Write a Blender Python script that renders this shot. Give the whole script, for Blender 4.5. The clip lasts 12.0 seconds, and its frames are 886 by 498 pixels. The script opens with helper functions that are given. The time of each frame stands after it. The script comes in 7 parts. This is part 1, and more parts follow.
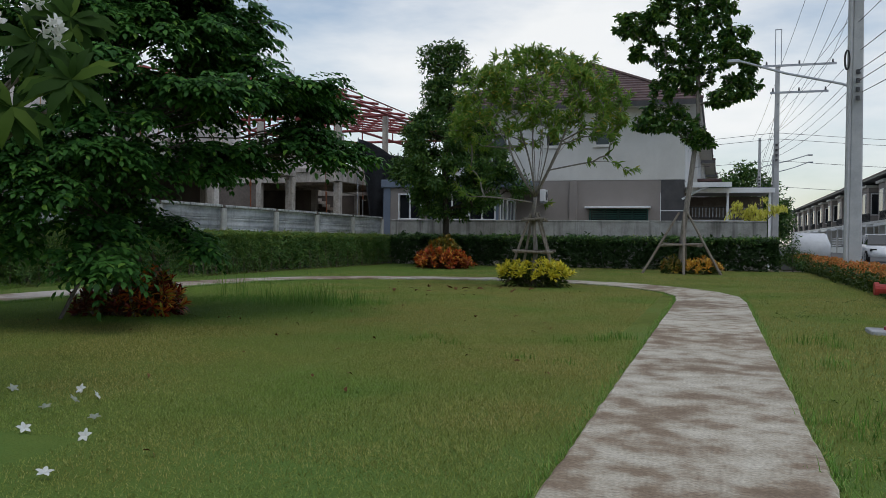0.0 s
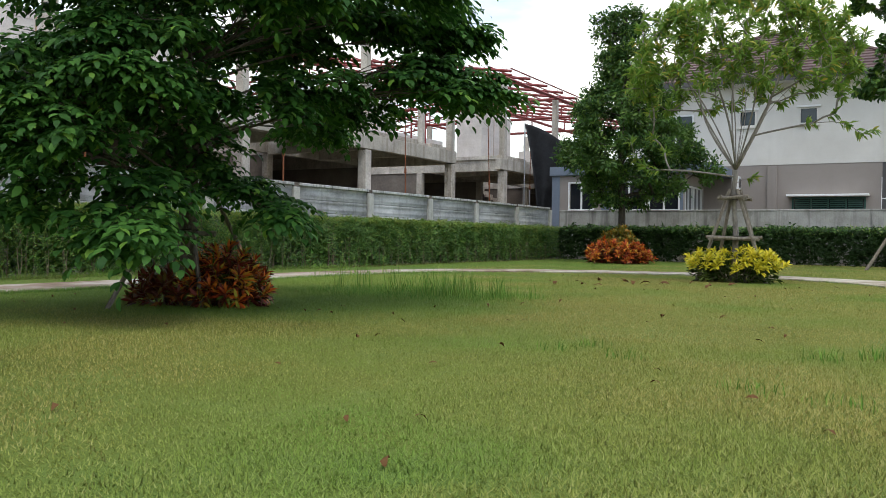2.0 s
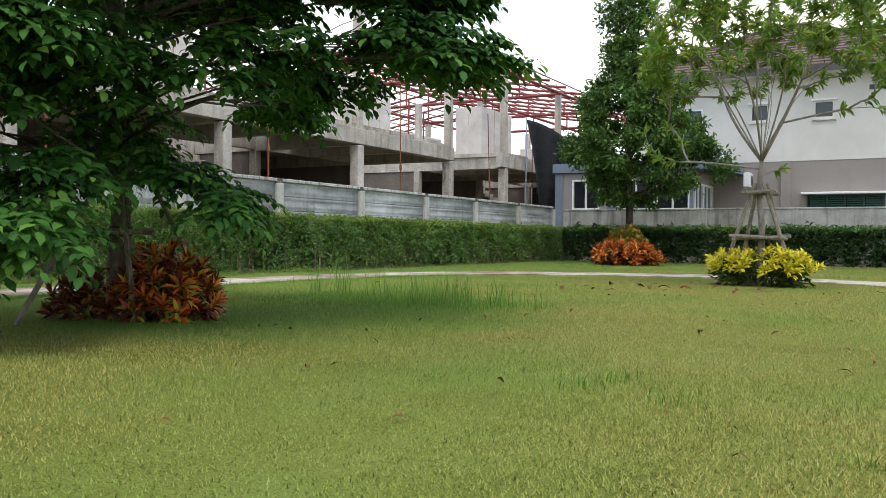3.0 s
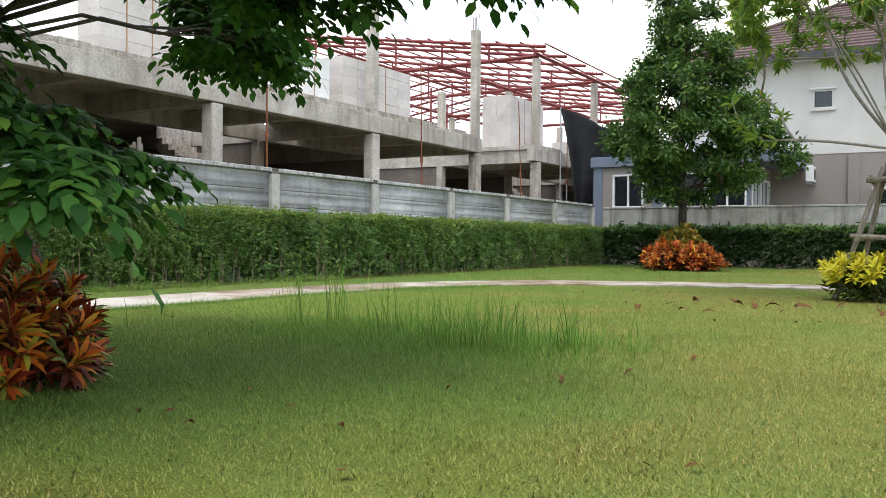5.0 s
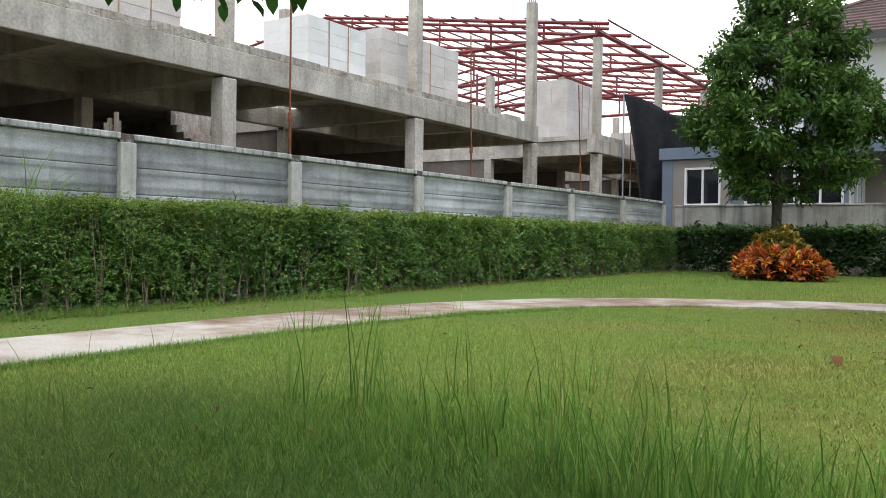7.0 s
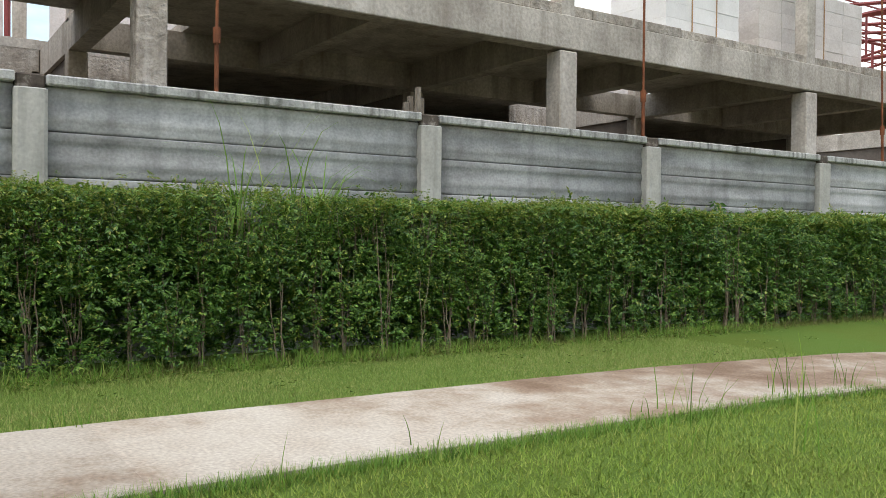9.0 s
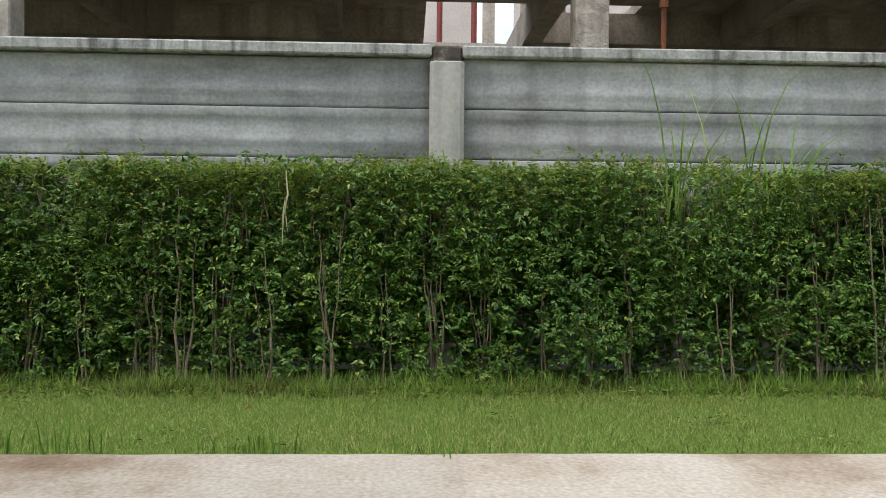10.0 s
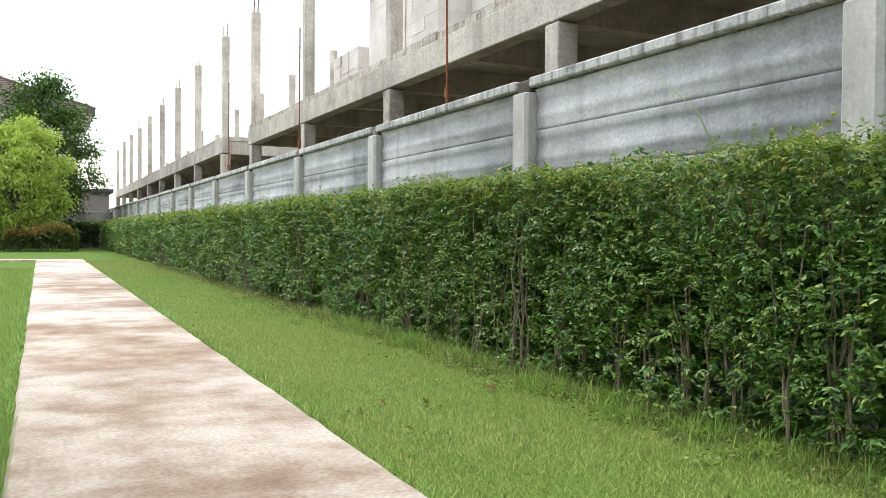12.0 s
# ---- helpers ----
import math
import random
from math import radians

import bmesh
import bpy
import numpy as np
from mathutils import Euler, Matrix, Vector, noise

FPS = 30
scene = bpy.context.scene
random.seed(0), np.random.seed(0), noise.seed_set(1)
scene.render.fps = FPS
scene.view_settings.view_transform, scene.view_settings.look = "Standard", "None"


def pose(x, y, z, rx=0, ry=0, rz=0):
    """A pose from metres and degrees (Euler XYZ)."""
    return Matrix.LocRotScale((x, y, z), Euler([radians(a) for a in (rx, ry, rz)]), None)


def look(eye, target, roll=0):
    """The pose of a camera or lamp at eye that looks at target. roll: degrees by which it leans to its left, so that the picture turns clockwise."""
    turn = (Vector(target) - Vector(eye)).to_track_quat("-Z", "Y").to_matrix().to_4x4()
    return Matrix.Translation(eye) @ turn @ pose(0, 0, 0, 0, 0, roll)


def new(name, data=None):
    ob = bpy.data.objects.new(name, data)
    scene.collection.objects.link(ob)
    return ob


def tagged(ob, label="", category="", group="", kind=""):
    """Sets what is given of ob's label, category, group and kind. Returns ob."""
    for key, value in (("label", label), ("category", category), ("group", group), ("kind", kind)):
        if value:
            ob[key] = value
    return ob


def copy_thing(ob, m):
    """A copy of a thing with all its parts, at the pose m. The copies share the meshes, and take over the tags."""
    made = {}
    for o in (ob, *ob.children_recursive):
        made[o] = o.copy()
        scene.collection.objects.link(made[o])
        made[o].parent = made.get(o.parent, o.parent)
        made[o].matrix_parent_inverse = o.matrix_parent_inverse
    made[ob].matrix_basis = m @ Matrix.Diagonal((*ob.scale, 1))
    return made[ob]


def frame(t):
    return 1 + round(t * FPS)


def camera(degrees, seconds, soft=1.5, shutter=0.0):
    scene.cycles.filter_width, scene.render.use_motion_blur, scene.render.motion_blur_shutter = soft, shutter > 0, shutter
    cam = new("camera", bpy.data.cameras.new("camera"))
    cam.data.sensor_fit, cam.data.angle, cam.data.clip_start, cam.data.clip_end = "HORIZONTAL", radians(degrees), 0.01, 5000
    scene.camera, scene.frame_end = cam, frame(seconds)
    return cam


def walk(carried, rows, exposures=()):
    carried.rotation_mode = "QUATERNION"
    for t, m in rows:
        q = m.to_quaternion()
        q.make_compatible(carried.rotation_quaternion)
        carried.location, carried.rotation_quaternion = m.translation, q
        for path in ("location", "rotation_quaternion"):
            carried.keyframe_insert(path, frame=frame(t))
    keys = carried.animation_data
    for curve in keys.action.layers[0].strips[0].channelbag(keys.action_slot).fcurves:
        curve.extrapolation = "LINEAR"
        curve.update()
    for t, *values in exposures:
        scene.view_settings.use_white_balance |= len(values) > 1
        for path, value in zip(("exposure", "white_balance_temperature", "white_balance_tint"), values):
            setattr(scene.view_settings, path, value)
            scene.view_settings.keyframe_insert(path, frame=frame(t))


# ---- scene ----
cam = camera(54.93, 12.0, soft=0.7)
# seconds, x, y, z in metres, then yaw, pitch and roll in degrees
ROWS = [
    (0.0, 0.000, 0.000, 1.027, 17.85, -0.64, -0.71),
    (0.5, -0.127, 0.830, 0.949, 22.75, -0.69, -0.71),
    (1.0, -0.331, 1.565, 0.863, 26.19, -0.71, -0.70),
    (1.5, -0.615, 2.289, 0.785, 28.97, -0.72, -0.73),
    (2.0, -0.924, 3.034, 0.700, 29.57, -0.69, -0.78),
    (2.5, -1.216, 3.697, 0.675, 29.60, -0.61, -0.66),
    (4.5, -2.785, 6.481, 0.686, 30.38, -0.55, -0.55),
    (5.0, -3.195, 7.052, 0.690, 31.20, -0.51, -0.50),
    (5.5, -3.679, 7.684, 0.700, 32.13, -0.51, -0.53),
    (6.0, -4.150, 8.292, 0.735, 32.64, -0.56, -0.62),
    (6.5, -4.606, 8.902, 0.772, 32.74, -0.65, -0.64),
    (8.5, -6.671, 11.158, 0.884, 46.94, -0.74, -0.74),
    (9.0, -7.197, 11.612, 0.873, 56.85, -0.69, -0.59),
    (9.5, -7.768, 11.969, 0.836, 72.92, -0.77, -0.58),
    (10.0, -8.269, 12.176, 0.782, 87.64, -0.71, -0.56),
    (10.5, -8.850, 12.292, 0.719, 103.73, -0.76, -0.43),
    (11.0, -9.450, 12.324, 0.707, 121.14, -0.80, -0.43),
    (11.5, -9.906, 12.207, 0.745, 136.93, -0.90, -0.45),
    (12.0, -10.178, 11.982, 0.818, 154.71, -1.07, -0.44),
]
walk(cam, [(t, pose(x, y, z, 90 + pitch, roll, yaw)) for t, x, y, z, yaw, pitch, roll in ROWS],
     [(0.0, -0.24, 6000, 10), (0.5, 0.00, 6100, 10), (1.0, 0.30, 6250, 10), (1.5, 0.60, 6300, 10), (2.0, 0.85, 6400, 10), (2.5, 1.00, 6500, 10), (4.5, 1.30, 6550, 10), (5.5, 1.30, 6550, 10), (6.5, 1.15, 6500, 10),
      (8.5, 1.00, 6700, 10), (9.5, 1.02, 6900, 10), (10.0, 0.97, 6900, 10), (10.5, 1.30, 6850, 10), (11.0, 1.55, 6850, 10), (11.5, 1.88, 6850, 10), (12.0, 1.60, 6750, 10)])

# ---- light: a bright sky with thin broken cloud and a soft, veiled sun ----
SUN_AZIMUTH, SUN_HEIGHT = 135.0, 66.0  # degrees clockwise from +y, and above the horizon
world = bpy.data.worlds.new("sky")
scene.world = world
world.use_nodes = True
wn, wl = world.node_tree.nodes, world.node_tree.links
wn.clear()
sky = wn.new("ShaderNodeTexSky")
sky.sky_type, sky.sun_disc = "NISHITA", False
sky.sun_elevation, sky.sun_rotation = radians(SUN_HEIGHT), radians(SUN_AZIMUTH)
sky.air_density, sky.dust_density = 1.3, 0.3
coords = wn.new("ShaderNodeTexCoord")
stretch = wn.new("ShaderNodeMapping")
stretch.inputs["Scale"].default_value = (1.0, 1.0, 3.2)
puffs = wn.new("ShaderNodeTexNoise")
puffs.inputs["Scale"].default_value, puffs.inputs["Detail"].default_value = 1.7, 7.0
puffs.inputs["Roughness"].default_value = 0.55
cover = wn.new("ShaderNodeValToRGB")
cover.color_ramp.elements[0].position, cover.color_ramp.elements[1].position = 0.41, 0.67
cover.color_ramp.elements[0].color, cover.color_ramp.elements[1].color = (0.0, 0.0, 0.0, 1), (0.94, 0.94, 0.94, 1)
veil = wn.new("ShaderNodeMixRGB")
veil.inputs["Color2"].default_value = (9.8, 9.45, 8.75, 1)
back = wn.new("ShaderNodeBackground")
back.inputs["Strength"].default_value = 0.117
out = wn.new("ShaderNodeOutputWorld")
wl.new(coords.outputs["Generated"], stretch.inputs["Vector"])
wl.new(stretch.outputs["Vector"], puffs.inputs["Vector"])
wl.new(puffs.outputs["Fac"], cover.inputs["Fac"])
wl.new(cover.outputs["Color"], veil.inputs["Fac"])
wl.new(sky.outputs["Color"], veil.inputs["Color1"])
wl.new(veil.outputs["Color"], back.inputs["Color"])
wl.new(back.outputs["Background"], out.inputs["Surface"])
sun_data = bpy.data.lights.new("sun", "SUN")
sun_data.energy, sun_data.angle, sun_data.color = 0.85, radians(34), (1.0, 0.95, 0.88)
sun = new("sun", sun_data)
a, h = radians(SUN_AZIMUTH), radians(SUN_HEIGHT)
sun.matrix_world = look((0, 0, 40), Vector((0, 0, 40)) - Vector((math.sin(a) * math.cos(h), math.cos(a) * math.cos(h), math.sin(h))))


# ---- materials ----
def ramp_of(nodes, stops):
    r = nodes.new("ShaderNodeValToRGB")
    while len(r.color_ramp.elements) < len(stops):
        r.color_ramp.elements.new(0.5)
    for e, (at, col) in zip(r.color_ramp.elements, stops):
        e.position, e.color = at, (*col, 1)
    return r


def greener(n, l, geo, value):
    """Raises a noise value where the lawn stays moist, along the hedge and in the shade of the tree, and towards low y,
    where the darker green paints in the frangipani's shade.
    """
    xyz = n.new("ShaderNodeSeparateXYZ")
    l.new(geo.outputs["Position"], xyz.inputs["Vector"])
    # X: green verge; Y: tree shade painted into the near lawn's colour
    for axis, lo, hi, amount in (("X", -6.0, -9.6, 0.19), ("Y", 6.4, 3.0, 0.15)):
        r = n.new("ShaderNodeMapRange")
        r.inputs["From Min"].default_value, r.inputs["From Max"].default_value, r.inputs["To Max"].default_value = lo, hi, amount
        l.new(xyz.outputs[axis], r.inputs["Value"])
        s = n.new("ShaderNodeMath")
        l.new(value, s.inputs[0])
        l.new(r.outputs["Result"], s.inputs[1])
        value = s.outputs["Value"]
    near = n.new("ShaderNodeVectorMath")
    near.operation = "DISTANCE"
    near.inputs[1].default_value = (-7.0, 10.8, 0.0)
    l.new(geo.outputs["Position"], near.inputs[0])
    r = n.new("ShaderNodeMapRange")
    r.inputs["From Min"].default_value, r.inputs["From Max"].default_value, r.inputs["To Max"].default_value = 2.9, 1.2, 0.32
    l.new(near.outputs["Value"], r.inputs["Value"])
    s = n.new("ShaderNodeMath")
    l.new(value, s.inputs[0])
    l.new(r.outputs["Result"], s.inputs[1])
    return s.outputs["Value"]


def surface(name, stops, scale=3.0, fine=40.0, bump=0.3, depth=0.01, rough=0.8, metal=0.0, stretch=(1, 1, 1), streak=None,
            fine_amount=0.25, contrast=(0.3, 0.7), spec=0.4, tint=0.0, moist_shade=None, broad=None):
    """A weathered surface: a large blotchy noise through the colour stops, a fine grain over it, and relief from both.
    streak: colour, strength and scale of stains drawn out along z. broad: scale and weight of a slower noise under the blotches. tint: how far pieces differ among themselves."""
    m = bpy.data.materials.new(name)
    m.use_nodes = True
    n, l = m.node_tree.nodes, m.node_tree.links
    bsdf = n["Principled BSDF"]
    bsdf.inputs["Roughness"].default_value, bsdf.inputs["Metallic"].default_value = rough, metal
    bsdf.inputs["Specular IOR Level"].default_value = spec
    geo = n.new("ShaderNodeNewGeometry")
    mp = n.new("ShaderNodeMapping")
    mp.inputs["Scale"].default_value = stretch
    l.new(geo.outputs["Position"], mp.inputs["Vector"])
    big = n.new("ShaderNodeTexNoise")
    big.inputs["Scale"].default_value, big.inputs["Detail"].default_value, big.inputs["Roughness"].default_value = scale, 9, 0.66
    l.new(mp.outputs["Vector"], big.inputs["Vector"])
    spread = n.new("ShaderNodeMapRange")
    spread.inputs["From Min"].default_value, spread.inputs["From Max"].default_value = contrast
    blotch = big.outputs["Fac"]
    if broad:
        slow = n.new("ShaderNodeTexNoise")
        slow.inputs["Scale"].default_value, slow.inputs["Detail"].default_value = broad[0], 3
        l.new(geo.outputs["Position"], slow.inputs["Vector"])
        both = n.new("ShaderNodeMix")
        both.inputs["Factor"].default_value = broad[1]
        l.new(blotch, both.inputs["A"])
        l.new(slow.outputs["Fac"], both.inputs["B"])
        blotch = both.outputs["Result"]
    l.new(blotch, spread.inputs["Value"])
    cr = ramp_of(n, stops)
    l.new(spread.outputs["Result"], cr.inputs["Fac"])
    grain = n.new("ShaderNodeTexNoise")
    grain.inputs["Scale"].default_value, grain.inputs["Detail"].default_value = fine, 4
    l.new(geo.outputs["Position"], grain.inputs["Vector"])
    mul = n.new("ShaderNodeMixRGB")
    mul.blend_type = "OVERLAY"
    mul.inputs["Fac"].default_value = fine_amount
    l.new(cr.outputs["Color"], mul.inputs["Color1"])
    l.new(grain.outputs["Fac"], mul.inputs["Color2"])
    colour = mul.outputs["Color"]
    if moist_shade:
        damp_shade = n.new("ShaderNodeMapRange")
        damp_shade.inputs["From Min"].default_value, damp_shade.inputs["From Max"].default_value, damp_shade.inputs["To Max"].default_value = 0.45, 0.7, 0.85
        l.new(greener(n, l, geo, big.outputs["Fac"]), damp_shade.inputs["Value"])
        wet_shade = n.new("ShaderNodeMixRGB")
        wet_shade.inputs["Color2"].default_value = (*moist_shade, 1)
        l.new(damp_shade.outputs["Result"], wet_shade.inputs["Fac"])
        l.new(colour, wet_shade.inputs["Color1"])
        colour = wet_shade.outputs["Color"]
    if streak:
        col, amount, sscale = streak
        smap = n.new("ShaderNodeMapping")
        smap.inputs["Scale"].default_value = (sscale, sscale, sscale * 0.07)
        l.new(geo.outputs["Position"], smap.inputs["Vector"])
        sn = n.new("ShaderNodeTexNoise")
        sn.inputs["Scale"].default_value, sn.inputs["Detail"].default_value = 1.0, 5
        l.new(smap.outputs["Vector"], sn.inputs["Vector"])
        sr = n.new("ShaderNodeMapRange")
        sr.inputs["From Min"].default_value, sr.inputs["From Max"].default_value = 0.5, 0.72
        sr.inputs["To Max"].default_value = amount
        l.new(sn.outputs["Fac"], sr.inputs["Value"])
        sm = n.new("ShaderNodeMixRGB")
        sm.inputs["Color2"].default_value = (*col, 1)
        l.new(sr.outputs["Result"], sm.inputs["Fac"])
        l.new(colour, sm.inputs["Color1"])
        colour = sm.outputs["Color"]
    if tint:
        info = n.new("ShaderNodeObjectInfo")
        tr = n.new("ShaderNodeMapRange")
        tr.inputs["To Min"].default_value, tr.inputs["To Max"].default_value = 1 - tint, 1 + tint
        l.new(info.outputs["Random"], tr.inputs["Value"])
        hs = n.new("ShaderNodeHueSaturation")
        l.new(tr.outputs["Result"], hs.inputs["Value"])
        l.new(colour, hs.inputs["Color"])
        colour = hs.outputs["Color"]
    l.new(colour, bsdf.inputs["Base Color"])
    add = n.new("ShaderNodeMath")
    add.operation = "MULTIPLY_ADD"
    add.inputs[1].default_value = 2.0
    l.new(big.outputs["Fac"], add.inputs[0])
    l.new(grain.outputs["Fac"], add.inputs[2])
    bp = n.new("ShaderNodeBump")
    bp.inputs["Strength"].default_value, bp.inputs["Distance"].default_value = bump, depth
    l.new(add.outputs["Value"], bp.inputs["Height"])
    l.new(bp.outputs["Normal"], bsdf.inputs["Normal"])
    return m


def leaf(name, stops, patch=None, through_light=0.3, rough=0.45, spec=0.4, patch_scale=0.6, upward=0.0, moist_shade=False):
    """Leaves: each leaf takes its own colour from the stops; patch = colour and strength of broad paler or darker areas."""
    m = bpy.data.materials.new(name)
    m.use_nodes = True
    n, l = m.node_tree.nodes, m.node_tree.links
    bsdf = n["Principled BSDF"]
    bsdf.inputs["Roughness"].default_value = rough
    bsdf.inputs["Specular IOR Level"].default_value = spec
    geo = n.new("ShaderNodeNewGeometry")
    cr = ramp_of(n, stops)
    l.new(geo.outputs["Random Per Island"], cr.inputs["Fac"])
    colour = cr.outputs["Color"]
    if patch:
        tex = n.new("ShaderNodeTexNoise")
        tex.inputs["Scale"].default_value, tex.inputs["Detail"].default_value = patch_scale, 3
        l.new(geo.outputs["Position"], tex.inputs["Vector"])
        mr = n.new("ShaderNodeMapRange")
        mr.inputs["From Min"].default_value, mr.inputs["From Max"].default_value = 0.44, 0.68
        mr.inputs["To Max"].default_value = patch[1]
        l.new(greener(n, l, geo, tex.outputs["Fac"]) if moist_shade else tex.outputs["Fac"], mr.inputs["Value"])
        mx = n.new("ShaderNodeMixRGB")
        mx.inputs["Color2"].default_value = (*patch[0], 1)
        l.new(mr.outputs["Result"], mx.inputs["Fac"])
        l.new(colour, mx.inputs["Color1"])
        colour = mx.outputs["Color"]
    l.new(colour, bsdf.inputs["Base Color"])
    if upward:
        lift = n.new("ShaderNodeVectorMath")
        lift.operation = "MULTIPLY_ADD"
        lift.inputs[1].default_value = (1 - upward,) * 3
        lift.inputs[2].default_value = (0, 0, upward)
        l.new(geo.outputs["Normal"], lift.inputs[0])
        even = n.new("ShaderNodeVectorMath")
        even.operation = "NORMALIZE"
        l.new(lift.outputs["Vector"], even.inputs[0])
        l.new(even.outputs["Vector"], bsdf.inputs["Normal"])
    tl = n.new("ShaderNodeBsdfTranslucent")
    l.new(colour, tl.inputs["Color"])
    mix = n.new("ShaderNodeMixShader")
    mix.inputs["Fac"].default_value = through_light
    l.new(bsdf.outputs["BSDF"], mix.inputs[1])
    l.new(tl.outputs["BSDF"], mix.inputs[2])
    l.new(mix.outputs["Shader"], n["Material Output"].inputs["Surface"])
    return m


def glass(name, tone):
    m = bpy.data.materials.new(name)
    m.use_nodes = True
    b = m.node_tree.nodes["Principled BSDF"]
    b.inputs["Base Color"].default_value = (*tone, 1)
    b.inputs["Roughness"].default_value, b.inputs["Specular IOR Level"].default_value = 0.04, 0.6
    return m


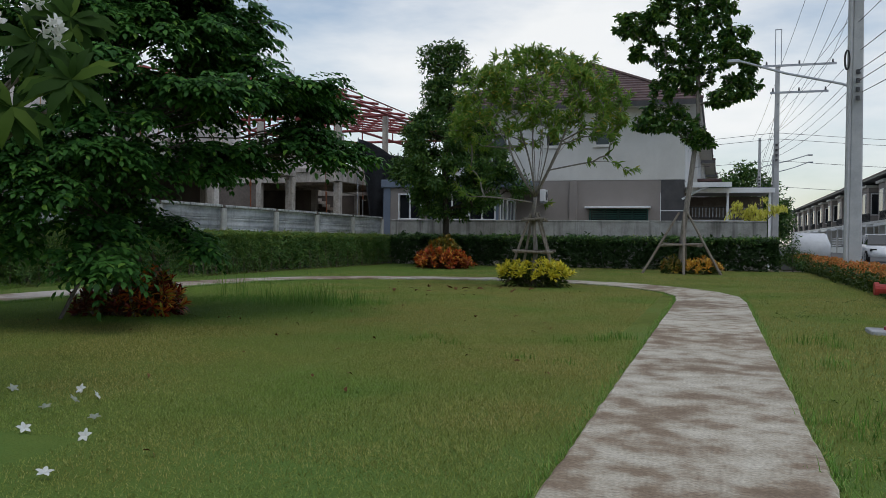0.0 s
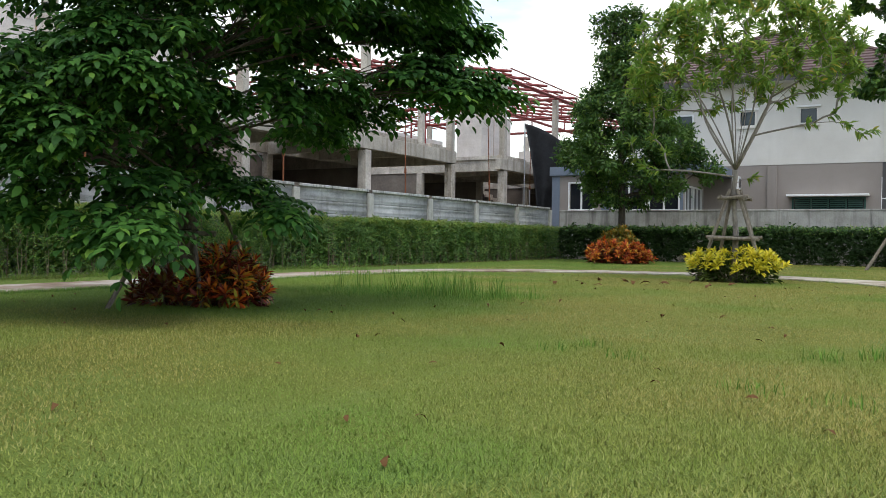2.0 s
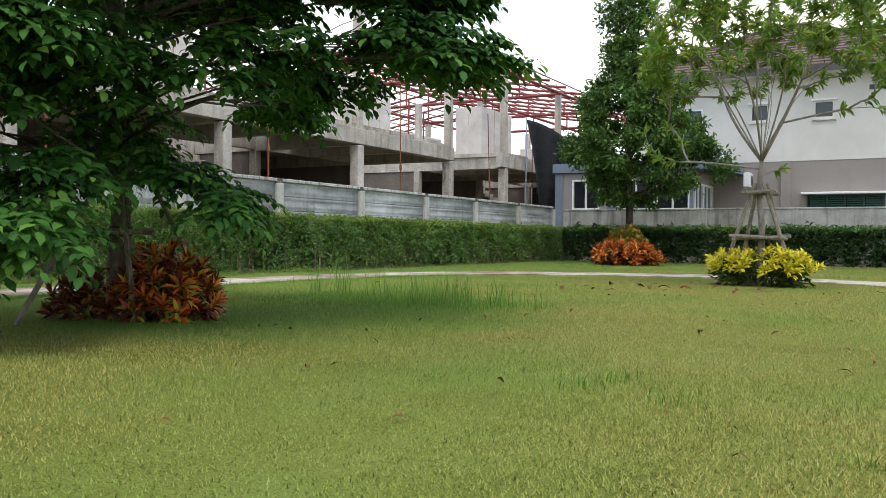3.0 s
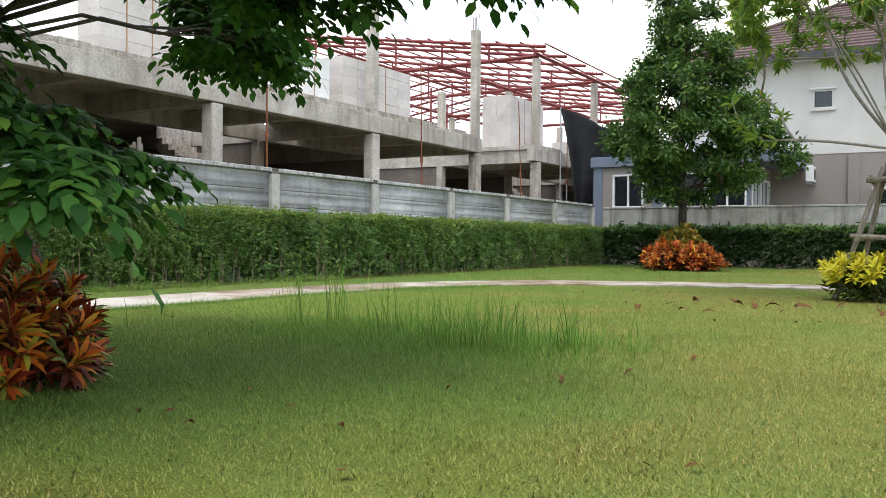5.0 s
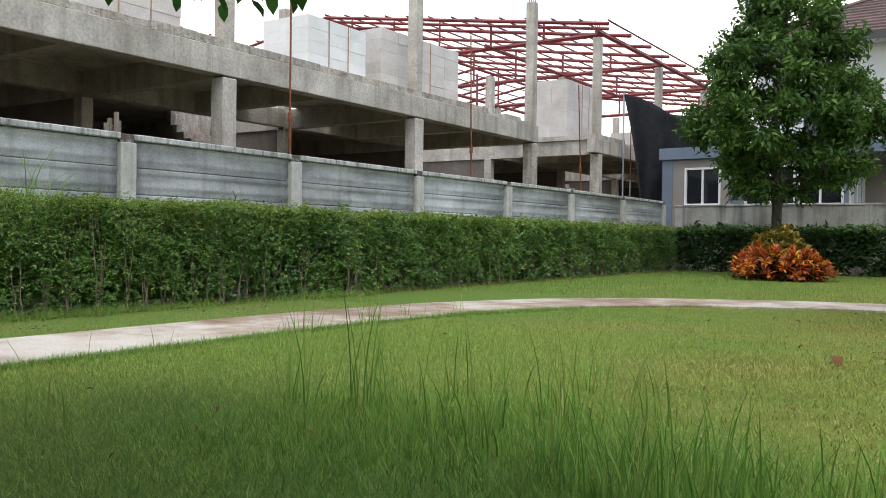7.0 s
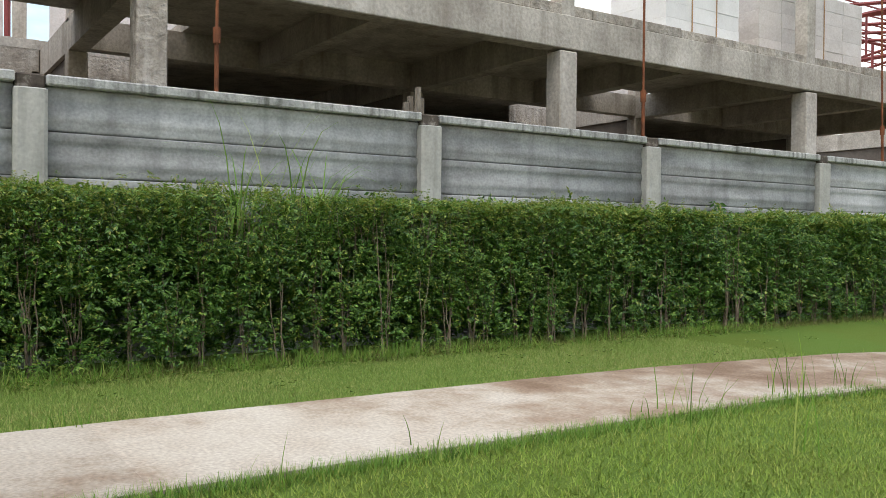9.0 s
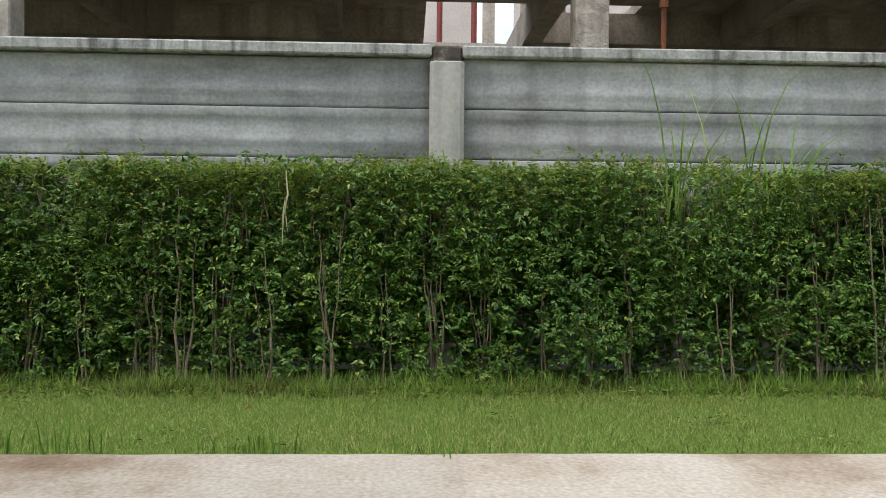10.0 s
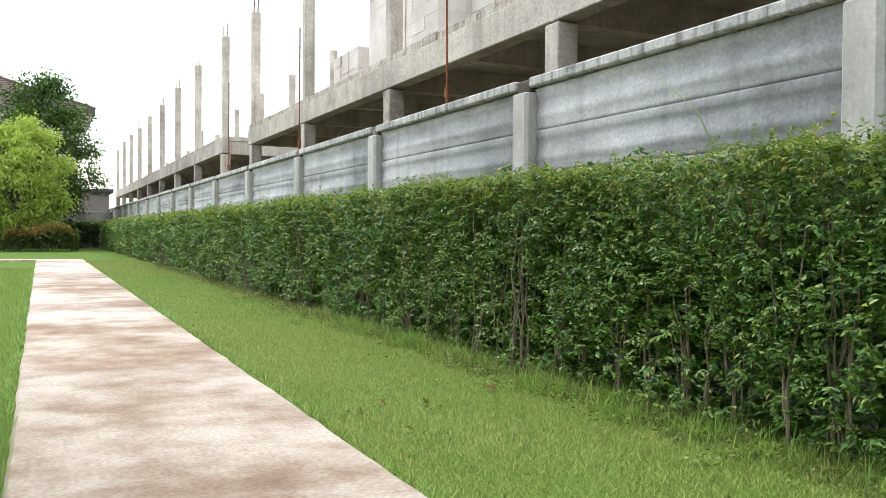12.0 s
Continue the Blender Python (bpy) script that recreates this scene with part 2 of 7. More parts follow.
M = {
    "lawn": surface("lawn", [(0, (0.09, 0.12, 0.02)), (0.5, (0.155, 0.178, 0.035)), (1, (0.235, 0.222, 0.06))], 0.7, 70, 0.6, 0.02, 0.95, fine_amount=0.6, spec=0.1, moist_shade=(0.095, 0.17, 0.032)),
    "earth": surface("earth", [(0, (0.12, 0.1, 0.06)), (1, (0.2, 0.18, 0.11))], 0.3, 8, 0.5, 0.03, 0.95),
    "path": surface("path_concrete", [(0, (0.2, 0.138, 0.084)), (0.28, (0.27, 0.2, 0.13)), (0.46, (0.385, 0.32, 0.232)), (0.66, (0.475, 0.415, 0.315)), (1, (0.6, 0.54, 0.43))], 3.4, 55, 0.3, 0.005, 0.8, fine_amount=0.65, tint=0.05, contrast=(0.39, 0.61), broad=(0.6, 0.42)),
    "path_pale": surface("pale_path_concrete", [(0, (0.2, 0.13, 0.083)), (0.3, (0.3, 0.218, 0.155)), (0.5, (0.39, 0.32, 0.25)), (0.7, (0.48, 0.42, 0.35)), (1, (0.54, 0.49, 0.42))], 2.2, 55, 0.3, 0.005, 0.8, fine_amount=0.5, tint=0.06, contrast=(0.38, 0.6), broad=(0.5, 0.55)),
    "fence": surface("precast_concrete", [(0, (0.22, 0.221, 0.217)), (0.3, (0.335, 0.338, 0.335)), (0.62, (0.44, 0.446, 0.445)), (1, (0.55, 0.556, 0.555))], 1.9, 46, 0.25, 0.005, 0.8, streak=((0.14, 0.14, 0.137), 0.35, 7.0), tint=0.12, stretch=(1, 0.6, 1.7), fine_amount=0.4, contrast=(0.3, 0.7)),
    "fence_post": surface("post_concrete", [(0, (0.34, 0.33, 0.3)), (1, (0.55, 0.54, 0.5))], 3, 40, 0.25, 0.005, 0.85, streak=((0.2, 0.19, 0.17), 0.5, 9.0), tint=0.06),
    "cap": surface("cap_concrete", [(0, (0.2, 0.2, 0.19)), (0.4, (0.4, 0.4, 0.385)), (1, (0.56, 0.56, 0.54))], 5, 50, 0.4, 0.008, 0.85, streak=((0.07, 0.068, 0.06), 0.9, 17.0), fine_amount=0.5),
    "post_top": surface("blackened_post_top", [(0, (0.035, 0.028, 0.023)), (0.6, (0.1, 0.08, 0.065)), (1, (0.36, 0.33, 0.29))], 9, 50, 0.3, 0.005, 0.9),
    "raw": surface("raw_concrete", [(0, (0.27, 0.235, 0.195)), (0.35, (0.4, 0.36, 0.31)), (0.65, (0.5, 0.455, 0.395)), (1, (0.64, 0.59, 0.525))], 1.6, 22, 0.55, 0.014, 0.9, streak=((0.2, 0.165, 0.125), 0.55, 5.0), tint=0.08, fine_amount=0.45, contrast=(0.33, 0.67), broad=(0.35, 0.3)),
    "rough_raw": surface("form_marked_concrete", [(0, (0.22, 0.19, 0.155)), (0.5, (0.38, 0.335, 0.28)), (1, (0.5, 0.45, 0.385))], 3.5, 14, 0.8, 0.03, 0.95, streak=((0.58, 0.54, 0.48), 0.65, 9.0), tint=0.1),
    # block tone set darker, so the shade of the open rooms is in the colour
    "dark_block": surface("darkened_block_wall", [(0, (0.11, 0.09, 0.075)), (1, (0.2, 0.17, 0.145))], 1.2, 14, 0.5, 0.02, 0.95),
    "aac": surface("aerated_block", [(0, (0.5, 0.455, 0.42)), (1, (0.67, 0.625, 0.59))], 1.4, 30, 0.2, 0.006, 0.95, tint=0.06),
    "aac_white": surface("white_aerated_block", [(0, (0.66, 0.645, 0.62)), (1, (0.82, 0.81, 0.79))], 1.4, 30, 0.2, 0.006, 0.95, tint=0.05),
    "red_steel": surface("red_oxide_steel", [(0, (0.16, 0.03, 0.03)), (1, (0.27, 0.055, 0.05))], 2, 20, 0.15, 0.004, 0.6),
    "rust": surface("rusted_steel", [(0, (0.1, 0.035, 0.016)), (1, (0.3, 0.1, 0.04))], 4, 30, 0.3, 0.004, 0.85),
    "wood": surface("weathered_wood", [(0, (0.12, 0.095, 0.07)), (1, (0.3, 0.26, 0.21))], 6, 30, 0.5, 0.01, 0.9, stretch=(6, 6, 1)),
    "pallet": surface("pallet_wood", [(0, (0.3, 0.17, 0.08)), (1, (0.5, 0.32, 0.17))], 4, 20, 0.3, 0.006, 0.9),
    "net": surface("shade_net", [(0, (0.012, 0.013, 0.016)), (1, (0.035, 0.037, 0.043))], 3, 25, 0.4, 0.02, 0.75),
    "bark": surface("bark", [(0, (0.09, 0.075, 0.06)), (1, (0.22, 0.19, 0.155))], 7, 28, 0.8, 0.02, 0.95, stretch=(3, 3, 0.8)),
    "dark_bark": surface("dark_bark", [(0, (0.025, 0.02, 0.016)), (1, (0.075, 0.06, 0.048))], 7, 28, 0.8, 0.02, 0.95, stretch=(3, 3, 0.8)),
    "brown_bark": surface("brown_bark", [(0, (0.055, 0.045, 0.036)), (1, (0.15, 0.125, 0.1))], 7, 28, 0.8, 0.02, 0.95, stretch=(3, 3, 0.8)),
    "pale_bark": surface("pale_bark", [(0, (0.15, 0.13, 0.11)), (1, (0.32, 0.285, 0.245))], 7, 28, 0.6, 0.015, 0.95, stretch=(3, 3, 0.8)),
    "hedge_stem": surface("hedge_stem", [(0, (0.1, 0.07, 0.05)), (0.5, (0.2, 0.15, 0.11)), (1, (0.34, 0.27, 0.2))], 8, 30, 0.5, 0.008, 0.95),
    "grey_render": surface("taupe_render", [(0, (0.255, 0.225, 0.205)), (1, (0.31, 0.275, 0.25))], 0.6, 60, 0.15, 0.004, 0.9, streak=((0.2, 0.18, 0.165), 0.25, 2.0)),
    "white_render": surface("off_white_render", [(0, (0.58, 0.56, 0.52)), (1, (0.68, 0.66, 0.62))], 0.6, 60, 0.12, 0.004, 0.9, streak=((0.5, 0.49, 0.46), 0.3, 2.0)),
    "blue_trim": surface("slate_blue_paint", [(0, (0.13, 0.16, 0.21)), (1, (0.19, 0.225, 0.29))], 1, 50, 0.1, 0.003, 0.7),
    "dark_tile": surface("charcoal_tile", [(0, (0.05, 0.048, 0.05)), (1, (0.09, 0.085, 0.085))], 2, 40, 0.1, 0.003, 0.5),
    "roof_tile": surface("brown_roof_tile", [(0, (0.07, 0.04, 0.04)), (1, (0.15, 0.095, 0.085))], 2, 25, 0.2, 0.006, 0.7, tint=0.1),
    "white_paint": surface("white_paint", [(0, (0.72, 0.72, 0.72)), (1, (0.82, 0.82, 0.81))], 2, 40, 0.08, 0.002, 0.5),
    "green_louvre": surface("teal_louvre", [(0, (0.01, 0.055, 0.045)), (1, (0.03, 0.1, 0.085))], 2, 30, 0.1, 0.003, 0.5),
    "old_wall": surface("stained_render", [(0, (0.2, 0.19, 0.17)), (0.5, (0.35, 0.34, 0.31)), (1, (0.47, 0.46, 0.43))], 1.4, 25, 0.3, 0.008, 0.9, streak=((0.09, 0.085, 0.075), 0.85, 4.5)),
    "glass": glass("dark_window_glass", (0.015, 0.018, 0.022)),
    "pole": surface("pole_concrete", [(0, (0.34, 0.34, 0.34)), (1, (0.5, 0.5, 0.49))], 1.5, 40, 0.2, 0.004, 0.85),
    "galvanised": surface("galvanised_steel", [(0, (0.3, 0.31, 0.33)), (1, (0.45, 0.46, 0.48))], 3, 40, 0.1, 0.002, 0.45, metal=0.6),
    "cable": surface("black_cable", [(0, (0.012, 0.012, 0.013)), (1, (0.03, 0.03, 0.03))], 3, 40, 0.1, 0.002, 0.6),
    "asphalt": surface("asphalt", [(0, (0.1, 0.098, 0.095)), (1, (0.17, 0.165, 0.16))], 0.8, 60, 0.4, 0.006, 0.9),
    "cover": surface("car_cover", [(0, (0.56, 0.56, 0.555)), (1, (0.7, 0.7, 0.69))], 2, 30, 0.3, 0.01, 0.6),
    "car_paint": surface("white_car_paint", [(0, (0.72, 0.72, 0.72)), (1, (0.78, 0.78, 0.78))], 1, 30, 0.0, 0.001, 0.25),
    "rubber": surface("tyre_rubber", [(0, (0.015, 0.015, 0.015)), (1, (0.03, 0.03, 0.03))], 5, 40, 0.2, 0.003, 0.9),
    "hydrant": surface("red_paint", [(0, (0.28, 0.025, 0.02)), (1, (0.42, 0.045, 0.035))], 5, 30, 0.15, 0.003, 0.5),
    "peach_render": surface("peach_render", [(0, (0.62, 0.54, 0.48)), (1, (0.72, 0.64, 0.58))], 0.5, 40, 0.1, 0.004, 0.9),
    "dead_leaf": leaf("fallen_leaf", [(0, (0.045, 0.024, 0.014)), (0.5, (0.13, 0.058, 0.024)), (0.8, (0.22, 0.13, 0.055)), (1, (0.035, 0.027, 0.02))], through_light=0.1, rough=0.9, spec=0.1),
    "dry_straw": leaf("dry_straw", [(0, (0.5, 0.44, 0.26)), (1, (0.62, 0.56, 0.36))], through_light=0.2, rough=0.7),
    "petal": leaf("frangipani_petal", [(0, (0.75, 0.73, 0.66)), (1, (0.85, 0.84, 0.8))], through_light=0.3, rough=0.6),
    "grass": leaf("grass_blade", [(0, (0.225, 0.228, 0.05)), (0.4, (0.322, 0.312, 0.07)), (0.8, (0.41, 0.378, 0.11)), (1, (0.505, 0.435, 0.168))], patch=((0.13, 0.295, 0.038), 0.66), through_light=0.25, rough=0.7, spec=0.15, patch_scale=0.45, upward=0.75, moist_shade=True),
    "weed": leaf("weed_leaf", [(0, (0.1, 0.19, 0.03)), (0.7, (0.2, 0.3, 0.06)), (1, (0.36, 0.36, 0.1))], rough=0.5, through_light=0.25),
    "lush_grass": leaf("lush_grass_blade", [(0, (0.18, 0.29, 0.045)), (0.6, (0.27, 0.4, 0.065)), (1, (0.42, 0.46, 0.12))], patch=((0.36, 0.38, 0.09), 0.5), patch_scale=0.9, through_light=0.28, rough=0.65, spec=0.15, upward=0.65),
    "verge_grass": leaf("verge_grass_blade", [(0, (0.155, 0.26, 0.055)), (0.4, (0.235, 0.335, 0.08)), (0.8, (0.325, 0.39, 0.115)), (1, (0.45, 0.42, 0.18))], patch=((0.18, 0.32, 0.06), 0.55), patch_scale=0.8, through_light=0.25, rough=0.75, spec=0.12, upward=0.75),
    "foot_grass": leaf("dry_foot_grass", [(0, (0.08, 0.075, 0.03)), (0.35, (0.15, 0.16, 0.045)), (0.7, (0.16, 0.24, 0.045)), (1, (0.3, 0.25, 0.12))], through_light=0.2, rough=0.7, spec=0.15, upward=0.4),
    "tall_grass": leaf("tall_grass", [(0, (0.12, 0.26, 0.03)), (0.7, (0.2, 0.38, 0.05)), (1, (0.38, 0.44, 0.11))], through_light=0.3, rough=0.55, upward=0.6),
    "stalk_grass": leaf("grass_stalk", [(0, (0.09, 0.2, 0.025)), (0.6, (0.155, 0.31, 0.04)), (0.9, (0.26, 0.39, 0.065)), (1, (0.42, 0.42, 0.13))], through_light=0.3, rough=0.65, spec=0.15, upward=0.65),
    "hedge_leaf": leaf("hedge_leaf", [(0, (0.026, 0.075, 0.013)), (0.45, (0.085, 0.195, 0.032)), (0.84, (0.2, 0.36, 0.06)), (1, (0.42, 0.43, 0.1))], patch=((0.055, 0.15, 0.03), 0.5), rough=0.38, spec=0.45, through_light=0.22),
    "hedge_tip": leaf("hedge_tip", [(0, (0.1, 0.19, 0.025)), (0.6, (0.2, 0.3, 0.045)), (1, (0.4, 0.38, 0.09))], rough=0.45, through_light=0.4),
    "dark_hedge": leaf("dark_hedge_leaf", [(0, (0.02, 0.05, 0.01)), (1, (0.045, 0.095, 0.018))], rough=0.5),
    "shade_leaf": leaf("shade_tree_leaf", [(0, (0.018, 0.06, 0.013)), (0.5, (0.04, 0.118, 0.021)), (0.92, (0.085, 0.205, 0.035)), (1, (0.2, 0.35, 0.048))], patch=((0.09, 0.22, 0.035), 0.28), patch_scale=0.8, rough=0.55, spec=0.16, through_light=0.27),
    "fir_leaf": leaf("dark_crown_leaf", [(0, (0.026, 0.072, 0.016)), (0.6, (0.055, 0.125, 0.025)), (1, (0.17, 0.26, 0.048))], patch=((0.11, 0.205, 0.036), 0.5), patch_scale=0.7, rough=0.42, spec=0.3),
    "light_leaf": leaf("pale_crown_leaf", [(0, (0.12, 0.23, 0.032)), (0.6, (0.2, 0.33, 0.05)), (0.93, (0.3, 0.38, 0.065)), (1, (0.5, 0.38, 0.06))], rough=0.45, through_light=0.45),
    "broad_leaf": leaf("broad_crown_leaf", [(0, (0.03, 0.085, 0.016)), (0.7, (0.08, 0.175, 0.03)), (1, (0.2, 0.3, 0.045))], rough=0.42, spec=0.3, through_light=0.35),
    "croton": leaf("croton_leaf", [(0, (0.16, 0.025, 0.012)), (0.3, (0.42, 0.06, 0.015)), (0.6, (0.66, 0.17, 0.02)), (0.82, (0.78, 0.33, 0.035)), (0.96, (0.75, 0.48, 0.06)), (1, (0.3, 0.25, 0.04))], patch=((0.24, 0.03, 0.013), 0.75), patch_scale=2.4, rough=0.4, spec=0.3),
    "croton_amber": leaf("amber_croton_leaf", [(0, (0.4, 0.16, 0.02)), (0.5, (0.7, 0.34, 0.03)), (1, (0.75, 0.55, 0.06))], rough=0.4),
    "olive_croton": leaf("olive_croton_leaf", [(0, (0.1, 0.12, 0.02)), (0.5, (0.2, 0.19, 0.03)), (0.8, (0.36, 0.25, 0.03)), (1, (0.45, 0.16, 0.02))], rough=0.4),
    "croton_dark": leaf("deep_red_croton_leaf", [(0, (0.07, 0.018, 0.012)), (0.25, (0.22, 0.03, 0.014)), (0.45, (0.52, 0.1, 0.016)), (0.68, (0.62, 0.22, 0.025)), (0.82, (0.4, 0.36, 0.045)), (0.92, (0.16, 0.2, 0.03)), (1, (0.06, 0.1, 0.018))], rough=0.42, spec=0.2),
    # darker copy of the red croton leaf, with shade put into its colour
    "croton_shaded": leaf("shaded_croton_leaf", [(0, (0.05, 0.014, 0.01)), (0.5, (0.15, 0.025, 0.012)), (0.8, (0.2, 0.09, 0.02)), (1, (0.06, 0.09, 0.015))], rough=0.4, spec=0.25),
    "croton_yellow": leaf("yellow_croton_leaf", [(0, (0.26, 0.3, 0.025)), (0.3, (0.6, 0.54, 0.03)), (1, (0.85, 0.72, 0.06))], rough=0.45, spec=0.25),
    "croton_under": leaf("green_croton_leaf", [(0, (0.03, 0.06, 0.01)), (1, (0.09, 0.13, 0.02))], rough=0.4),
    "lime_leaf": leaf("lime_leaf", [(0, (0.28, 0.42, 0.06)), (1, (0.5, 0.6, 0.14))], through_light=0.5),
    "gold_leaf": leaf("gold_leaf", [(0, (0.6, 0.6, 0.07)), (1, (0.88, 0.83, 0.22))], through_light=0.5),
    "ixora": leaf("ixora_flower", [(0, (0.14, 0.17, 0.03)), (0.3, (0.46, 0.2, 0.05)), (0.75, (0.66, 0.21, 0.055)), (1, (0.7, 0.33, 0.08))], through_light=0.25, rough=0.6),
    "frangipani": leaf("frangipani_leaf", [(0, (0.028, 0.062, 0.012)), (0.7, (0.055, 0.11, 0.018)), (1, (0.13, 0.2, 0.03))], rough=0.6, spec=0.1, through_light=0.45),
    "brown_hedge": leaf("bronze_hedge_leaf", [(0, (0.13, 0.11, 0.025)), (0.6, (0.26, 0.19, 0.045)), (1, (0.4, 0.28, 0.07))], rough=0.5),
}


# ---- building blocks ----
rng = np.random.default_rng(7)


def thing(name, at=(0, 0, 0), label="", category="", group="", kind=""):
    ob = new(name)
    ob.location = at
    ob.empty_display_size = 0.2
    return tagged(ob, label, category, group, kind)


def link_mesh(name, me, material, parent=None, label=""):
    for m in material if isinstance(material, (list, tuple)) else [material]:
        me.materials.append(m)
    ob = new(name, me)
    if parent:
        ob.parent = parent
    return tagged(ob, label)


def part(name, bm, material, parent=None, label="", smooth=False):
    """One mesh object from a bmesh; its points are given in the parent's own space."""
    me = bpy.data.meshes.new(name)
    bm.to_mesh(me)
    bm.free()
    if smooth:
        me.shade_smooth()
    return link_mesh(name, me, material, parent, label)


def box(bm, x0, x1, y0, y1, z0, z1, bevel=0.0):
    vs = [bm.verts.new((x, y, z)) for z in (z0, z1) for y in (y0, y1) for x in (x0, x1)]
    fs = [bm.faces.new([vs[i] for i in q]) for q in ((0, 2, 3, 1), (4, 5, 7, 6), (0, 1, 5, 4), (1, 3, 7, 5), (3, 2, 6, 7), (2, 0, 4, 6))]
    if bevel:
        es = list({e for f in fs for e in f.edges})
        bmesh.ops.bevel(bm, geom=es, offset=bevel, segments=1, affect="EDGES")
    return vs


def boxes(*dims, bevel=0.0):
    bm = bmesh.new()
    for d in dims:
        box(bm, *d, bevel=bevel)
    return bm


def tube(bm, pts, radii, sides=7, caps=True):
    rings = []
    pts = [Vector(p) for p in pts]
    for i, p in enumerate(pts):
        d = (pts[min(i + 1, len(pts) - 1)] - pts[max(i - 1, 0)]).normalized()
        s = d.cross(Vector((0, 0, 1)) if abs(d.z) < 0.9 else Vector((1, 0, 0))).normalized()
        u = s.cross(d)
        r = radii[i] if isinstance(radii, (list, tuple)) else radii
        rings.append([bm.verts.new(p + (s * math.cos(2 * math.pi * k / sides) + u * math.sin(2 * math.pi * k / sides)) * r) for k in range(sides)])
    for a, b in zip(rings, rings[1:]):
        for k in range(sides):
            bm.faces.new((a[k], a[(k + 1) % sides], b[(k + 1) % sides], b[k]))
    if caps:
        bm.faces.new(rings[0][::-1])
        bm.faces.new(rings[-1])


def tubes(*items, sides=7):
    bm = bmesh.new()
    for pts, radii in items:
        tube(bm, pts, radii, sides)
    return bm


def wavy(a, b, steps, amount, sag=0.0):
    """A line from a to b that wanders a little."""
    a, b = Vector(a), Vector(b)
    n = (b - a).length
    out_pts = []
    for i in range(steps + 1):
        t = i / steps
        w = amount * n * math.sin(math.pi * t)
        out_pts.append(a.lerp(b, t) + Vector((random.uniform(-w, w), random.uniform(-w, w), random.uniform(-w, w) * 0.5 - sag * 4 * t * (1 - t))))
    return out_pts


def array_mesh(name, verts, faces):
    """A mesh from numpy arrays; faces: a list of (n, k) index arrays."""
    me = bpy.data.meshes.new(name)
    me.vertices.add(len(verts))
    me.vertices.foreach_set("co", np.ascontiguousarray(verts, np.float32).ravel())
    loops = np.concatenate([f.ravel() for f in faces]).astype(np.int32)
    sizes = np.concatenate([np.full(len(f), f.shape[1]) for f in faces])
    starts = np.concatenate([[0], np.cumsum(sizes)[:-1]]).astype(np.int32)
    me.loops.add(len(loops))
    me.polygons.add(len(sizes))
    me.loops.foreach_set("vertex_index", loops)
    me.polygons.foreach_set("loop_start", starts)
    me.update(calc_edges=True)
    me.validate()
    return me


def unit(v):
    return v / np.maximum(np.linalg.norm(v, axis=-1, keepdims=True), 1e-9)


def leaves(name, P, D, N, L, W, fine=False, droop=0.15):
    """Leaves at points P along D, facing N, of length L and width W: folded diamonds, or six-point blades where fine."""
    P, D, N = np.asarray(P, float), unit(np.asarray(D, float)), np.asarray(N, float)
    n = len(P)
    L, W = np.broadcast_to(L, n)[:, None], np.broadcast_to(W, n)[:, None]
    S = unit(np.cross(D, N))
    U = np.cross(S, D)
    i = np.arange(n)[:, None]
    if not fine:
        V = np.stack([P, P + D * L * 0.45 + S * W / 2 + U * W * 0.18, P + D * L - U * L * droop, P + D * L * 0.45 - S * W / 2 + U * W * 0.18], 1).reshape(-1, 3)
        return array_mesh(name, V, [np.concatenate([i * 4 + np.array([[0, 3, 2]]), i * 4 + np.array([[0, 2, 1]])])])
    if fine == "oval":
        V = [P]
        for t, w in ((0.3, 0.46), (0.72, 0.4)):
            c = P + D * L * t
            V += [c + S * W * w + U * W * 0.1, c - S * W * w + U * W * 0.1]
        V = np.stack(V + [P + D * L - U * L * droop], 1).reshape(-1, 3)
        k = i * 6
        return array_mesh(name, V, [np.concatenate([k + np.array([[0, 2, 1]]), k + np.array([[3, 4, 5]])]), k + np.array([[1, 2, 4, 3]])])
    spots = ((0.16, 0.3, 0.02), (0.48, 0.5, 0.03), (0.8, 0.34, -0.35 * droop))
    V = [P]
    for t, w, u in spots:
        c = P + D * L * t + U * L * u
        V += [c + S * W * w + U * W * 0.08, c - S * W * w + U * W * 0.08]
    V = np.stack(V + [P + D * L - U * L * droop], 1).reshape(-1, 3)
    k = i * 8
    tri = np.concatenate([k + np.array([q]) for q in ((0, 2, 1), (5, 6, 7))])
    quad = np.concatenate([k + np.array([q]) for q in ((1, 2, 4, 3), (3, 4, 6, 5))])
    return array_mesh(name, V, [tri, quad])


def sphere_dirs(n, up=0.0):
    d = unit(rng.normal(size=(n, 3)))
    d[:, 2] += up
    return unit(d)


# ---- the setting: ground, lawn, path, road ----
def sheet(name, x0, x1, y0, y1, z, material, thick, label, category, cuts=1):
    bm = boxes((x0, x1, y0, y1, z - thick, z))
    return tagged(part(name, bm, material), label, category, kind="structure")


sheet("ground", -700, 700, -700, 700, -0.3, M["earth"], 0.4, "dry bare earth reaching to the horizon", "ground")
sheet("lawn", -13.35, 4.3, -31, 33.6, 0.0, M["lawn"], 0.25, "short yellowish green lawn with worn patches", "lawn")
sheet("road", 4.9, 12.5, -60, 260, 0.1, M["asphalt"], 0.35, "pale grey estate road between houses", "road")
sheet("road_shoulder", 3.0, 4.896, 45.003, 260, 0.095, M["asphalt"], 0.35, "worn asphalt shoulder of the estate road", "road")
sheet("pavement", 4.45, 4.9, -60, 45, 0.2, M["pole"], 0.45, "concrete kerb along the estate road", "kerb")

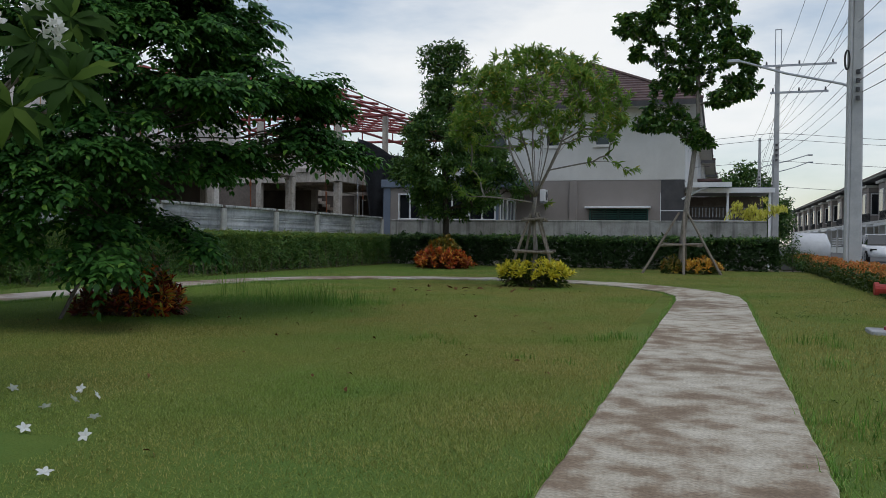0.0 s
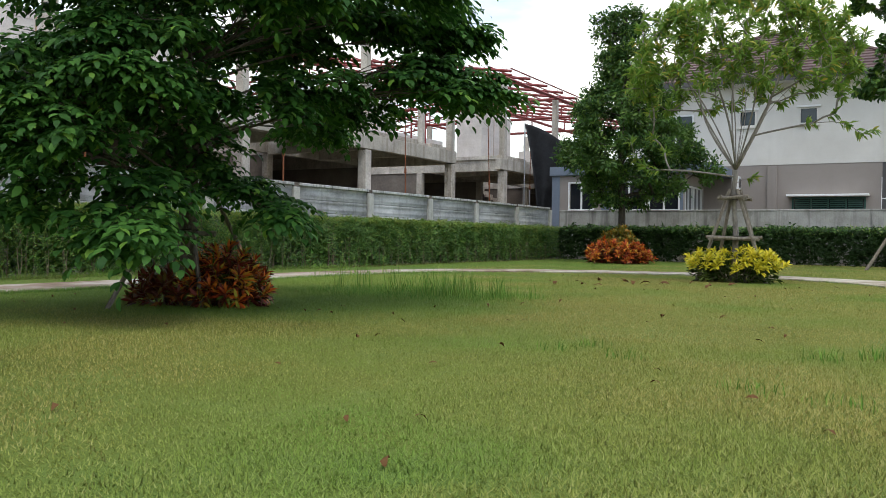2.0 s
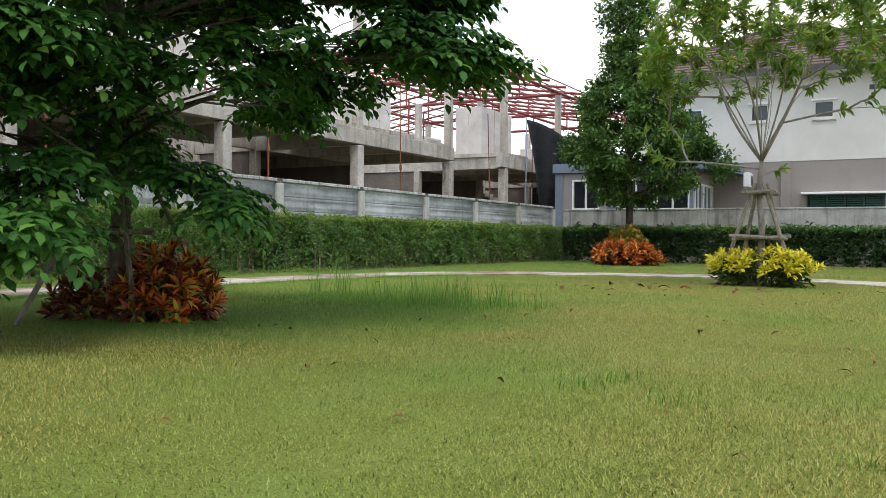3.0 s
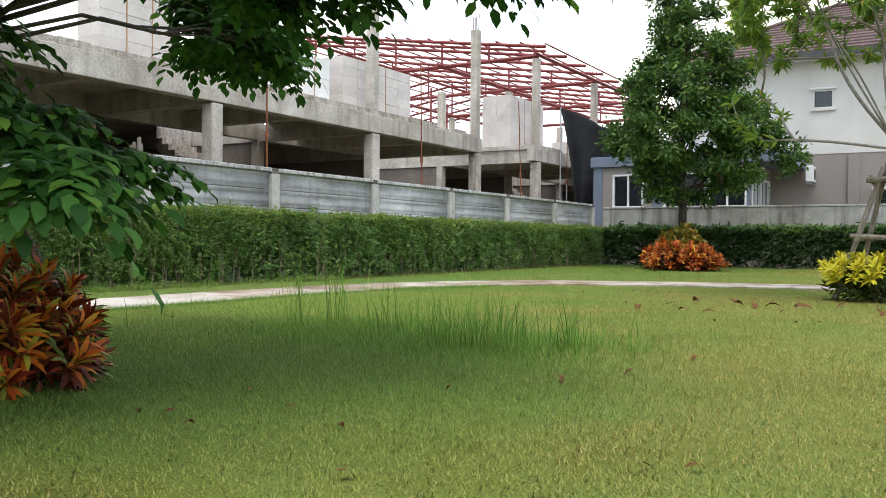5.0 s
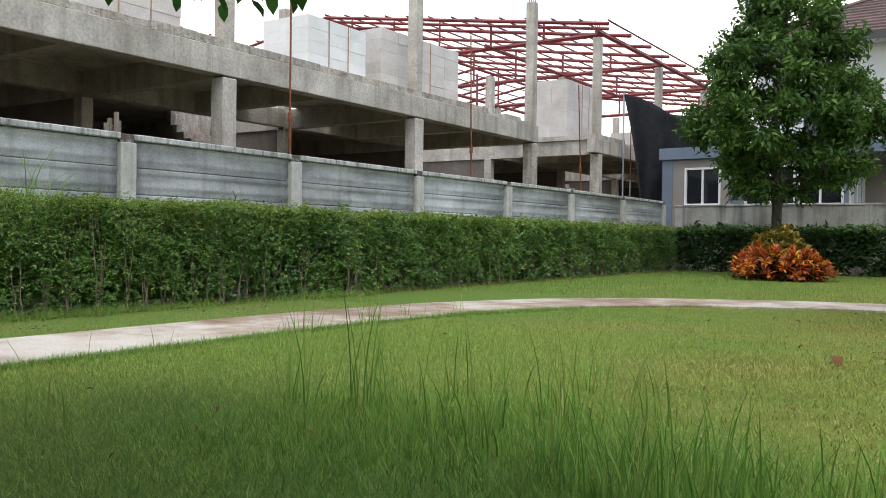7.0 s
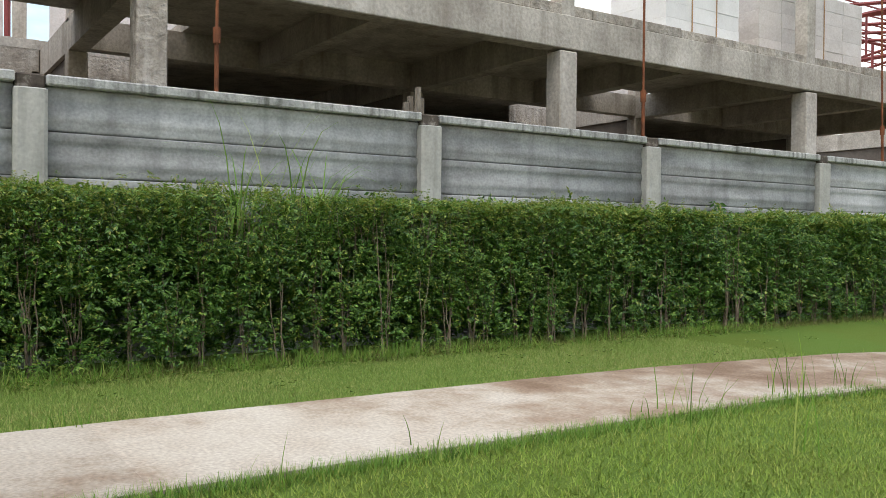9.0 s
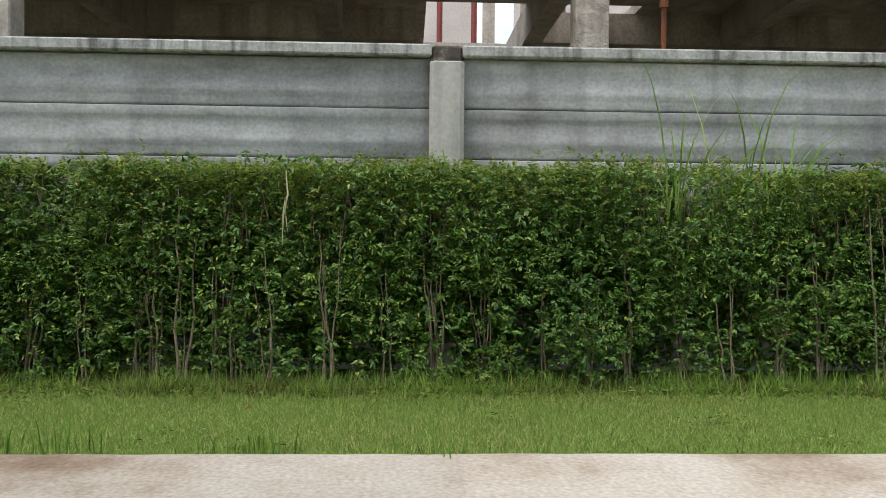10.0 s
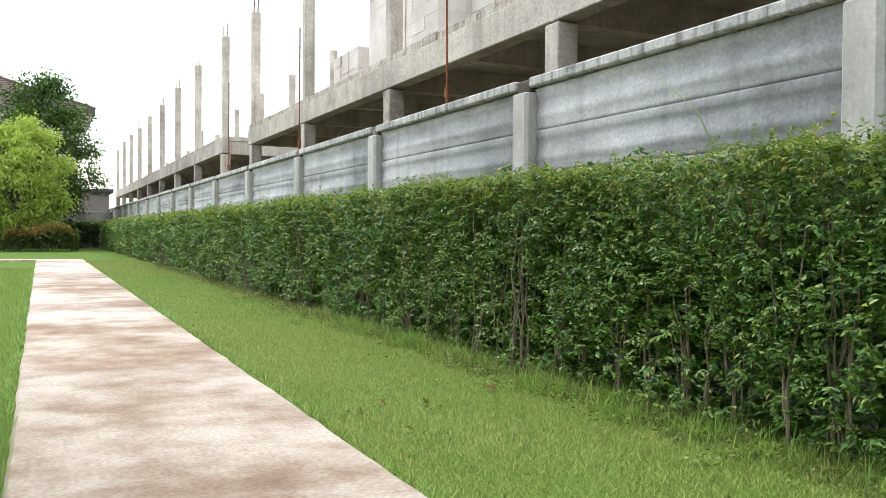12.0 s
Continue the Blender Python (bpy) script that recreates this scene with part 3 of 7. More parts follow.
# centre line of the path: up the park, round the far end, back along the side hedge and away at the near end
PATH_LINE = [(-0.09, -14), (-0.09, 15.2), (-0.16, 16.6), (-0.5, 17.9), (-1.15, 19.1), (-2.1, 20.25), (-3.5, 21.05), (-5.4, 21.5), (-7.2, 21.0), (-8.7, 20.3),
             (-9.75, 19.2), (-10.4, 17.6), (-10.62, 15.8), (-10.65, 14), (-10.65, -13.2)]


def along(line, step):
    pts = [Vector((*p, 0)) for p in line]
    out_pts, left = [pts[0]], step
    for a, b in zip(pts, pts[1:]):
        d, n = (b - a).normalized(), (b - a).length
        s = left
        while s <= n:
            out_pts.append(a + d * s)
            s += step
        left = s - n
    return out_pts


PATH_FINE = np.array([(p.x, p.y) for p in along(PATH_LINE, 0.25)])


def off_path(xy):
    """Distance of points to the path's centre line."""
    best = np.full(len(xy), 1e9)
    for lo in range(0, len(PATH_FINE), 40):
        q = PATH_FINE[lo:lo + 40]
        best = np.minimum(best, np.min(np.hypot(xy[:, None, 0] - q[None, :, 0], xy[:, None, 1] - q[None, :, 1]), 1))
    return best


def concrete_path(half=0.575):
    root = thing("garden_path", label="pale stained concrete garden path laid in slabs", category="path", kind="structure")
    pts = along(PATH_LINE, 0.1)
    per = 28
    for s in range(0, len(pts) - 1, per):
        run = pts[s:s + per + 1]
        if len(run) < 3:
            continue
        bm = bmesh.new()
        rings = []
        for i, p in enumerate(run):
            g = s + i
            d = (pts[min(g + 1, len(pts) - 1)] - pts[max(g - 1, 0)]).normalized()
            n = Vector((-d.y, d.x, 0))
            q = p + d * (0.0002 if i == 0 else -0.0002 if i == len(run) - 1 else 0)
            w1, w2 = (half + 0.01 * noise.noise(p * 1.3 + o) + 0.01 * noise.noise(p * 6 + o) for o in (Vector((0, 0, 0)), Vector((9, 0, 0))))
            rings.append([bm.verts.new(c) for c in (q - n * w1 + Vector((0, 0, -0.1)), q - n * w1 + Vector((0, 0, 0.025)), q - n * (w1 - 0.015) + Vector((0, 0, 0.035)),
                                                    q + n * (w2 - 0.015) + Vector((0, 0, 0.035)), q + n * w2 + Vector((0, 0, 0.025)), q + n * w2 + Vector((0, 0, -0.1)))])
        for a, b in zip(rings, rings[1:]):
            for k in range(5):
                bm.faces.new((a[k], a[k + 1], b[k + 1], b[k]))
        bm.faces.new(rings[0])
        bm.faces.new(rings[-1][::-1])
        bmesh.ops.recalc_face_normals(bm, faces=bm.faces)
        part("slab", bm, M["path" if run[0].x > -2.5 else "path_pale"], root)
    bm = boxes((-10.07, -2.0, -13.75, -12.6, -0.1, 0.03))
    part("slab", bm, M["path"], root)


concrete_path()

# ---- precast fence along the building site ----
FENCE_X, FENCE_TOP = -13.44, 1.93
FENCE_POSTS = [33.2, 30.17, 27.1, 24.2, 21.16, 18.2, 15.5, 12.4, 9.45, 6.6, 3.53, 0.6, -2.45, -5.5] + [-8.6 - 3.03 * k for k in range(23)]


def chamfered(hx, hy, top, cut):
    """An upright post with its four long edges cut off and a slightly eased top."""
    ring = [(hx, -hy + cut), (hx, hy - cut), (hx - cut, hy), (-hx + cut, hy), (-hx, hy - cut), (-hx, -hy + cut), (-hx + cut, -hy), (hx - cut, -hy)]
    bm = bmesh.new()
    levels = [[bm.verts.new((x * f, y * f, z)) for x, y in ring] for z, f in ((0, 1), (top - 0.008, 1), (top, 0.93))]
    for a, b in zip(levels, levels[1:]):
        for k in range(8):
            bm.faces.new((a[k], a[(k + 1) % 8], b[(k + 1) % 8], b[k]))
    bm.faces.new(levels[-1])
    return bm


def precast_fence():
    root = thing("precast_fence", label="weathered grey precast concrete fence of posts and ribbed planks", category="fence", kind="structure")
    prof = [(0.0, -0.02), (0.004, 0.002), (0.007, 0.006), (0.012, 0.007), (0.05, 0.007), (0.062, 0.003), (0.078, -0.006), (0.1, -0.008), (0.13, -0.005), (0.165, 0.0), (0.185, 0.006), (0.2, 0.009), (0.215, 0.008), (0.235, 0.001), (0.25, -0.003), (0.28, -0.004), (0.29, -0.006), (0.294, -0.01), (0.3, -0.024)]
    bm = bmesh.new()
    rings = []
    for y in (-1.42, 1.42):
        rings.append([bm.verts.new((0.035 + dx - 0.006, y, -dz)) for dz, dx in prof] + [bm.verts.new((-0.035, y, -0.3)), bm.verts.new((-0.035, y, 0))])
    n = len(rings[0])
    for k in range(n):
        bm.faces.new((rings[0][k], rings[0][(k + 1) % n], rings[1][(k + 1) % n], rings[1][k]))
    bm.faces.new(rings[0])
    bm.faces.new(rings[1][::-1])
    bmesh.ops.recalc_face_normals(bm, faces=bm.faces)
    first_plank = part("plank", bm, M["fence"], root, smooth=True)
    cap_me = part("coping", boxes((-0.075, 0.085, -1.415, 1.415, 0, 0.07), bevel=0.01), M["cap"], root)
    post_me = part("post", chamfered(0.1, 0.103, FENCE_TOP - 0.095, 0.024), M["fence_post"], root)
    top_me = part("post_head", boxes((-0.075, 0.075, -0.09, 0.09, 0, 0.1), bevel=0.012), M["post_top"], root)
    firsts = {"plank": first_plank, "coping": cap_me, "post": post_me, "post_head": top_me}
    used = set()

    def put(name, at):
        if name not in used:
            ob = firsts[name]
            used.add(name)
        else:
            ob = new(name, firsts[name].data)
            ob.parent = root
        ob.location = at
        return ob

    part("plinth", boxes((FENCE_X - 0.1, FENCE_X + 0.06, FENCE_POSTS[-1], FENCE_POSTS[0], -0.3, 0.043)), M["fence"], root)
    for k, y in enumerate(FENCE_POSTS):
        put("post", (FENCE_X + 0.02, y, 0))
        put("post_head", (FENCE_X + 0.004, y, FENCE_TOP - 0.097))
        if k + 1 < len(FENCE_POSTS):
            gap = y - FENCE_POSTS[k + 1]
            mid = y - gap / 2
            for row in range(6):
                ob = put("plank", (FENCE_X + random.uniform(-0.004, 0.004), mid, 1.865 - 0.303 * row))
                ob.scale = (1, (gap - 0.19) / 2.84, 1)
            cope = put("coping", (FENCE_X + 0.012 + random.uniform(-0.006, 0.006), mid, 1.866))
            cope.scale = (1, (gap - 0.185) / 2.83, 1)
            cope.rotation_euler = (random.uniform(-0.0025, 0.0025), 0, 0)


precast_fence()


def rendered_wall(name, x0, x1, y0, y1, top, label):
    root = thing(name, label=label, category="wall", kind="structure")
    part("wall_body", boxes((x0, x1, y0, y1, -0.3, top - 0.06)), M["old_wall"], root)
    part("coping", boxes((x0, x1, y0 - 0.02, y1 + 0.02, top - 0.056, top), bevel=0.01), M["old_wall"], root)
    x = x0 + 2.2
    while x < x1:
        part("pier", boxes((x - 0.09, x + 0.09, y0 - 0.035, y0 - 0.003, -0.3, top - 0.07), bevel=0.006), M["old_wall"], root)
        x += 2.9


rendered_wall("boundary_wall", -13.3, 1.75, 34.0, 34.12, 1.86, "low grey rendered boundary wall with dark stains")
rendered_wall("end_wall", -13.3, 3.5, -31.6, -31.5, 1.7, "low grey rendered wall at the near end of the park")


# ---- hedges ----
def hedge(name, x0, x1, y0, y1, top, mat_face, mat_tip, density, size, label, stems=True, near=None, wave=0.06):
    """A clipped hedge: leaf layers on its faces and top, thinner towards the ground, with woody stems inside."""
    root = thing(name, label=label, category="hedge")
    lx, ly = x1 - x0, y1 - y0

    def cloud(n, lo, hi, where):
        p = np.empty((n, 3))
        p[:, 0], p[:, 1] = rng.uniform(x0, x1, n), rng.uniform(lo, hi, n)
        z = top * (1 - rng.beta(1.0, 1.15, n) * 0.97)
        p[:, 2] = z
        nrm = np.zeros((n, 3))
        depth = np.abs(rng.normal(0, 0.085, n))
        if where == "x+":
            p[:, 0] = x1 - depth
            nrm[:, 0] = 1
        elif where == "x-":
            p[:, 0] = x0 + depth
            nrm[:, 0] = -1
        elif where == "y-":
            p[:, 1] = y0 + depth
            p[:, 0] = rng.uniform(x0, x1, n)
            nrm[:, 1] = -1
        elif where == "y+":
            p[:, 1] = y1 - depth
            nrm[:, 1] = 1
        elif where == "in":
            p[:, 0] = rng.uniform(x0 + 0.1, x1 - 0.12, n) if lx < ly else p[:, 0]
            if lx >= ly:
                p[:, 1] = rng.uniform(y0 + 0.12, y1 - 0.1, n)
            nrm[:] = rng.normal(size=(n, 3))
        else:
            p[:, 2] = top - depth * 0.7 + rng.exponential(0.02, n)
            nrm[:, 2] = 1
        bulge = np.sin(p[:, 0] * 2.1 + p[:, 1] * 1.7) * 0.5 + np.sin(p[:, 1] * 4.3 + p[:, 2] * 5.0 + p[:, 0] * 3.9) * 0.5
        p += nrm * bulge[:, None] * wave * (0.5 if where == "top" else 1)
        return p, nrm

    def build(pname, pieces, mat, scale_range, into):
        P, Nn = np.concatenate([a for a, _ in pieces]), np.concatenate([b for _, b in pieces])
        bare = 0.36 + 0.85 * P[:, 2] / top + 0.45 * np.sin(P[:, 1] * 19 + np.sin(P[:, 2] * 9) * 2) * np.sin(P[:, 2] * 17 + np.sin(P[:, 1] * 7) * 2) + 0.5 * np.sin(P[:, 0] * 5.2 + P[:, 1] * 5.7 + np.sin(P[:, 1] * 2.3)) * np.sin(P[:, 2] * 7 + P[:, 1] * 1.9)
        thin_top = np.clip((P[:, 2] - 0.72 * top) / (0.2 * top), 0, 1) * np.clip(0.35 + 0.9 * np.sin(P[:, 1] * 1.35 + 1.1) + 0.5 * np.sin(P[:, 1] * 5.1), 0, 1)
        bare = bare - (0.8 * thin_top if ly > lx else 0)
        inner = (np.abs(Nn).max(1) < 0.999) & ((rng.random(len(P)) > thin_top) | (lx >= ly))
        keep = (rng.random(len(P)) < np.clip(bare, 0.1, 1)) | inner
        P, Nn = P[keep], Nn[keep]
        # sprigs: each site carries a whorl of leaves round its shoot
        whorl = 8
        P, Nn = P[::whorl], Nn[::whorl]
        shoot = unit(Nn * 0.7 + rng.normal(size=P.shape) * 0.6 + np.array([0, 0, 0.3]))
        flat = unit(np.cross(shoot, np.array([0, 0, 1.0]) + rng.normal(size=P.shape) * 0.3))
        face_out = unit(Nn * 0.55 + np.array([0, 0, 0.85]) + rng.normal(size=P.shape) * 0.3)
        big = size * sum(scale_range) / 2 * rng.uniform(0.8, 1.2, len(P))
        P, shoot, Nn, flat, face_out, big = (np.repeat(q, whorl, 0) for q in (P, shoot, Nn, flat, face_out, big))
        n = len(P)
        k = np.tile(np.arange(whorl), n // whorl)
        side = np.where(k == whorl - 1, 0.0, np.where(k % 2 == 0, 1.0, -1.0))[:, None]
        P = P + shoot * ((k // 2 - 2) * big * 0.55)[:, None] + rng.normal(0, 0.003, (n, 3))
        D = unit(flat * side + shoot * rng.uniform(0.5, 0.9, (n, 1)) + np.array([0, 0, -0.25]) + rng.normal(size=(n, 3)) * 0.18)
        up = unit(face_out + rng.normal(size=(n, 3)) * 0.2)
        L = big * rng.uniform(0.7, 1.25, n)
        ob = link_mesh(pname, leaves(pname, P, D, up, L, L * 0.48, droop=0.2), mat, into)
        return tagged(ob, kind="stuff")

    face = "x+" if lx < ly else "y-"
    runs = near or [((y0, y1) if lx < ly else (x0, x1), 1.0, 1.0)]
    for (lo, hi), dens, sc in runs:
        if lx < ly:
            a = (lo, hi)
            length = hi - lo
        else:
            a = (y0, y1)
            length = hi - lo
        n = int(density * dens * length * top)
        pieces = []
        pieces.append(cloud(n, a[0], a[1], face))
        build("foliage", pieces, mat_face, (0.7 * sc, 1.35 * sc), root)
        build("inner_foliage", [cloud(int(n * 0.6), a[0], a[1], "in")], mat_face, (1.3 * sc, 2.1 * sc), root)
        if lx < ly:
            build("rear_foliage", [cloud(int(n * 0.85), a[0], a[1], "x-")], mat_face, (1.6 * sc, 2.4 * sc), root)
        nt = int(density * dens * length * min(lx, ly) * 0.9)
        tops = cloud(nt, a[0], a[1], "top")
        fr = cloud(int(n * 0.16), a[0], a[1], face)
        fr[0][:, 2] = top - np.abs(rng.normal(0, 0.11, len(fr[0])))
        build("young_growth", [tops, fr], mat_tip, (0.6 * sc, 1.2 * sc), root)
    if lx >= ly:
        e = cloud(int(density * (y1 - y0) * top), y0, y1, "x+")
        build("end_foliage", [e], mat_face, (0.7, 1.3), root)
    return root


side_hedge = hedge("side_hedge", -13.36, -12.68, -30, 33.2, 1.16, M["hedge_leaf"], M["hedge_tip"], 9400, 0.0265,
                   "clipped green hedge with bare woody stems against the fence",
                   near=[((5.5, 17.0), 1.12, 1.0), ((17.0, 23.0), 0.7, 1.3), ((23.0, 33.2), 0.36, 1.75), ((-1, 5.5), 0.6, 1.35), ((-8, -1), 0.3, 1.9), ((-30, -8), 0.1, 3.0)])
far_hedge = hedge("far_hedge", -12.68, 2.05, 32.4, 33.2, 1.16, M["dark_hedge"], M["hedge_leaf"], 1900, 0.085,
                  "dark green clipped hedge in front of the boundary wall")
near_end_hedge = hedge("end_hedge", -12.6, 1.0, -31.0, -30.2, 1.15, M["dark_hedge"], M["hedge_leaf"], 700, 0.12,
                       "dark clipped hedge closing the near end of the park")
for h_ob in (near_end_hedge,):
    h_ob.matrix_world = Matrix.Translation((-5.8 * 2, -30.6 * 2, 0)) @ pose(0, 0, 0, 0, 0, 180)


def hedge_stems():
    """Woody stems of the side hedge, those beside the walk one by one, the rest joined, and thin upright twigs in its top."""
    def stem(bm, y, x):
        for _ in range(random.choice((2, 3, 4, 5, 6))):
            tx, ty = x + random.uniform(-0.1, 0.04), y + random.uniform(-0.09, 0.09)
            pts = wavy((x + random.uniform(-0.025, 0.025), y + random.uniform(-0.03, 0.03), -0.02), (tx, ty, random.uniform(0.4, 1.05)), 7, 0.018)
            r = random.uniform(0.0035, 0.0085)
            tube(bm, pts, [r * (1 - 0.09 * i) for i in range(8)], 5)

    rest = bmesh.new()
    y = -29.5
    while y < 33:
        x = random.uniform(-12.84, -12.7)
        if 6 < y < 19:
            bm = bmesh.new()
            stem(bm, y, x)
            part("stem", bm, M["hedge_stem"], side_hedge)
        else:
            stem(rest, y, x)
        y += random.uniform(0.1, 0.32)
    tagged(part("stem_rest", rest, M["hedge_stem"], side_hedge), kind="stuff")
    twigs = bmesh.new()
    for k in range(700):
        x, y, z = random.uniform(-13.05, -12.74), random.uniform(4, 19), random.uniform(0.7, 0.9)
        tube(twigs, wavy((x, y, z), (x + random.uniform(-0.04, 0.04), y + random.uniform(-0.06, 0.06), random.uniform(1.0, 1.19)), 3, 0.02), [0.0032, 0.0028, 0.002, 0.0012], 3, caps=False)
    tagged(part("upright_twig", twigs, M["hedge_stem"], side_hedge), kind="stuff")


hedge_stems()


# ---- grass ----
def grass():
    """Blades of the lawn, thickest on the stretch the path encloses, and taller tufts and edges."""
    root = thing("grass", label="short mown grass blades with yellowed tips", category="grass", kind="stuff")

    def blades(name, xy, length, width, lean, mat):
        n = len(xy)
        P = np.column_stack([xy, np.full(n, -0.004)])
        ang = rng.uniform(0, 2 * math.pi, n)
        H = np.column_stack([np.cos(ang), np.sin(ang), np.zeros(n)])
        lean = rng.uniform(0.15, lean, n)[:, None]
        D = unit(H * lean + np.array([0, 0, 1.0]))
        S = np.column_stack([-np.sin(ang), np.cos(ang), np.zeros(n)]) * (width * rng.uniform(0.7, 1.3, n))[:, None] / 2
        V = np.stack([P - S, P + S, P + D * np.broadcast_to(length, n)[:, None] + H * np.broadcast_to(length, n)[:, None] * lean * 0.25], 1).reshape(-1, 3)
        return tagged(link_mesh(name, array_mesh(name, V, [np.arange(3 * n).reshape(-1, 3)]), mat, root), kind="stuff")

    def area(n, x0, x1, y0, y1):
        xy = np.column_stack([rng.uniform(x0, x1, n), rng.uniform(y0, y1, n)])
        return xy[off_path(xy) > 0.56]

    def put(name, dens, x0, x1, y0, y1, ln, wd, lean=0.9, mat="grass"):
        xy = area(int(dens * (x1 - x0) * (y1 - y0)), x0, x1, y0, y1)
        patch = np.sin(xy[:, 0] * 1.1 + 1.3 * np.sin(xy[:, 1] * 0.7)) * np.sin(xy[:, 1] * 0.9 + xy[:, 0] * 0.4)
        long = ln * rng.uniform(0.6, 1.25, len(xy)) * (1 + 0.25 * patch)
        blades(name, xy, long, wd, lean, M[mat])

    put("near_blades", 5400, -7.5, -1.0, 3.5, 12.5, 0.023, 0.0065, 1.7)
    put("mid_blades", 2000, -10.0, -1.0, 12.5, 20.5, 0.028, 0.009, 1.6)
    put("west_blades", 4200, -10.0, -7.5, 3.5, 12.5, 0.026, 0.0065, 1.6)
    put("verge_blades", 8000, -12.75, -11.15, 4.0, 17.5, 0.03, 0.005, 1.6, "verge_grass")
    put("verge_far_blades", 900, -12.75, -11.15, -13.0, 4.0, 0.035, 0.01, 0.9, "verge_grass")
    put("south_blades", 700, -10.1, -8.0, -8.0, 3.5, 0.035, 0.01)
    put("far_blades", 350, -12.7, 4.2, 20.5, 32.4, 0.04, 0.012)
    put("east_blades", 1500, 0.45, 3.3, 3.5, 20.5, 0.035, 0.008, 1.4)
    put("path_side_blades", 4500, -3.0, -0.6, 2.0, 9.0, 0.026, 0.006, 1.6)
    # low broad-leaved weeds in the verge
    spots = np.concatenate([np.column_stack([rng.uniform(-12.7, -11.2, 50), rng.uniform(1, 19, 50)]), np.column_stack([rng.normal(-12.55, 0.1, 380), rng.uniform(1, 19, 380)]),
                            np.column_stack([rng.uniform(0.6, 3.0, 60), rng.uniform(4, 18, 60)])])
    spots = spots[off_path(spots) > 0.7]
    at = np.repeat(spots, 16, 0) + rng.normal(0, 0.05, (len(spots) * 16, 2))
    n = len(at)
    turn = rng.uniform(0, 2 * math.pi, n)
    L = rng.uniform(0.012, 0.034, n)
    weeds = leaves("weed_leaves", np.column_stack([at, rng.uniform(0.008, 0.035, n)]), np.column_stack([np.cos(turn), np.sin(turn), rng.uniform(-0.1, 0.5, n)]), np.column_stack([rng.normal(0, 0.3, (n, 2)), np.ones(n)]), L, L * 0.55)
    tagged(link_mesh("weed_leaves", weeds, M["weed"], root), kind="stuff")
    # longer, greener grass left unmown in the middle of the lawn
    n = 20000
    c = np.array([(-6.1, 11.95), (-5.6, 12.1), (-7.4, 12.6), (-6.8, 12.6), (-7.3, 12.0)])[rng.integers(0, 5, n)]
    xy = c + rng.normal(0, 0.4, (n, 2))
    blades("unmown_blades", xy[off_path(xy) > 0.6], rng.uniform(0.03, 0.09, n)[off_path(xy) > 0.6], 0.005, 1.2, M["stalk_grass"])
    # ragged longer grass hanging over the path edges and at the hedge's foot
    q = PATH_FINE[(PATH_FINE[:, 1] > -8)]
    d = np.gradient(q, axis=0)
    d = d / np.linalg.norm(d, axis=1, keepdims=True)
    nrm = np.column_stack([-d[:, 1], d[:, 0]])
    i = rng.integers(0, len(q), 22000)
    side = np.where(rng.random(len(i)) < 0.5, 1, -1)
    xy = q[i] + d[i] * rng.uniform(-0.14, 0.14, (len(i), 1)) + nrm[i] * (side * (0.575 + np.abs(rng.normal(0, 0.04, len(i)))))[:, None]
    blades("edge_blades", xy, rng.uniform(0.03, 0.075, len(i)), 0.006, 1.3, M["tall_grass"])
    # the moist lawn inside the path's last bend: longer and leaning over the slabs
    n = 15000
    y = rng.uniform(8.0, 18.5, n)
    xy = np.column_stack([-10.07 + np.abs(rng.normal(0, 0.05, n)) + np.clip(y - 15.6, 0, 3) ** 2 * 0.09, y])
    blades("lush_edge_blades", xy, rng.uniform(0.03, 0.085, n), 0.005, 1.0, M["tall_grass"])
    xy = area(52000, -10.05, -7.2, 10.6, 16.5)
    blades("lush_blades", xy, rng.uniform(0.016, 0.042, len(xy)), 0.005, 1.2, M["lush_grass"])
    n = 30000
    y = rng.uniform(-8, 32, n)
    xy = np.column_stack([-12.68 + rng.normal(0, 0.09, n), y])
    blades("hedge_foot_blades", xy, rng.uniform(0.03, 0.12, n), 0.0045, 2.2, M["foot_grass"])
    # messy tufts of long grass, green and withered, along the hedge's foot
    for name, count, each, most, mat in (("foot_tufts", 150, 75, 0.2, "tall_grass"), ("withered_tufts", 70, 60, 0.17, "foot_grass")):
        c = np.column_stack([rng.normal(-12.62, 0.07, count), rng.uniform(4, 19, count)])
        xy = np.repeat(c, each, 0) + rng.normal(0, 0.05, (count * each, 2)) * np.array([1.0, 1.6])
        blades(name, xy, most * rng.beta(1.6, 2.2, len(xy)) + 0.02, 0.005, 1.5, M[mat])


grass()


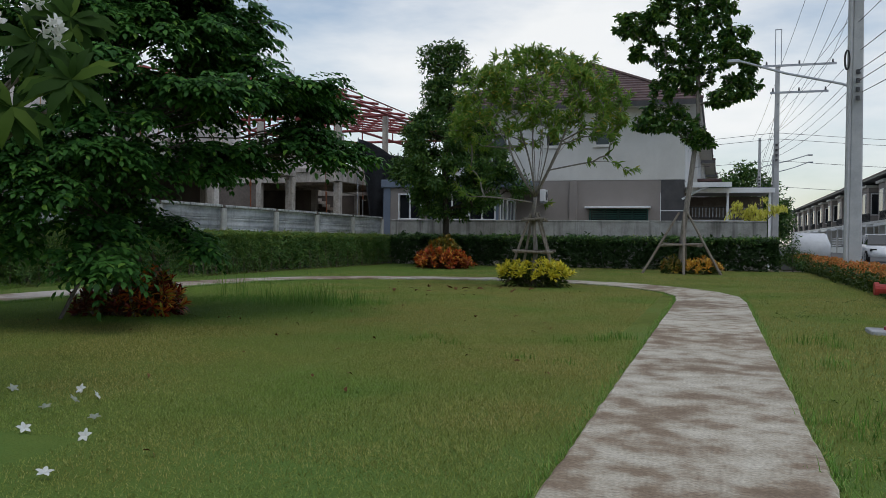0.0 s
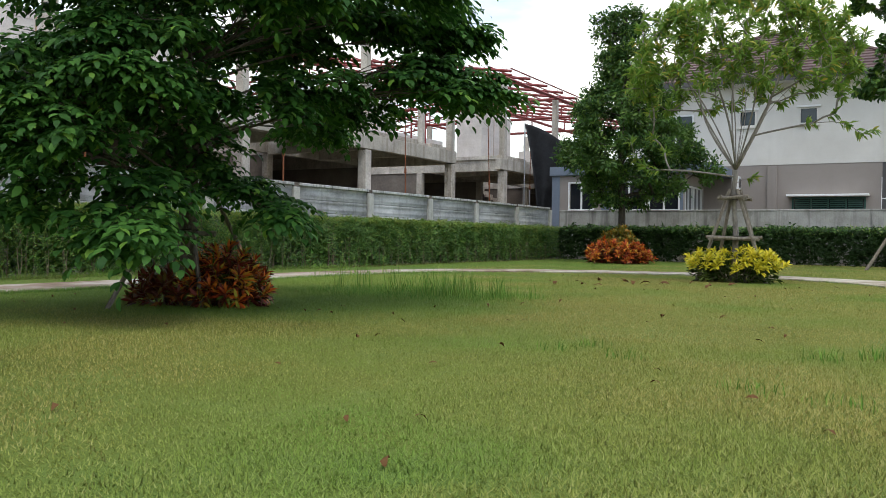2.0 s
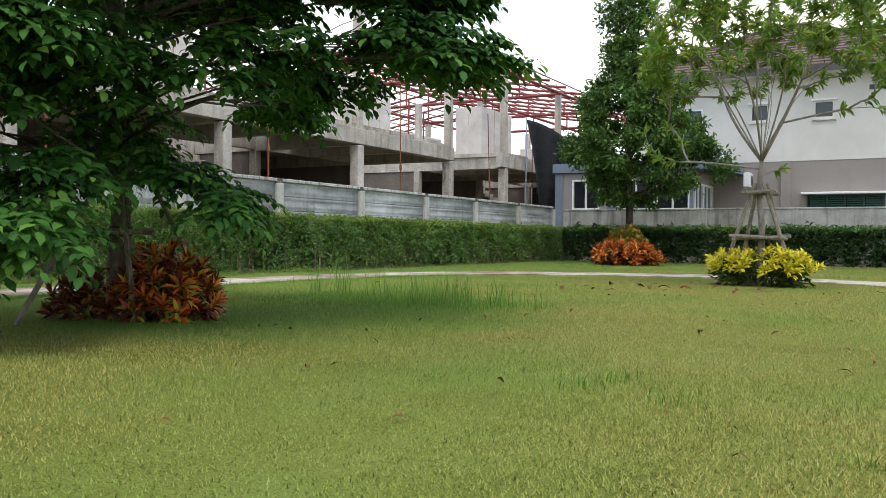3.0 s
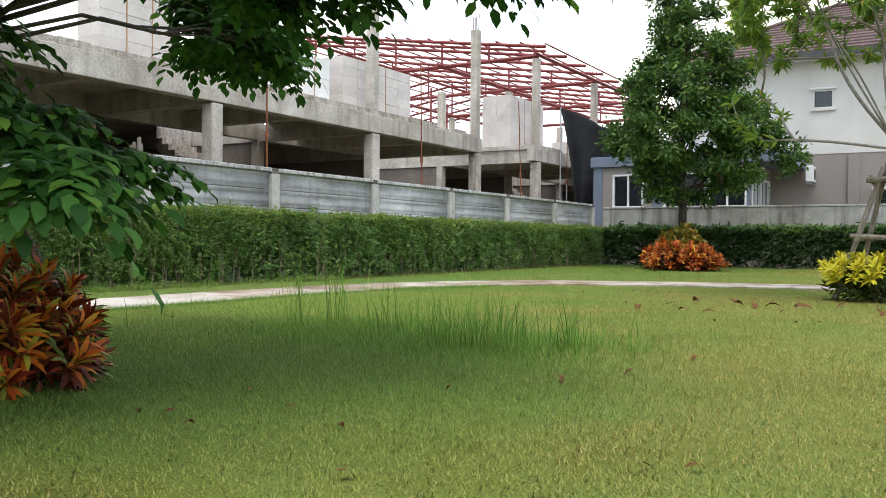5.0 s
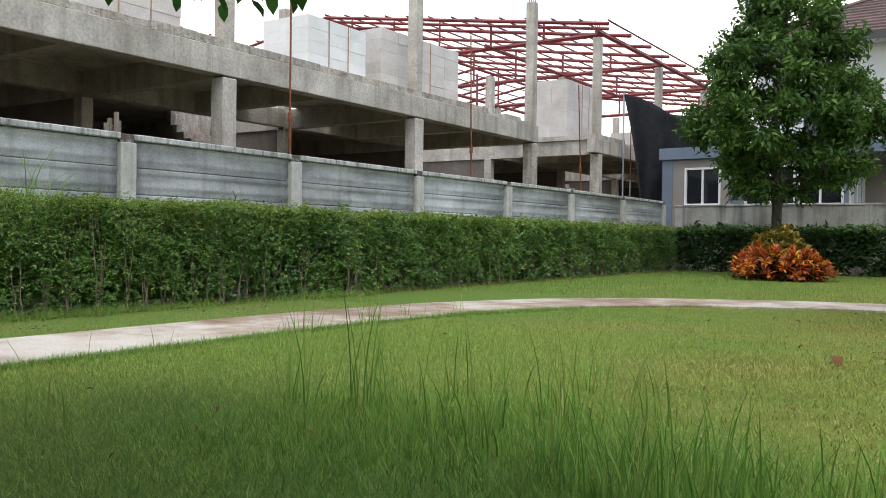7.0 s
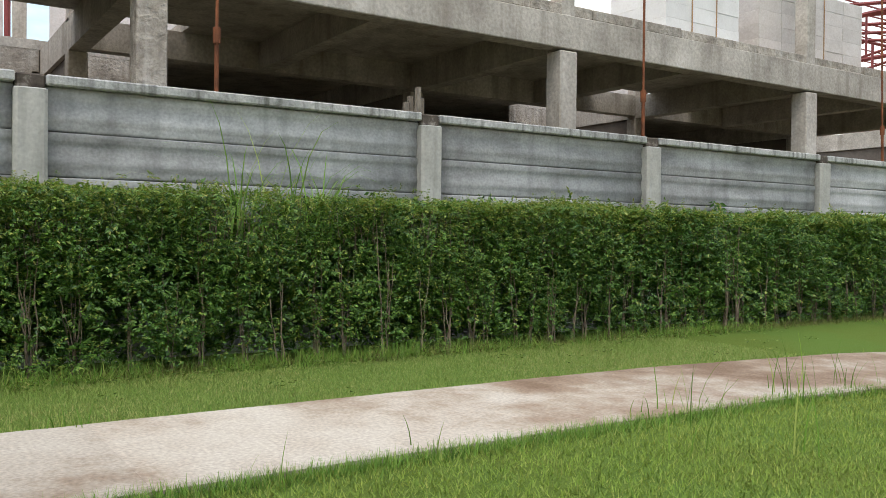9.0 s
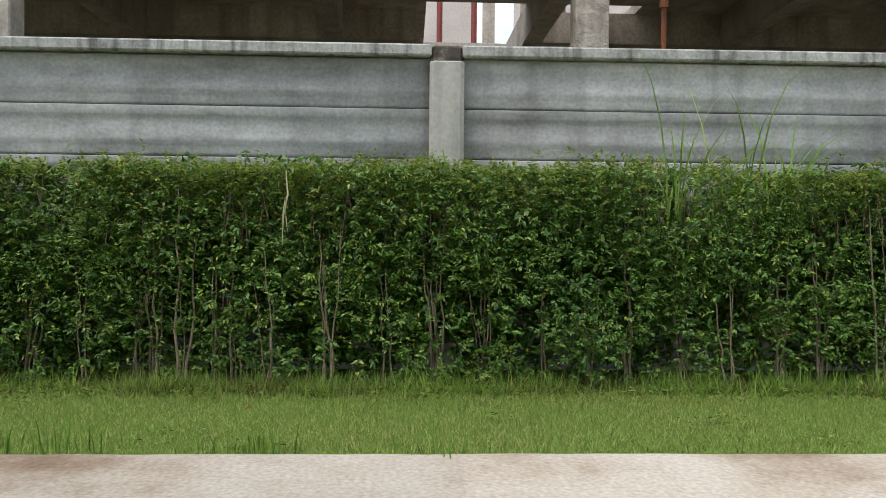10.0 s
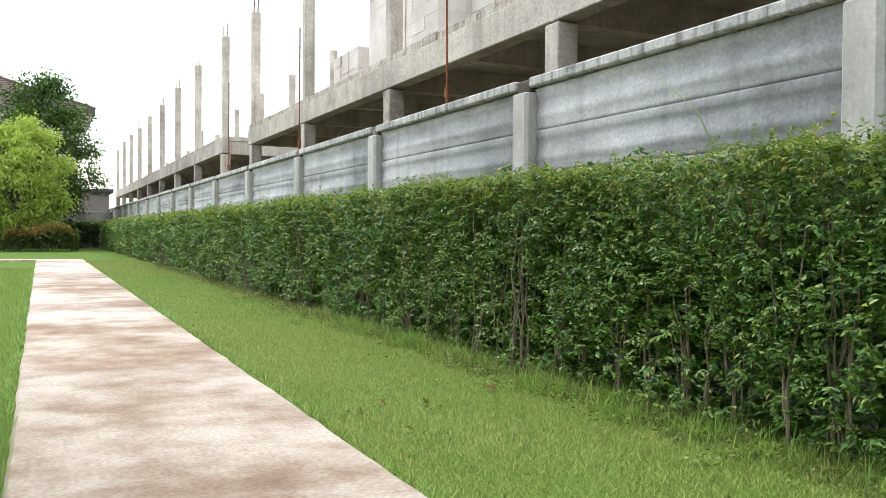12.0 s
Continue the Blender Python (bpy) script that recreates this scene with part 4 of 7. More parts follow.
def tall_grass(name, at, spread, count, height, label, width=0.007, flat=0.5, foot=0.0, droop=0.35, blade="tall_grass"):
    """A clump of long arching blades on the lawn."""
    root = thing(name, (at[0], at[1], foot), label, "grass", "tall grass on the lawn")
    n = count
    seeds = rng.normal(0, 1, (max(3, n // 40), 2)) * np.array(spread) * 0.8
    base = seeds[rng.integers(0, len(seeds), n)] + rng.normal(0, 0.07, (n, 2))
    ang = rng.uniform(0, 2 * math.pi, n)
    H = np.column_stack([np.cos(ang), np.sin(ang), np.zeros(n)])
    S = np.column_stack([-np.sin(ang), np.cos(ang), np.zeros(n)])
    L = height * rng.beta(2, 2.2, n) * 1.5
    lean = rng.uniform(0.3 * flat, flat, n)
    segs, rows = 4, []
    for k in range(segs + 1):
        t = k / segs
        c = np.column_stack([base, np.zeros(n)]) + H * (L * lean * (t ** 1.8))[:, None] + np.array([0, 0, 1]) * (L * (t - droop * lean * t ** 2.5))[:, None]
        w = (width * (1 - t) ** 0.7 / 2 + 0.0004)
        rows += [c - S * w, c + S * w]
    V = np.stack(rows, 1).reshape(-1, 3)
    i = np.arange(n)[:, None] * (2 * (segs + 1))
    faces = np.concatenate([i + np.array([[2 * k, 2 * k + 1, 2 * k + 3, 2 * k + 2]]) for k in range(segs)])
    tagged(link_mesh("blade", array_mesh("blade", V, [faces]), M[blade], root), kind="stuff")


for at, spread, count, height in (((-7.85, 12.55), (0.16, 0.12), 20, 0.58), ((-7.65, 12.72), (0.16, 0.12), 20, 0.6), ((-7.45, 12.95), (0.2, 0.16), 30, 0.52), ((-7.05, 12.6), (0.2, 0.16), 34, 0.34), ((-5.8, 11.85), (0.25, 0.16), 110, 0.3), ((-5.55, 12.15), (0.25, 0.16), 110, 0.3), ((-6.15, 11.9), (0.22, 0.14), 90, 0.3),
                                  ((-6.5, 12.3), (0.3, 0.2), 55, 0.3), ((-5.1, 12.2), (0.3, 0.2), 45, 0.26), ((-6.2, 12.8), (0.35, 0.25), 55, 0.32), ((-8.4, 11.5), (0.06, 0.06), 8, 0.34), ((-9.5, 14.5), (0.15, 0.15), 8, 0.34), ((-7.2, 13.3), (0.3, 0.25), 24, 0.36), ((-6.75, 12.95), (0.3, 0.25), 40, 0.34)):
    tall_grass("tall_grass", at, spread, count, height, "clump of tall upright green grass stalks on the lawn", 0.0075, 0.5, blade="stalk_grass")
for at, spread, count, height in (((-1.3, 8.5), (0.22, 0.5), 150, 0.1), ((-1.05, 9.4), (0.2, 0.45), 120, 0.1), ((-1.6, 7.0), (0.35, 0.5), 100, 0.065), ((-2.9, 8.3), (0.3, 0.25), 110, 0.075), ((0.95, 9.5), (0.25, 0.5), 200, 0.13), ((0.9, 5.4), (0.25, 0.7), 220, 0.12), ((0.75, 4.2), (0.2, 0.5), 160, 0.12), ((1.3, 7.6), (0.35, 0.6), 120, 0.12)):
    tall_grass("weed_tuft", at, spread, count, height, "dark green tuft of weedy grass beside the path", 0.0055, 0.8, blade="stalk_grass")
for at, spread, count, height in (((-10.08, 14.72), (0.05, 0.08), 9, 0.3), ((-10.08, 14.9), (0.03, 0.05), 6, 0.32), ((-10.06, 15.15), (0.03, 0.05), 4, 0.2), ((-10.04, 15.75), (0.06, 0.2), 16, 0.33), ((-10.04, 16.4), (0.06, 0.16), 14, 0.34), ((-9.98, 17.1), (0.06, 0.14), 8, 0.22), ((-10.06, 13.37), (0.02, 0.03), 3, 0.3), ((-10.05, 12.7), (0.03, 0.12), 5, 0.16),
                                  ((-11.3, 10.7), (0.05, 0.35), 70, 0.12), ((-11.3, 11.8), (0.05, 0.4), 80, 0.12)):
    tall_grass("weed_tuft", at, spread, count, height, "thin tuft of seeding grass stalks beside the path", 0.006, 0.5, blade="stalk_grass")
for at, count, height in (((-12.95, 13.9), 40, 1.0), ((-12.95, 14.4), 30, 0.95), ((-13.0, 12.6), 6, 0.8), ((-13.0, 9.15), 5, 0.9)):
    tall_grass("hedge_weed", at, (0.05, 0.25), count + count // 2, height, "long arching grass blades growing up through the hedge", 0.013, 0.9, 0.86, 0.8)


def dry_stalk():
    root = thing("dry_stalk", (-12.66, 11.55, 0), "pale dry grass stalk hanging on the hedge", "grass")
    part("stalk", tubes(([(0, 0, 1.12), (0.012, 0.012, 1.0), (0.005, -0.01, 0.88), (0.015, -0.015, 0.74)], [0.003, 0.005, 0.003, 0.0015]), sides=5), M["dry_straw"], root)
    link_mesh("leaf", leaves("leaf", np.array([[0.005, 0.0, 0.99], [0.005, 0.0, 0.92]]), np.array([[0.1, -0.12, -1.0], [0.1, 0.1, -1.0]]), np.array([[1.0, 0, 0.2], [1.0, 0, 0.2]]), np.array([0.16, 0.12]), np.array([0.006, 0.005]), fine=True), M["dry_straw"], root)


dry_stalk()


# ---- the unfinished building behind the fence ----
COL_X = (-16.0, -19.9, -26.0)
MAIN_Y = [30.05, 24.66, 19.25, 13.81, 8.55, 3.04, -2.48, -7.95, -13.5]
SOUTH_Y = [-18.1 - 5.65 * k for k in range(9)]
NORTH_Y = [51.0, 45.5, 40.0, 34.45]


def stair(root, x0, y0, z0, run_x, steps, width):
    # a solid flight: the stepped profile drawn out over its width
    line = []
    for k in range(steps):
        line += [(x0 + run_x * k, z0 + 0.18 * k), (x0 + run_x * k, z0 + 0.18 * (k + 1))]
    line += [(x0 + run_x * steps, z0 + 0.18 * steps), (x0 + run_x * steps, z0 + 0.18 * steps - 0.3), (x0 + run_x, z0 - 0.12)]
    bm = bmesh.new()
    one, two = ([bm.verts.new((x, y, z)) for x, z in line] for y in (y0, y0 + width))
    for k in range(len(line)):
        j = (k + 1) % len(line)
        bm.faces.new((one[k], one[j], two[j], two[k]))
    bm.faces.new(one[::-1])
    bm.faces.new(two)
    bmesh.ops.recalc_face_normals(bm, faces=bm.faces)
    part("stair_flight", bm, M["rough_raw"], root)


def rebar(root, x, y, z, n=4):
    bm = bmesh.new()
    for k in range(n):
        dx, dy = ((-0.06, -0.06), (0.06, -0.06), (0.06, 0.06), (-0.06, 0.06))[k]
        tube(bm, [(x + dx, y + dy, z - 0.02), (x + dx + random.uniform(-0.02, 0.02), y + dy, z + random.uniform(0.35, 0.6))], 0.011, 4)
    part("rebar", bm, M["rust"], root)


def concrete_block_row(name, ys, label, rows=COL_X, tops=(7.2, 7.5), base=-0.3, drop=0.0, walls=True, upper=True):
    """One row of unfinished terrace houses: columns, edge and cross beams, first-floor slab with stair openings."""
    root = thing(name, label=label, category="unfinished building")
    y_hi, y_lo = ys[0], ys[-1]
    for xi, x in enumerate(rows):
        for k, y in enumerate(ys):
            w = 0.15 if xi == 0 else 0.13
            ob = part("column", boxes((-w, w, -w, w, 0, 3.5 - drop - base), bevel=0.015), M["rough_raw"] if xi == 0 and k % 3 == 0 else M["raw"], root)
            ob.location = (x, y, base)
            if upper and xi < 2 + (k % 2):
                t = tops[0] + (tops[1] - tops[0]) * random.random()
                if xi == 1:
                    t -= random.choice((0.0, 0.9, 1.6))
                part("upper_column", boxes((x - 0.12, x + 0.12, y - 0.12, y + 0.12, 3.9 - drop, t), bevel=0.012), M["raw"], root)
                if xi == 0:
                    rebar(root, x, y, t)
    # beams
    part("edge_beam", boxes((rows[0] - 0.14, rows[0] + 0.14, y_lo - 0.42, y_hi + 0.2, 3.53 - drop, 3.98 - drop), bevel=0.012), M["raw"], root)
    # the cast edge of the slab, uneven and broken away in places
    y = y_lo - 0.3
    while y < y_hi:
        n = min(random.uniform(0.5, 2.6), y_hi + 0.15 - y)
        out_by, up_by = random.uniform(0.09, 0.132), random.uniform(0.0, 0.035)
        part("slab_lip", boxes((rows[0] - 0.13, rows[0] + out_by, y, y + n - 0.004, 3.983 - drop, 4.1 - drop + up_by), bevel=0.008), M["rough_raw"], root)
        y += n + (0.0 if y < 22.0 else random.choice((0.0, 0.9, 1.6)))
    part("inner_beam", boxes((rows[2] - 0.12, rows[2] + 0.12, y_lo - 0.2, y_hi + 0.15, 3.55 - drop, 3.96 - drop)), M["raw"], root)
    for y in ys:
        part("cross_beam", boxes((rows[-1] - 0.2, rows[0] - 0.143, y - 0.12, y + 0.12, 3.5 - drop, 3.955 - drop)), M["raw"], root)
    for a, b in zip(ys, ys[1:]):
        my = (a + b) / 2
        part("joist", boxes((rows[1] + 0.13, rows[0] - 0.15, my - 0.12, my + 0.12, 3.545 - drop, 3.955 - drop)), M["raw"], root)
    part("slab", boxes((rows[1] + 0.5, rows[0] - 0.145, y_lo - 0.2, y_hi + 0.15, 3.962 - drop, 4.11 - drop)), M["raw"], root)
    # behind the first room the floor is open over each stair
    for k, (a, b) in enumerate(zip(ys, ys[1:])):
        # paired houses share an open stairwell on either side of every second party line
        gap0, gap1 = (b + 1.42, a) if k % 2 == 0 else (b, a - 1.42)
        part("slab", boxes((rows[1] - 2.45, rows[1] + 0.496, gap0, gap1, 3.962 - drop, 4.11 - drop)), M["raw"], root)
        part("slab", boxes((rows[-1] - 0.2, rows[1] - 2.455, b, a, 3.962 - drop, 4.11 - drop)), M["raw"], root)
        beam0, beam1 = (b, a) if b > 13 else (gap0, gap1)
        part("inner_beam", boxes((rows[1] - 0.12, rows[1] + 0.12, beam0 + 0.13, beam1 - 0.13, 3.55 - drop, 3.96 - drop)), M["raw"], root)
        w0, w1 = (b + 0.13, b + 1.42) if k % 2 == 0 else (a - 1.42, a - 0.13)
        part("trimmer_beam", boxes((rows[1] - 2.6, rows[1] - 2.46, w0, w1, 3.6 - drop, 4.12 - drop), bevel=0.01), M["rough_raw"], root)
        stair(root, rows[1] - 0.3, w0 + 0.12, 1.9, -0.26, 9, 1.05)
        stair(root, rows[1] - 2.4, w0 + 0.12, -0.3, 0.26, 11, 0.5)
        if upper:
            part("upper_wall", boxes((rows[-1] + 1.0, rows[-1] + 1.1, b + 0.4, a - 0.4, 4.113 - drop, 5.7 + 0.5 * (k % 3) - drop)), M["aac"], root)
            for q in (0.3, 0.9):
                part("steel_post", tubes(([(rows[1] - 3.2, w0 + q, 4.1 - drop), (rows[1] - 3.2, w0 + q, 6.2)], 0.05), sides=4), M["red_steel"], root)
            part("steel_rail", tubes(([(rows[1] - 3.2, w0, 5.0), (rows[1] - 3.2, w1, 5.0)], 0.04), sides=4), M["red_steel"], root)
        # back and party walls are added to shut out light and darken the rooms
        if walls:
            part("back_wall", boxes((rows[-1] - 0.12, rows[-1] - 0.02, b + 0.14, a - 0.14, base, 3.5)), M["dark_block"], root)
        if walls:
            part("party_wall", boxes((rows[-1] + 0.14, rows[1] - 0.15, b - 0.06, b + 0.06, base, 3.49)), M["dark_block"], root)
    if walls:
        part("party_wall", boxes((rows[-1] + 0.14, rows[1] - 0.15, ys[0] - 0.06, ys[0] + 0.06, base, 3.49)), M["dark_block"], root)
    # dark earth instead of concrete, so less light bounces up to the soffits
    part("floor_slab", boxes((rows[-1] - 0.3, rows[0] + 0.2, y_lo - 0.3, y_hi + 0.2, base - 0.0, base + 0.35)), M["earth"], root)
    return root


concrete_block_row("unfinished_terrace", MAIN_Y, "raw concrete frame of an unfinished terrace of houses", drop=0.1)
concrete_block_row("unfinished_terrace", SOUTH_Y, "raw concrete frame of a second unfinished terrace", tops=(7.4, 7.6))
concrete_block_row("unfinished_terrace", NORTH_Y, "raw concrete frame of unfinished houses under a red steel roof", tops=(7.15, 7.2))


def red_roof():
    """Open steel roof frame: rafters, ridge and many purlins in red oxide paint."""
    root = thing("steel_roof_frame", label="open roof frame of red painted steel without tiles", category="roof frame")
    y0, y1, xe, xr, xw, ze, zr = 34.1, 56.0, -15.5, -27.0, -38.0, 7.45, 9.15
    ends = lambda y: ((xe, y, ze), (xr, y, zr), (xw, y, ze))

    def bar(name, a, b, r=0.06, m="red_steel"):
        part(name, tubes(([a, b], r), sides=4), M[m], root)

    y = y0
    while y <= y1:
        e, r, w = ends(y)
        bar("rafter", e, r)
        bar("rafter", r, w)
        if y in (y0,):
            bar("rafter", (xe, y, ze - 0.16), (xr, y, zr - 0.16), 0.05)
        y += 1.85
    for t in np.linspace(0, 1, 13):
        bar("purlin", (xe + (xr - xe) * t, y0 - 0.06, ze + (zr - ze) * t + 0.1), (xe + (xr - xe) * t, y1, ze + (zr - ze) * t + 0.1), 0.032)
        if t > 0.06:
            bar("purlin", (xw + (xr - xw) * t, y0 - 0.06, ze + (zr - ze) * t + 0.1), (xw + (xr - xw) * t, y1, ze + (zr - ze) * t + 0.1), 0.032)
    for yy in (34.45, 40.0, 45.5, 51.0):
        bar("tie_beam", (-15.9, yy, 7.24), (-27.0, yy, 7.24), 0.075)
        for x in (-17.9, -19.9, -22.0, -24.0, -26.0):
            bar("strut", (x, yy, 7.24), (x, yy, ze + (xe - x) / (xe - xr) * (zr - ze)), 0.045)
    for x in (-15.9, -19.9, -26.0):
        bar("eave_beam", (x, y0, 7.27), (x, y1, 7.27), 0.075)
    bar("ridge_beam", (xr, y0, zr - 0.05), (xr, y1, zr - 0.05), 0.07)
    for x in (-22.6, -24.2):
        for yy in (34.5, 38.0, 42):
            bar("post", (x, yy, 4.12), (x, yy, 7.24), 0.05)


red_roof()


def block_stack(at, nx, ny, nz, label="wrapped stack of white aerated concrete blocks on a pallet", lx=0.6, h=0.245, spin=0, stone="aac"):
    root = thing("block_stack", at, label, "block stack", "block stacks on the slab")
    root.rotation_euler = (0, 0, radians(spin))
    w, d = nx * lx, ny * 0.6
    for k in range(3):
        x = -w / 2 + k * (w - 0.1) / 2
        part("pallet_runner", boxes((x, x + 0.1, -d / 2, d / 2, 0, 0.09)), M["pallet"], root)
    for k in range(5):
        y = -d / 2 + k * (d - 0.12) / 4
        part("pallet_board", boxes((-w / 2, w / 2, y, y + 0.12, 0.094, 0.12)), M["pallet"], root)
    first = None
    for i in range(nx):
        for j in range(ny):
            for k in range(nz):
                if 0 < i < nx - 1 and 0 < j < ny - 1:
                    continue
                if first is None:
                    first = part("block", boxes((-lx / 2 + 0.0015, lx / 2 - 0.0015, -0.2985, 0.2985, 0, h - 0.0015), bevel=0.003), M[stone], root)
                    ob = first
                else:
                    ob = new("block", first.data)
                    ob.parent = root
                ob.location = (-w / 2 + lx * (i + 0.5) + random.uniform(-0.008, 0.008), -d / 2 + 0.6 * (j + 0.5) + random.uniform(-0.001, 0.001), 0.124 + h * k)
    for k in (-0.3, 0.3):
        part("strap", boxes((w / 2 + 0.012, w / 2 + 0.018, k - 0.012, k + 0.012, 0.1, 0.12 + h * nz)), M["pallet"], root)
    return root


for at, nx, ny, nz, spin in (((-17.1, 22.68, 4.015), 2, 3, 4, 1), ((-17.1, 25.65, 4.015), 2, 5, 5, -1), ((-18.5, 24.4, 4.015), 2, 2, 5, 0), ((-16.85, 17.91, 4.015), 1, 3, 8, 1), ((-18.6, 15.2, 4.015), 2, 3, 6, 0),
                             ((-18.2, 37.1, 4.115), 2, 5, 8, 1), ((-17.6, 41.4, 4.115), 2, 2, 3, 0), ((-17.3, -3.9, 4.015), 2, 6, 8, 0), ((-17.4, -7.6, 4.015), 2, 3, 4, 0), ((-18.0, -0.9, 4.015), 2, 4, 6, 1),
                             ((-18.2, 2.8, 4.015), 2, 4, 6, 0), ((-18.9, 28.6, 4.015), 2, 2, 2, 0), ((-18.0, 12.2, 4.015), 2, 3, 5, 0), ((-18.2, 7.0, 4.015), 2, 4, 6, 0)):
    block_stack(at, nx, ny, nz, spin=spin, stone="aac_white" if at[1] == 22.68 else "aac")


def prop(x, y, z0=0.05, z1=5.2, lean=0.0, material="rust"):
    root = thing("scaffold_prop", (x, y, 0), "thin rusty steel prop standing in front of the slab", "scaffold pole", "rusty props along the site")
    part("outer_tube", tubes(([(0, 0, -0.3), (lean * 0.5, 0, 2.9)], 0.024), sides=8), M[material], root)
    part("inner_tube", tubes(([(lean * 0.5, 0, 2.9), (lean, 0.02, z1)], 0.017), sides=8), M["rust"], root)
    part("collar", tubes(([(lean * 0.5, 0, 2.82), (lean * 0.5, 0, 2.98)], 0.04), sides=8), M["rust"], root)


for y, z1, lean in ((20.5, 5.9, -0.05), (26.6, 5.6, -0.12), (32.8, 5.4, -0.2), (14.4, 5.6, 0.0), (0.5, 5.8, 0.06), (-7.6, 5.6, 0.0), (-15.9, 5.6, 0.0), (7.5, 5.4, 0.03)):
    prop(-15.68, y, z1=z1, lean=lean)
prop(-15.6, 36.3, z1=4.9, material="galvanised")


def timber_stub():
    root = thing("timber_stub", (-13.62, 15.48, 0), "splintered grey timber stub standing behind the fence", "timber post")
    for k in range(6):
        bm = bmesh.new()
        x, y = random.uniform(-0.05, 0.05), random.uniform(-0.07, 0.07)
        tube(bm, [(x, y, -0.3), (x + random.uniform(-0.02, 0.02), y * 1.2, random.uniform(2.02, 2.2))], [0.045, 0.03], 5)
        part("splinter", bm, M["wood"], root)


timber_stub()


def shade_net():
    """Black shade net hung at the end of the building site, in loose folds."""
    root = thing("shade_net", label="black shade net hanging in folds beside the building", category="tarpaulin")
    bm = bmesh.new()
    cols, rws = 26, 22
    grid = []
    for j in range(rws + 1):
        v = j / rws
        row = []
        for i in range(cols + 1):
            u = i / cols
            top = Vector((-15.75 + 3.4 * u, 36.0 + 0.3 * u, 5.6 - 0.75 * min(1, u * 2.2) + 0.1 * math.sin(7 * u)))
            bot = Vector((-15.05 + 2.2 * u, 35.7 + 0.5 * u, 1.2))
            p = top.lerp(bot, v)
            p.y += 0.12 * math.sin(u * 21 + v * 3) * (0.3 + v) + 0.05 * noise.noise(p * 2)
            p.x += 0.16 * math.sin(v * 3.1) * (1 - u) - 0.1 * math.sin(u * 11 + v * 4) * v
            row.append(bm.verts.new(p))
        grid.append(row)
    for a, b in zip(grid, grid[1:]):
        for k in range(cols):
            bm.faces.new((a[k], a[k + 1], b[k + 1], b[k]))
    bmesh.ops.solidify(bm, geom=bm.faces[:], thickness=0.004)
    part("net", bm, M["net"], root, smooth=True)
    for x, y, z in ((-15.75, 36.05, 5.65), (-13.9, 36.35, 4.95), (-12.4, 36.5, 4.9)):
        part("pole", tubes(([(x, y, -0.3), (x, y, z)], 0.03), sides=8), M["galvanised"], root)


shade_net()


# ---- houses ----
def wall_with_openings(bm, a0, a1, z0, z1, at, thick, openings, axis="y"):
    """A wall in x (axis 'y': at y = at, going back by thick) or in y (axis 'x'), with rectangular holes right through."""
    us = sorted({a0, a1, *[o[0] for o in openings], *[o[1] for o in openings]})
    vs = sorted({z0, z1, *[min(max(o[2], z0), z1) for o in openings], *[min(max(o[3], z0), z1) for o in openings]})
    for u0, u1 in zip(us, us[1:]):
        for w0, w1 in zip(vs, vs[1:]):
            mu, mw = (u0 + u1) / 2, (w0 + w1) / 2
            if any(o[0] < mu < o[1] and o[2] < mw < o[3] for o in openings):
                continue
            if axis == "y":
                box(bm, u0, u1, at, at + thick, w0, w1)
            else:
                box(bm, at - thick, at, u0, u1, w0, w1)
    bmesh.ops.remove_doubles(bm, verts=bm.verts, dist=0.0005)


def window(parent, x0, x1, z0, z1, y, panes, frame_mat="white_paint", fw=0.06, sill=True, axis="y", proud=0.03, label="white framed sliding window with dark glass"):
    root = thing("window", label=label)
    root.parent = parent

    def b(name, u0, u1, w0, w1, d0, d1, mat):
        bm = boxes((u0, u1, y + d0, y + d1, w0, w1)) if axis == "y" else boxes((y - d1, y - d0, u0, u1, w0, w1))
        part(name, bm, M[mat], root)

    for n_, u0, u1, w0, w1 in (("frame", x0, x1, z1 - fw, z1), ("frame", x0, x1, z0, z0 + fw), ("frame", x0, x0 + fw, z0 + fw, z1 - fw), ("frame", x1 - fw, x1, z0 + fw, z1 - fw)):
        b(n_, u0, u1, w0, w1, -proud, 0.09, frame_mat)
    for k in range(panes):
        u0 = x0 + fw + (x1 - x0 - 2 * fw) * k / panes
        u1 = x0 + fw + (x1 - x0 - 2 * fw) * (k + 1) / panes
        b("pane", u0 + 0.02, u1 - 0.02, z0 + fw, z1 - fw, 0.045, 0.055, "glass")
        if k:
            b("mullion", u0 - 0.03, u0 + 0.03, z0 + fw, z1 - fw, -0.01, 0.07, frame_mat)
    if sill:
        b("sill", x0 - 0.06, x1 + 0.06, z0 - 0.07, z0 - 0.003, -0.09, 0.09, frame_mat)
    return root


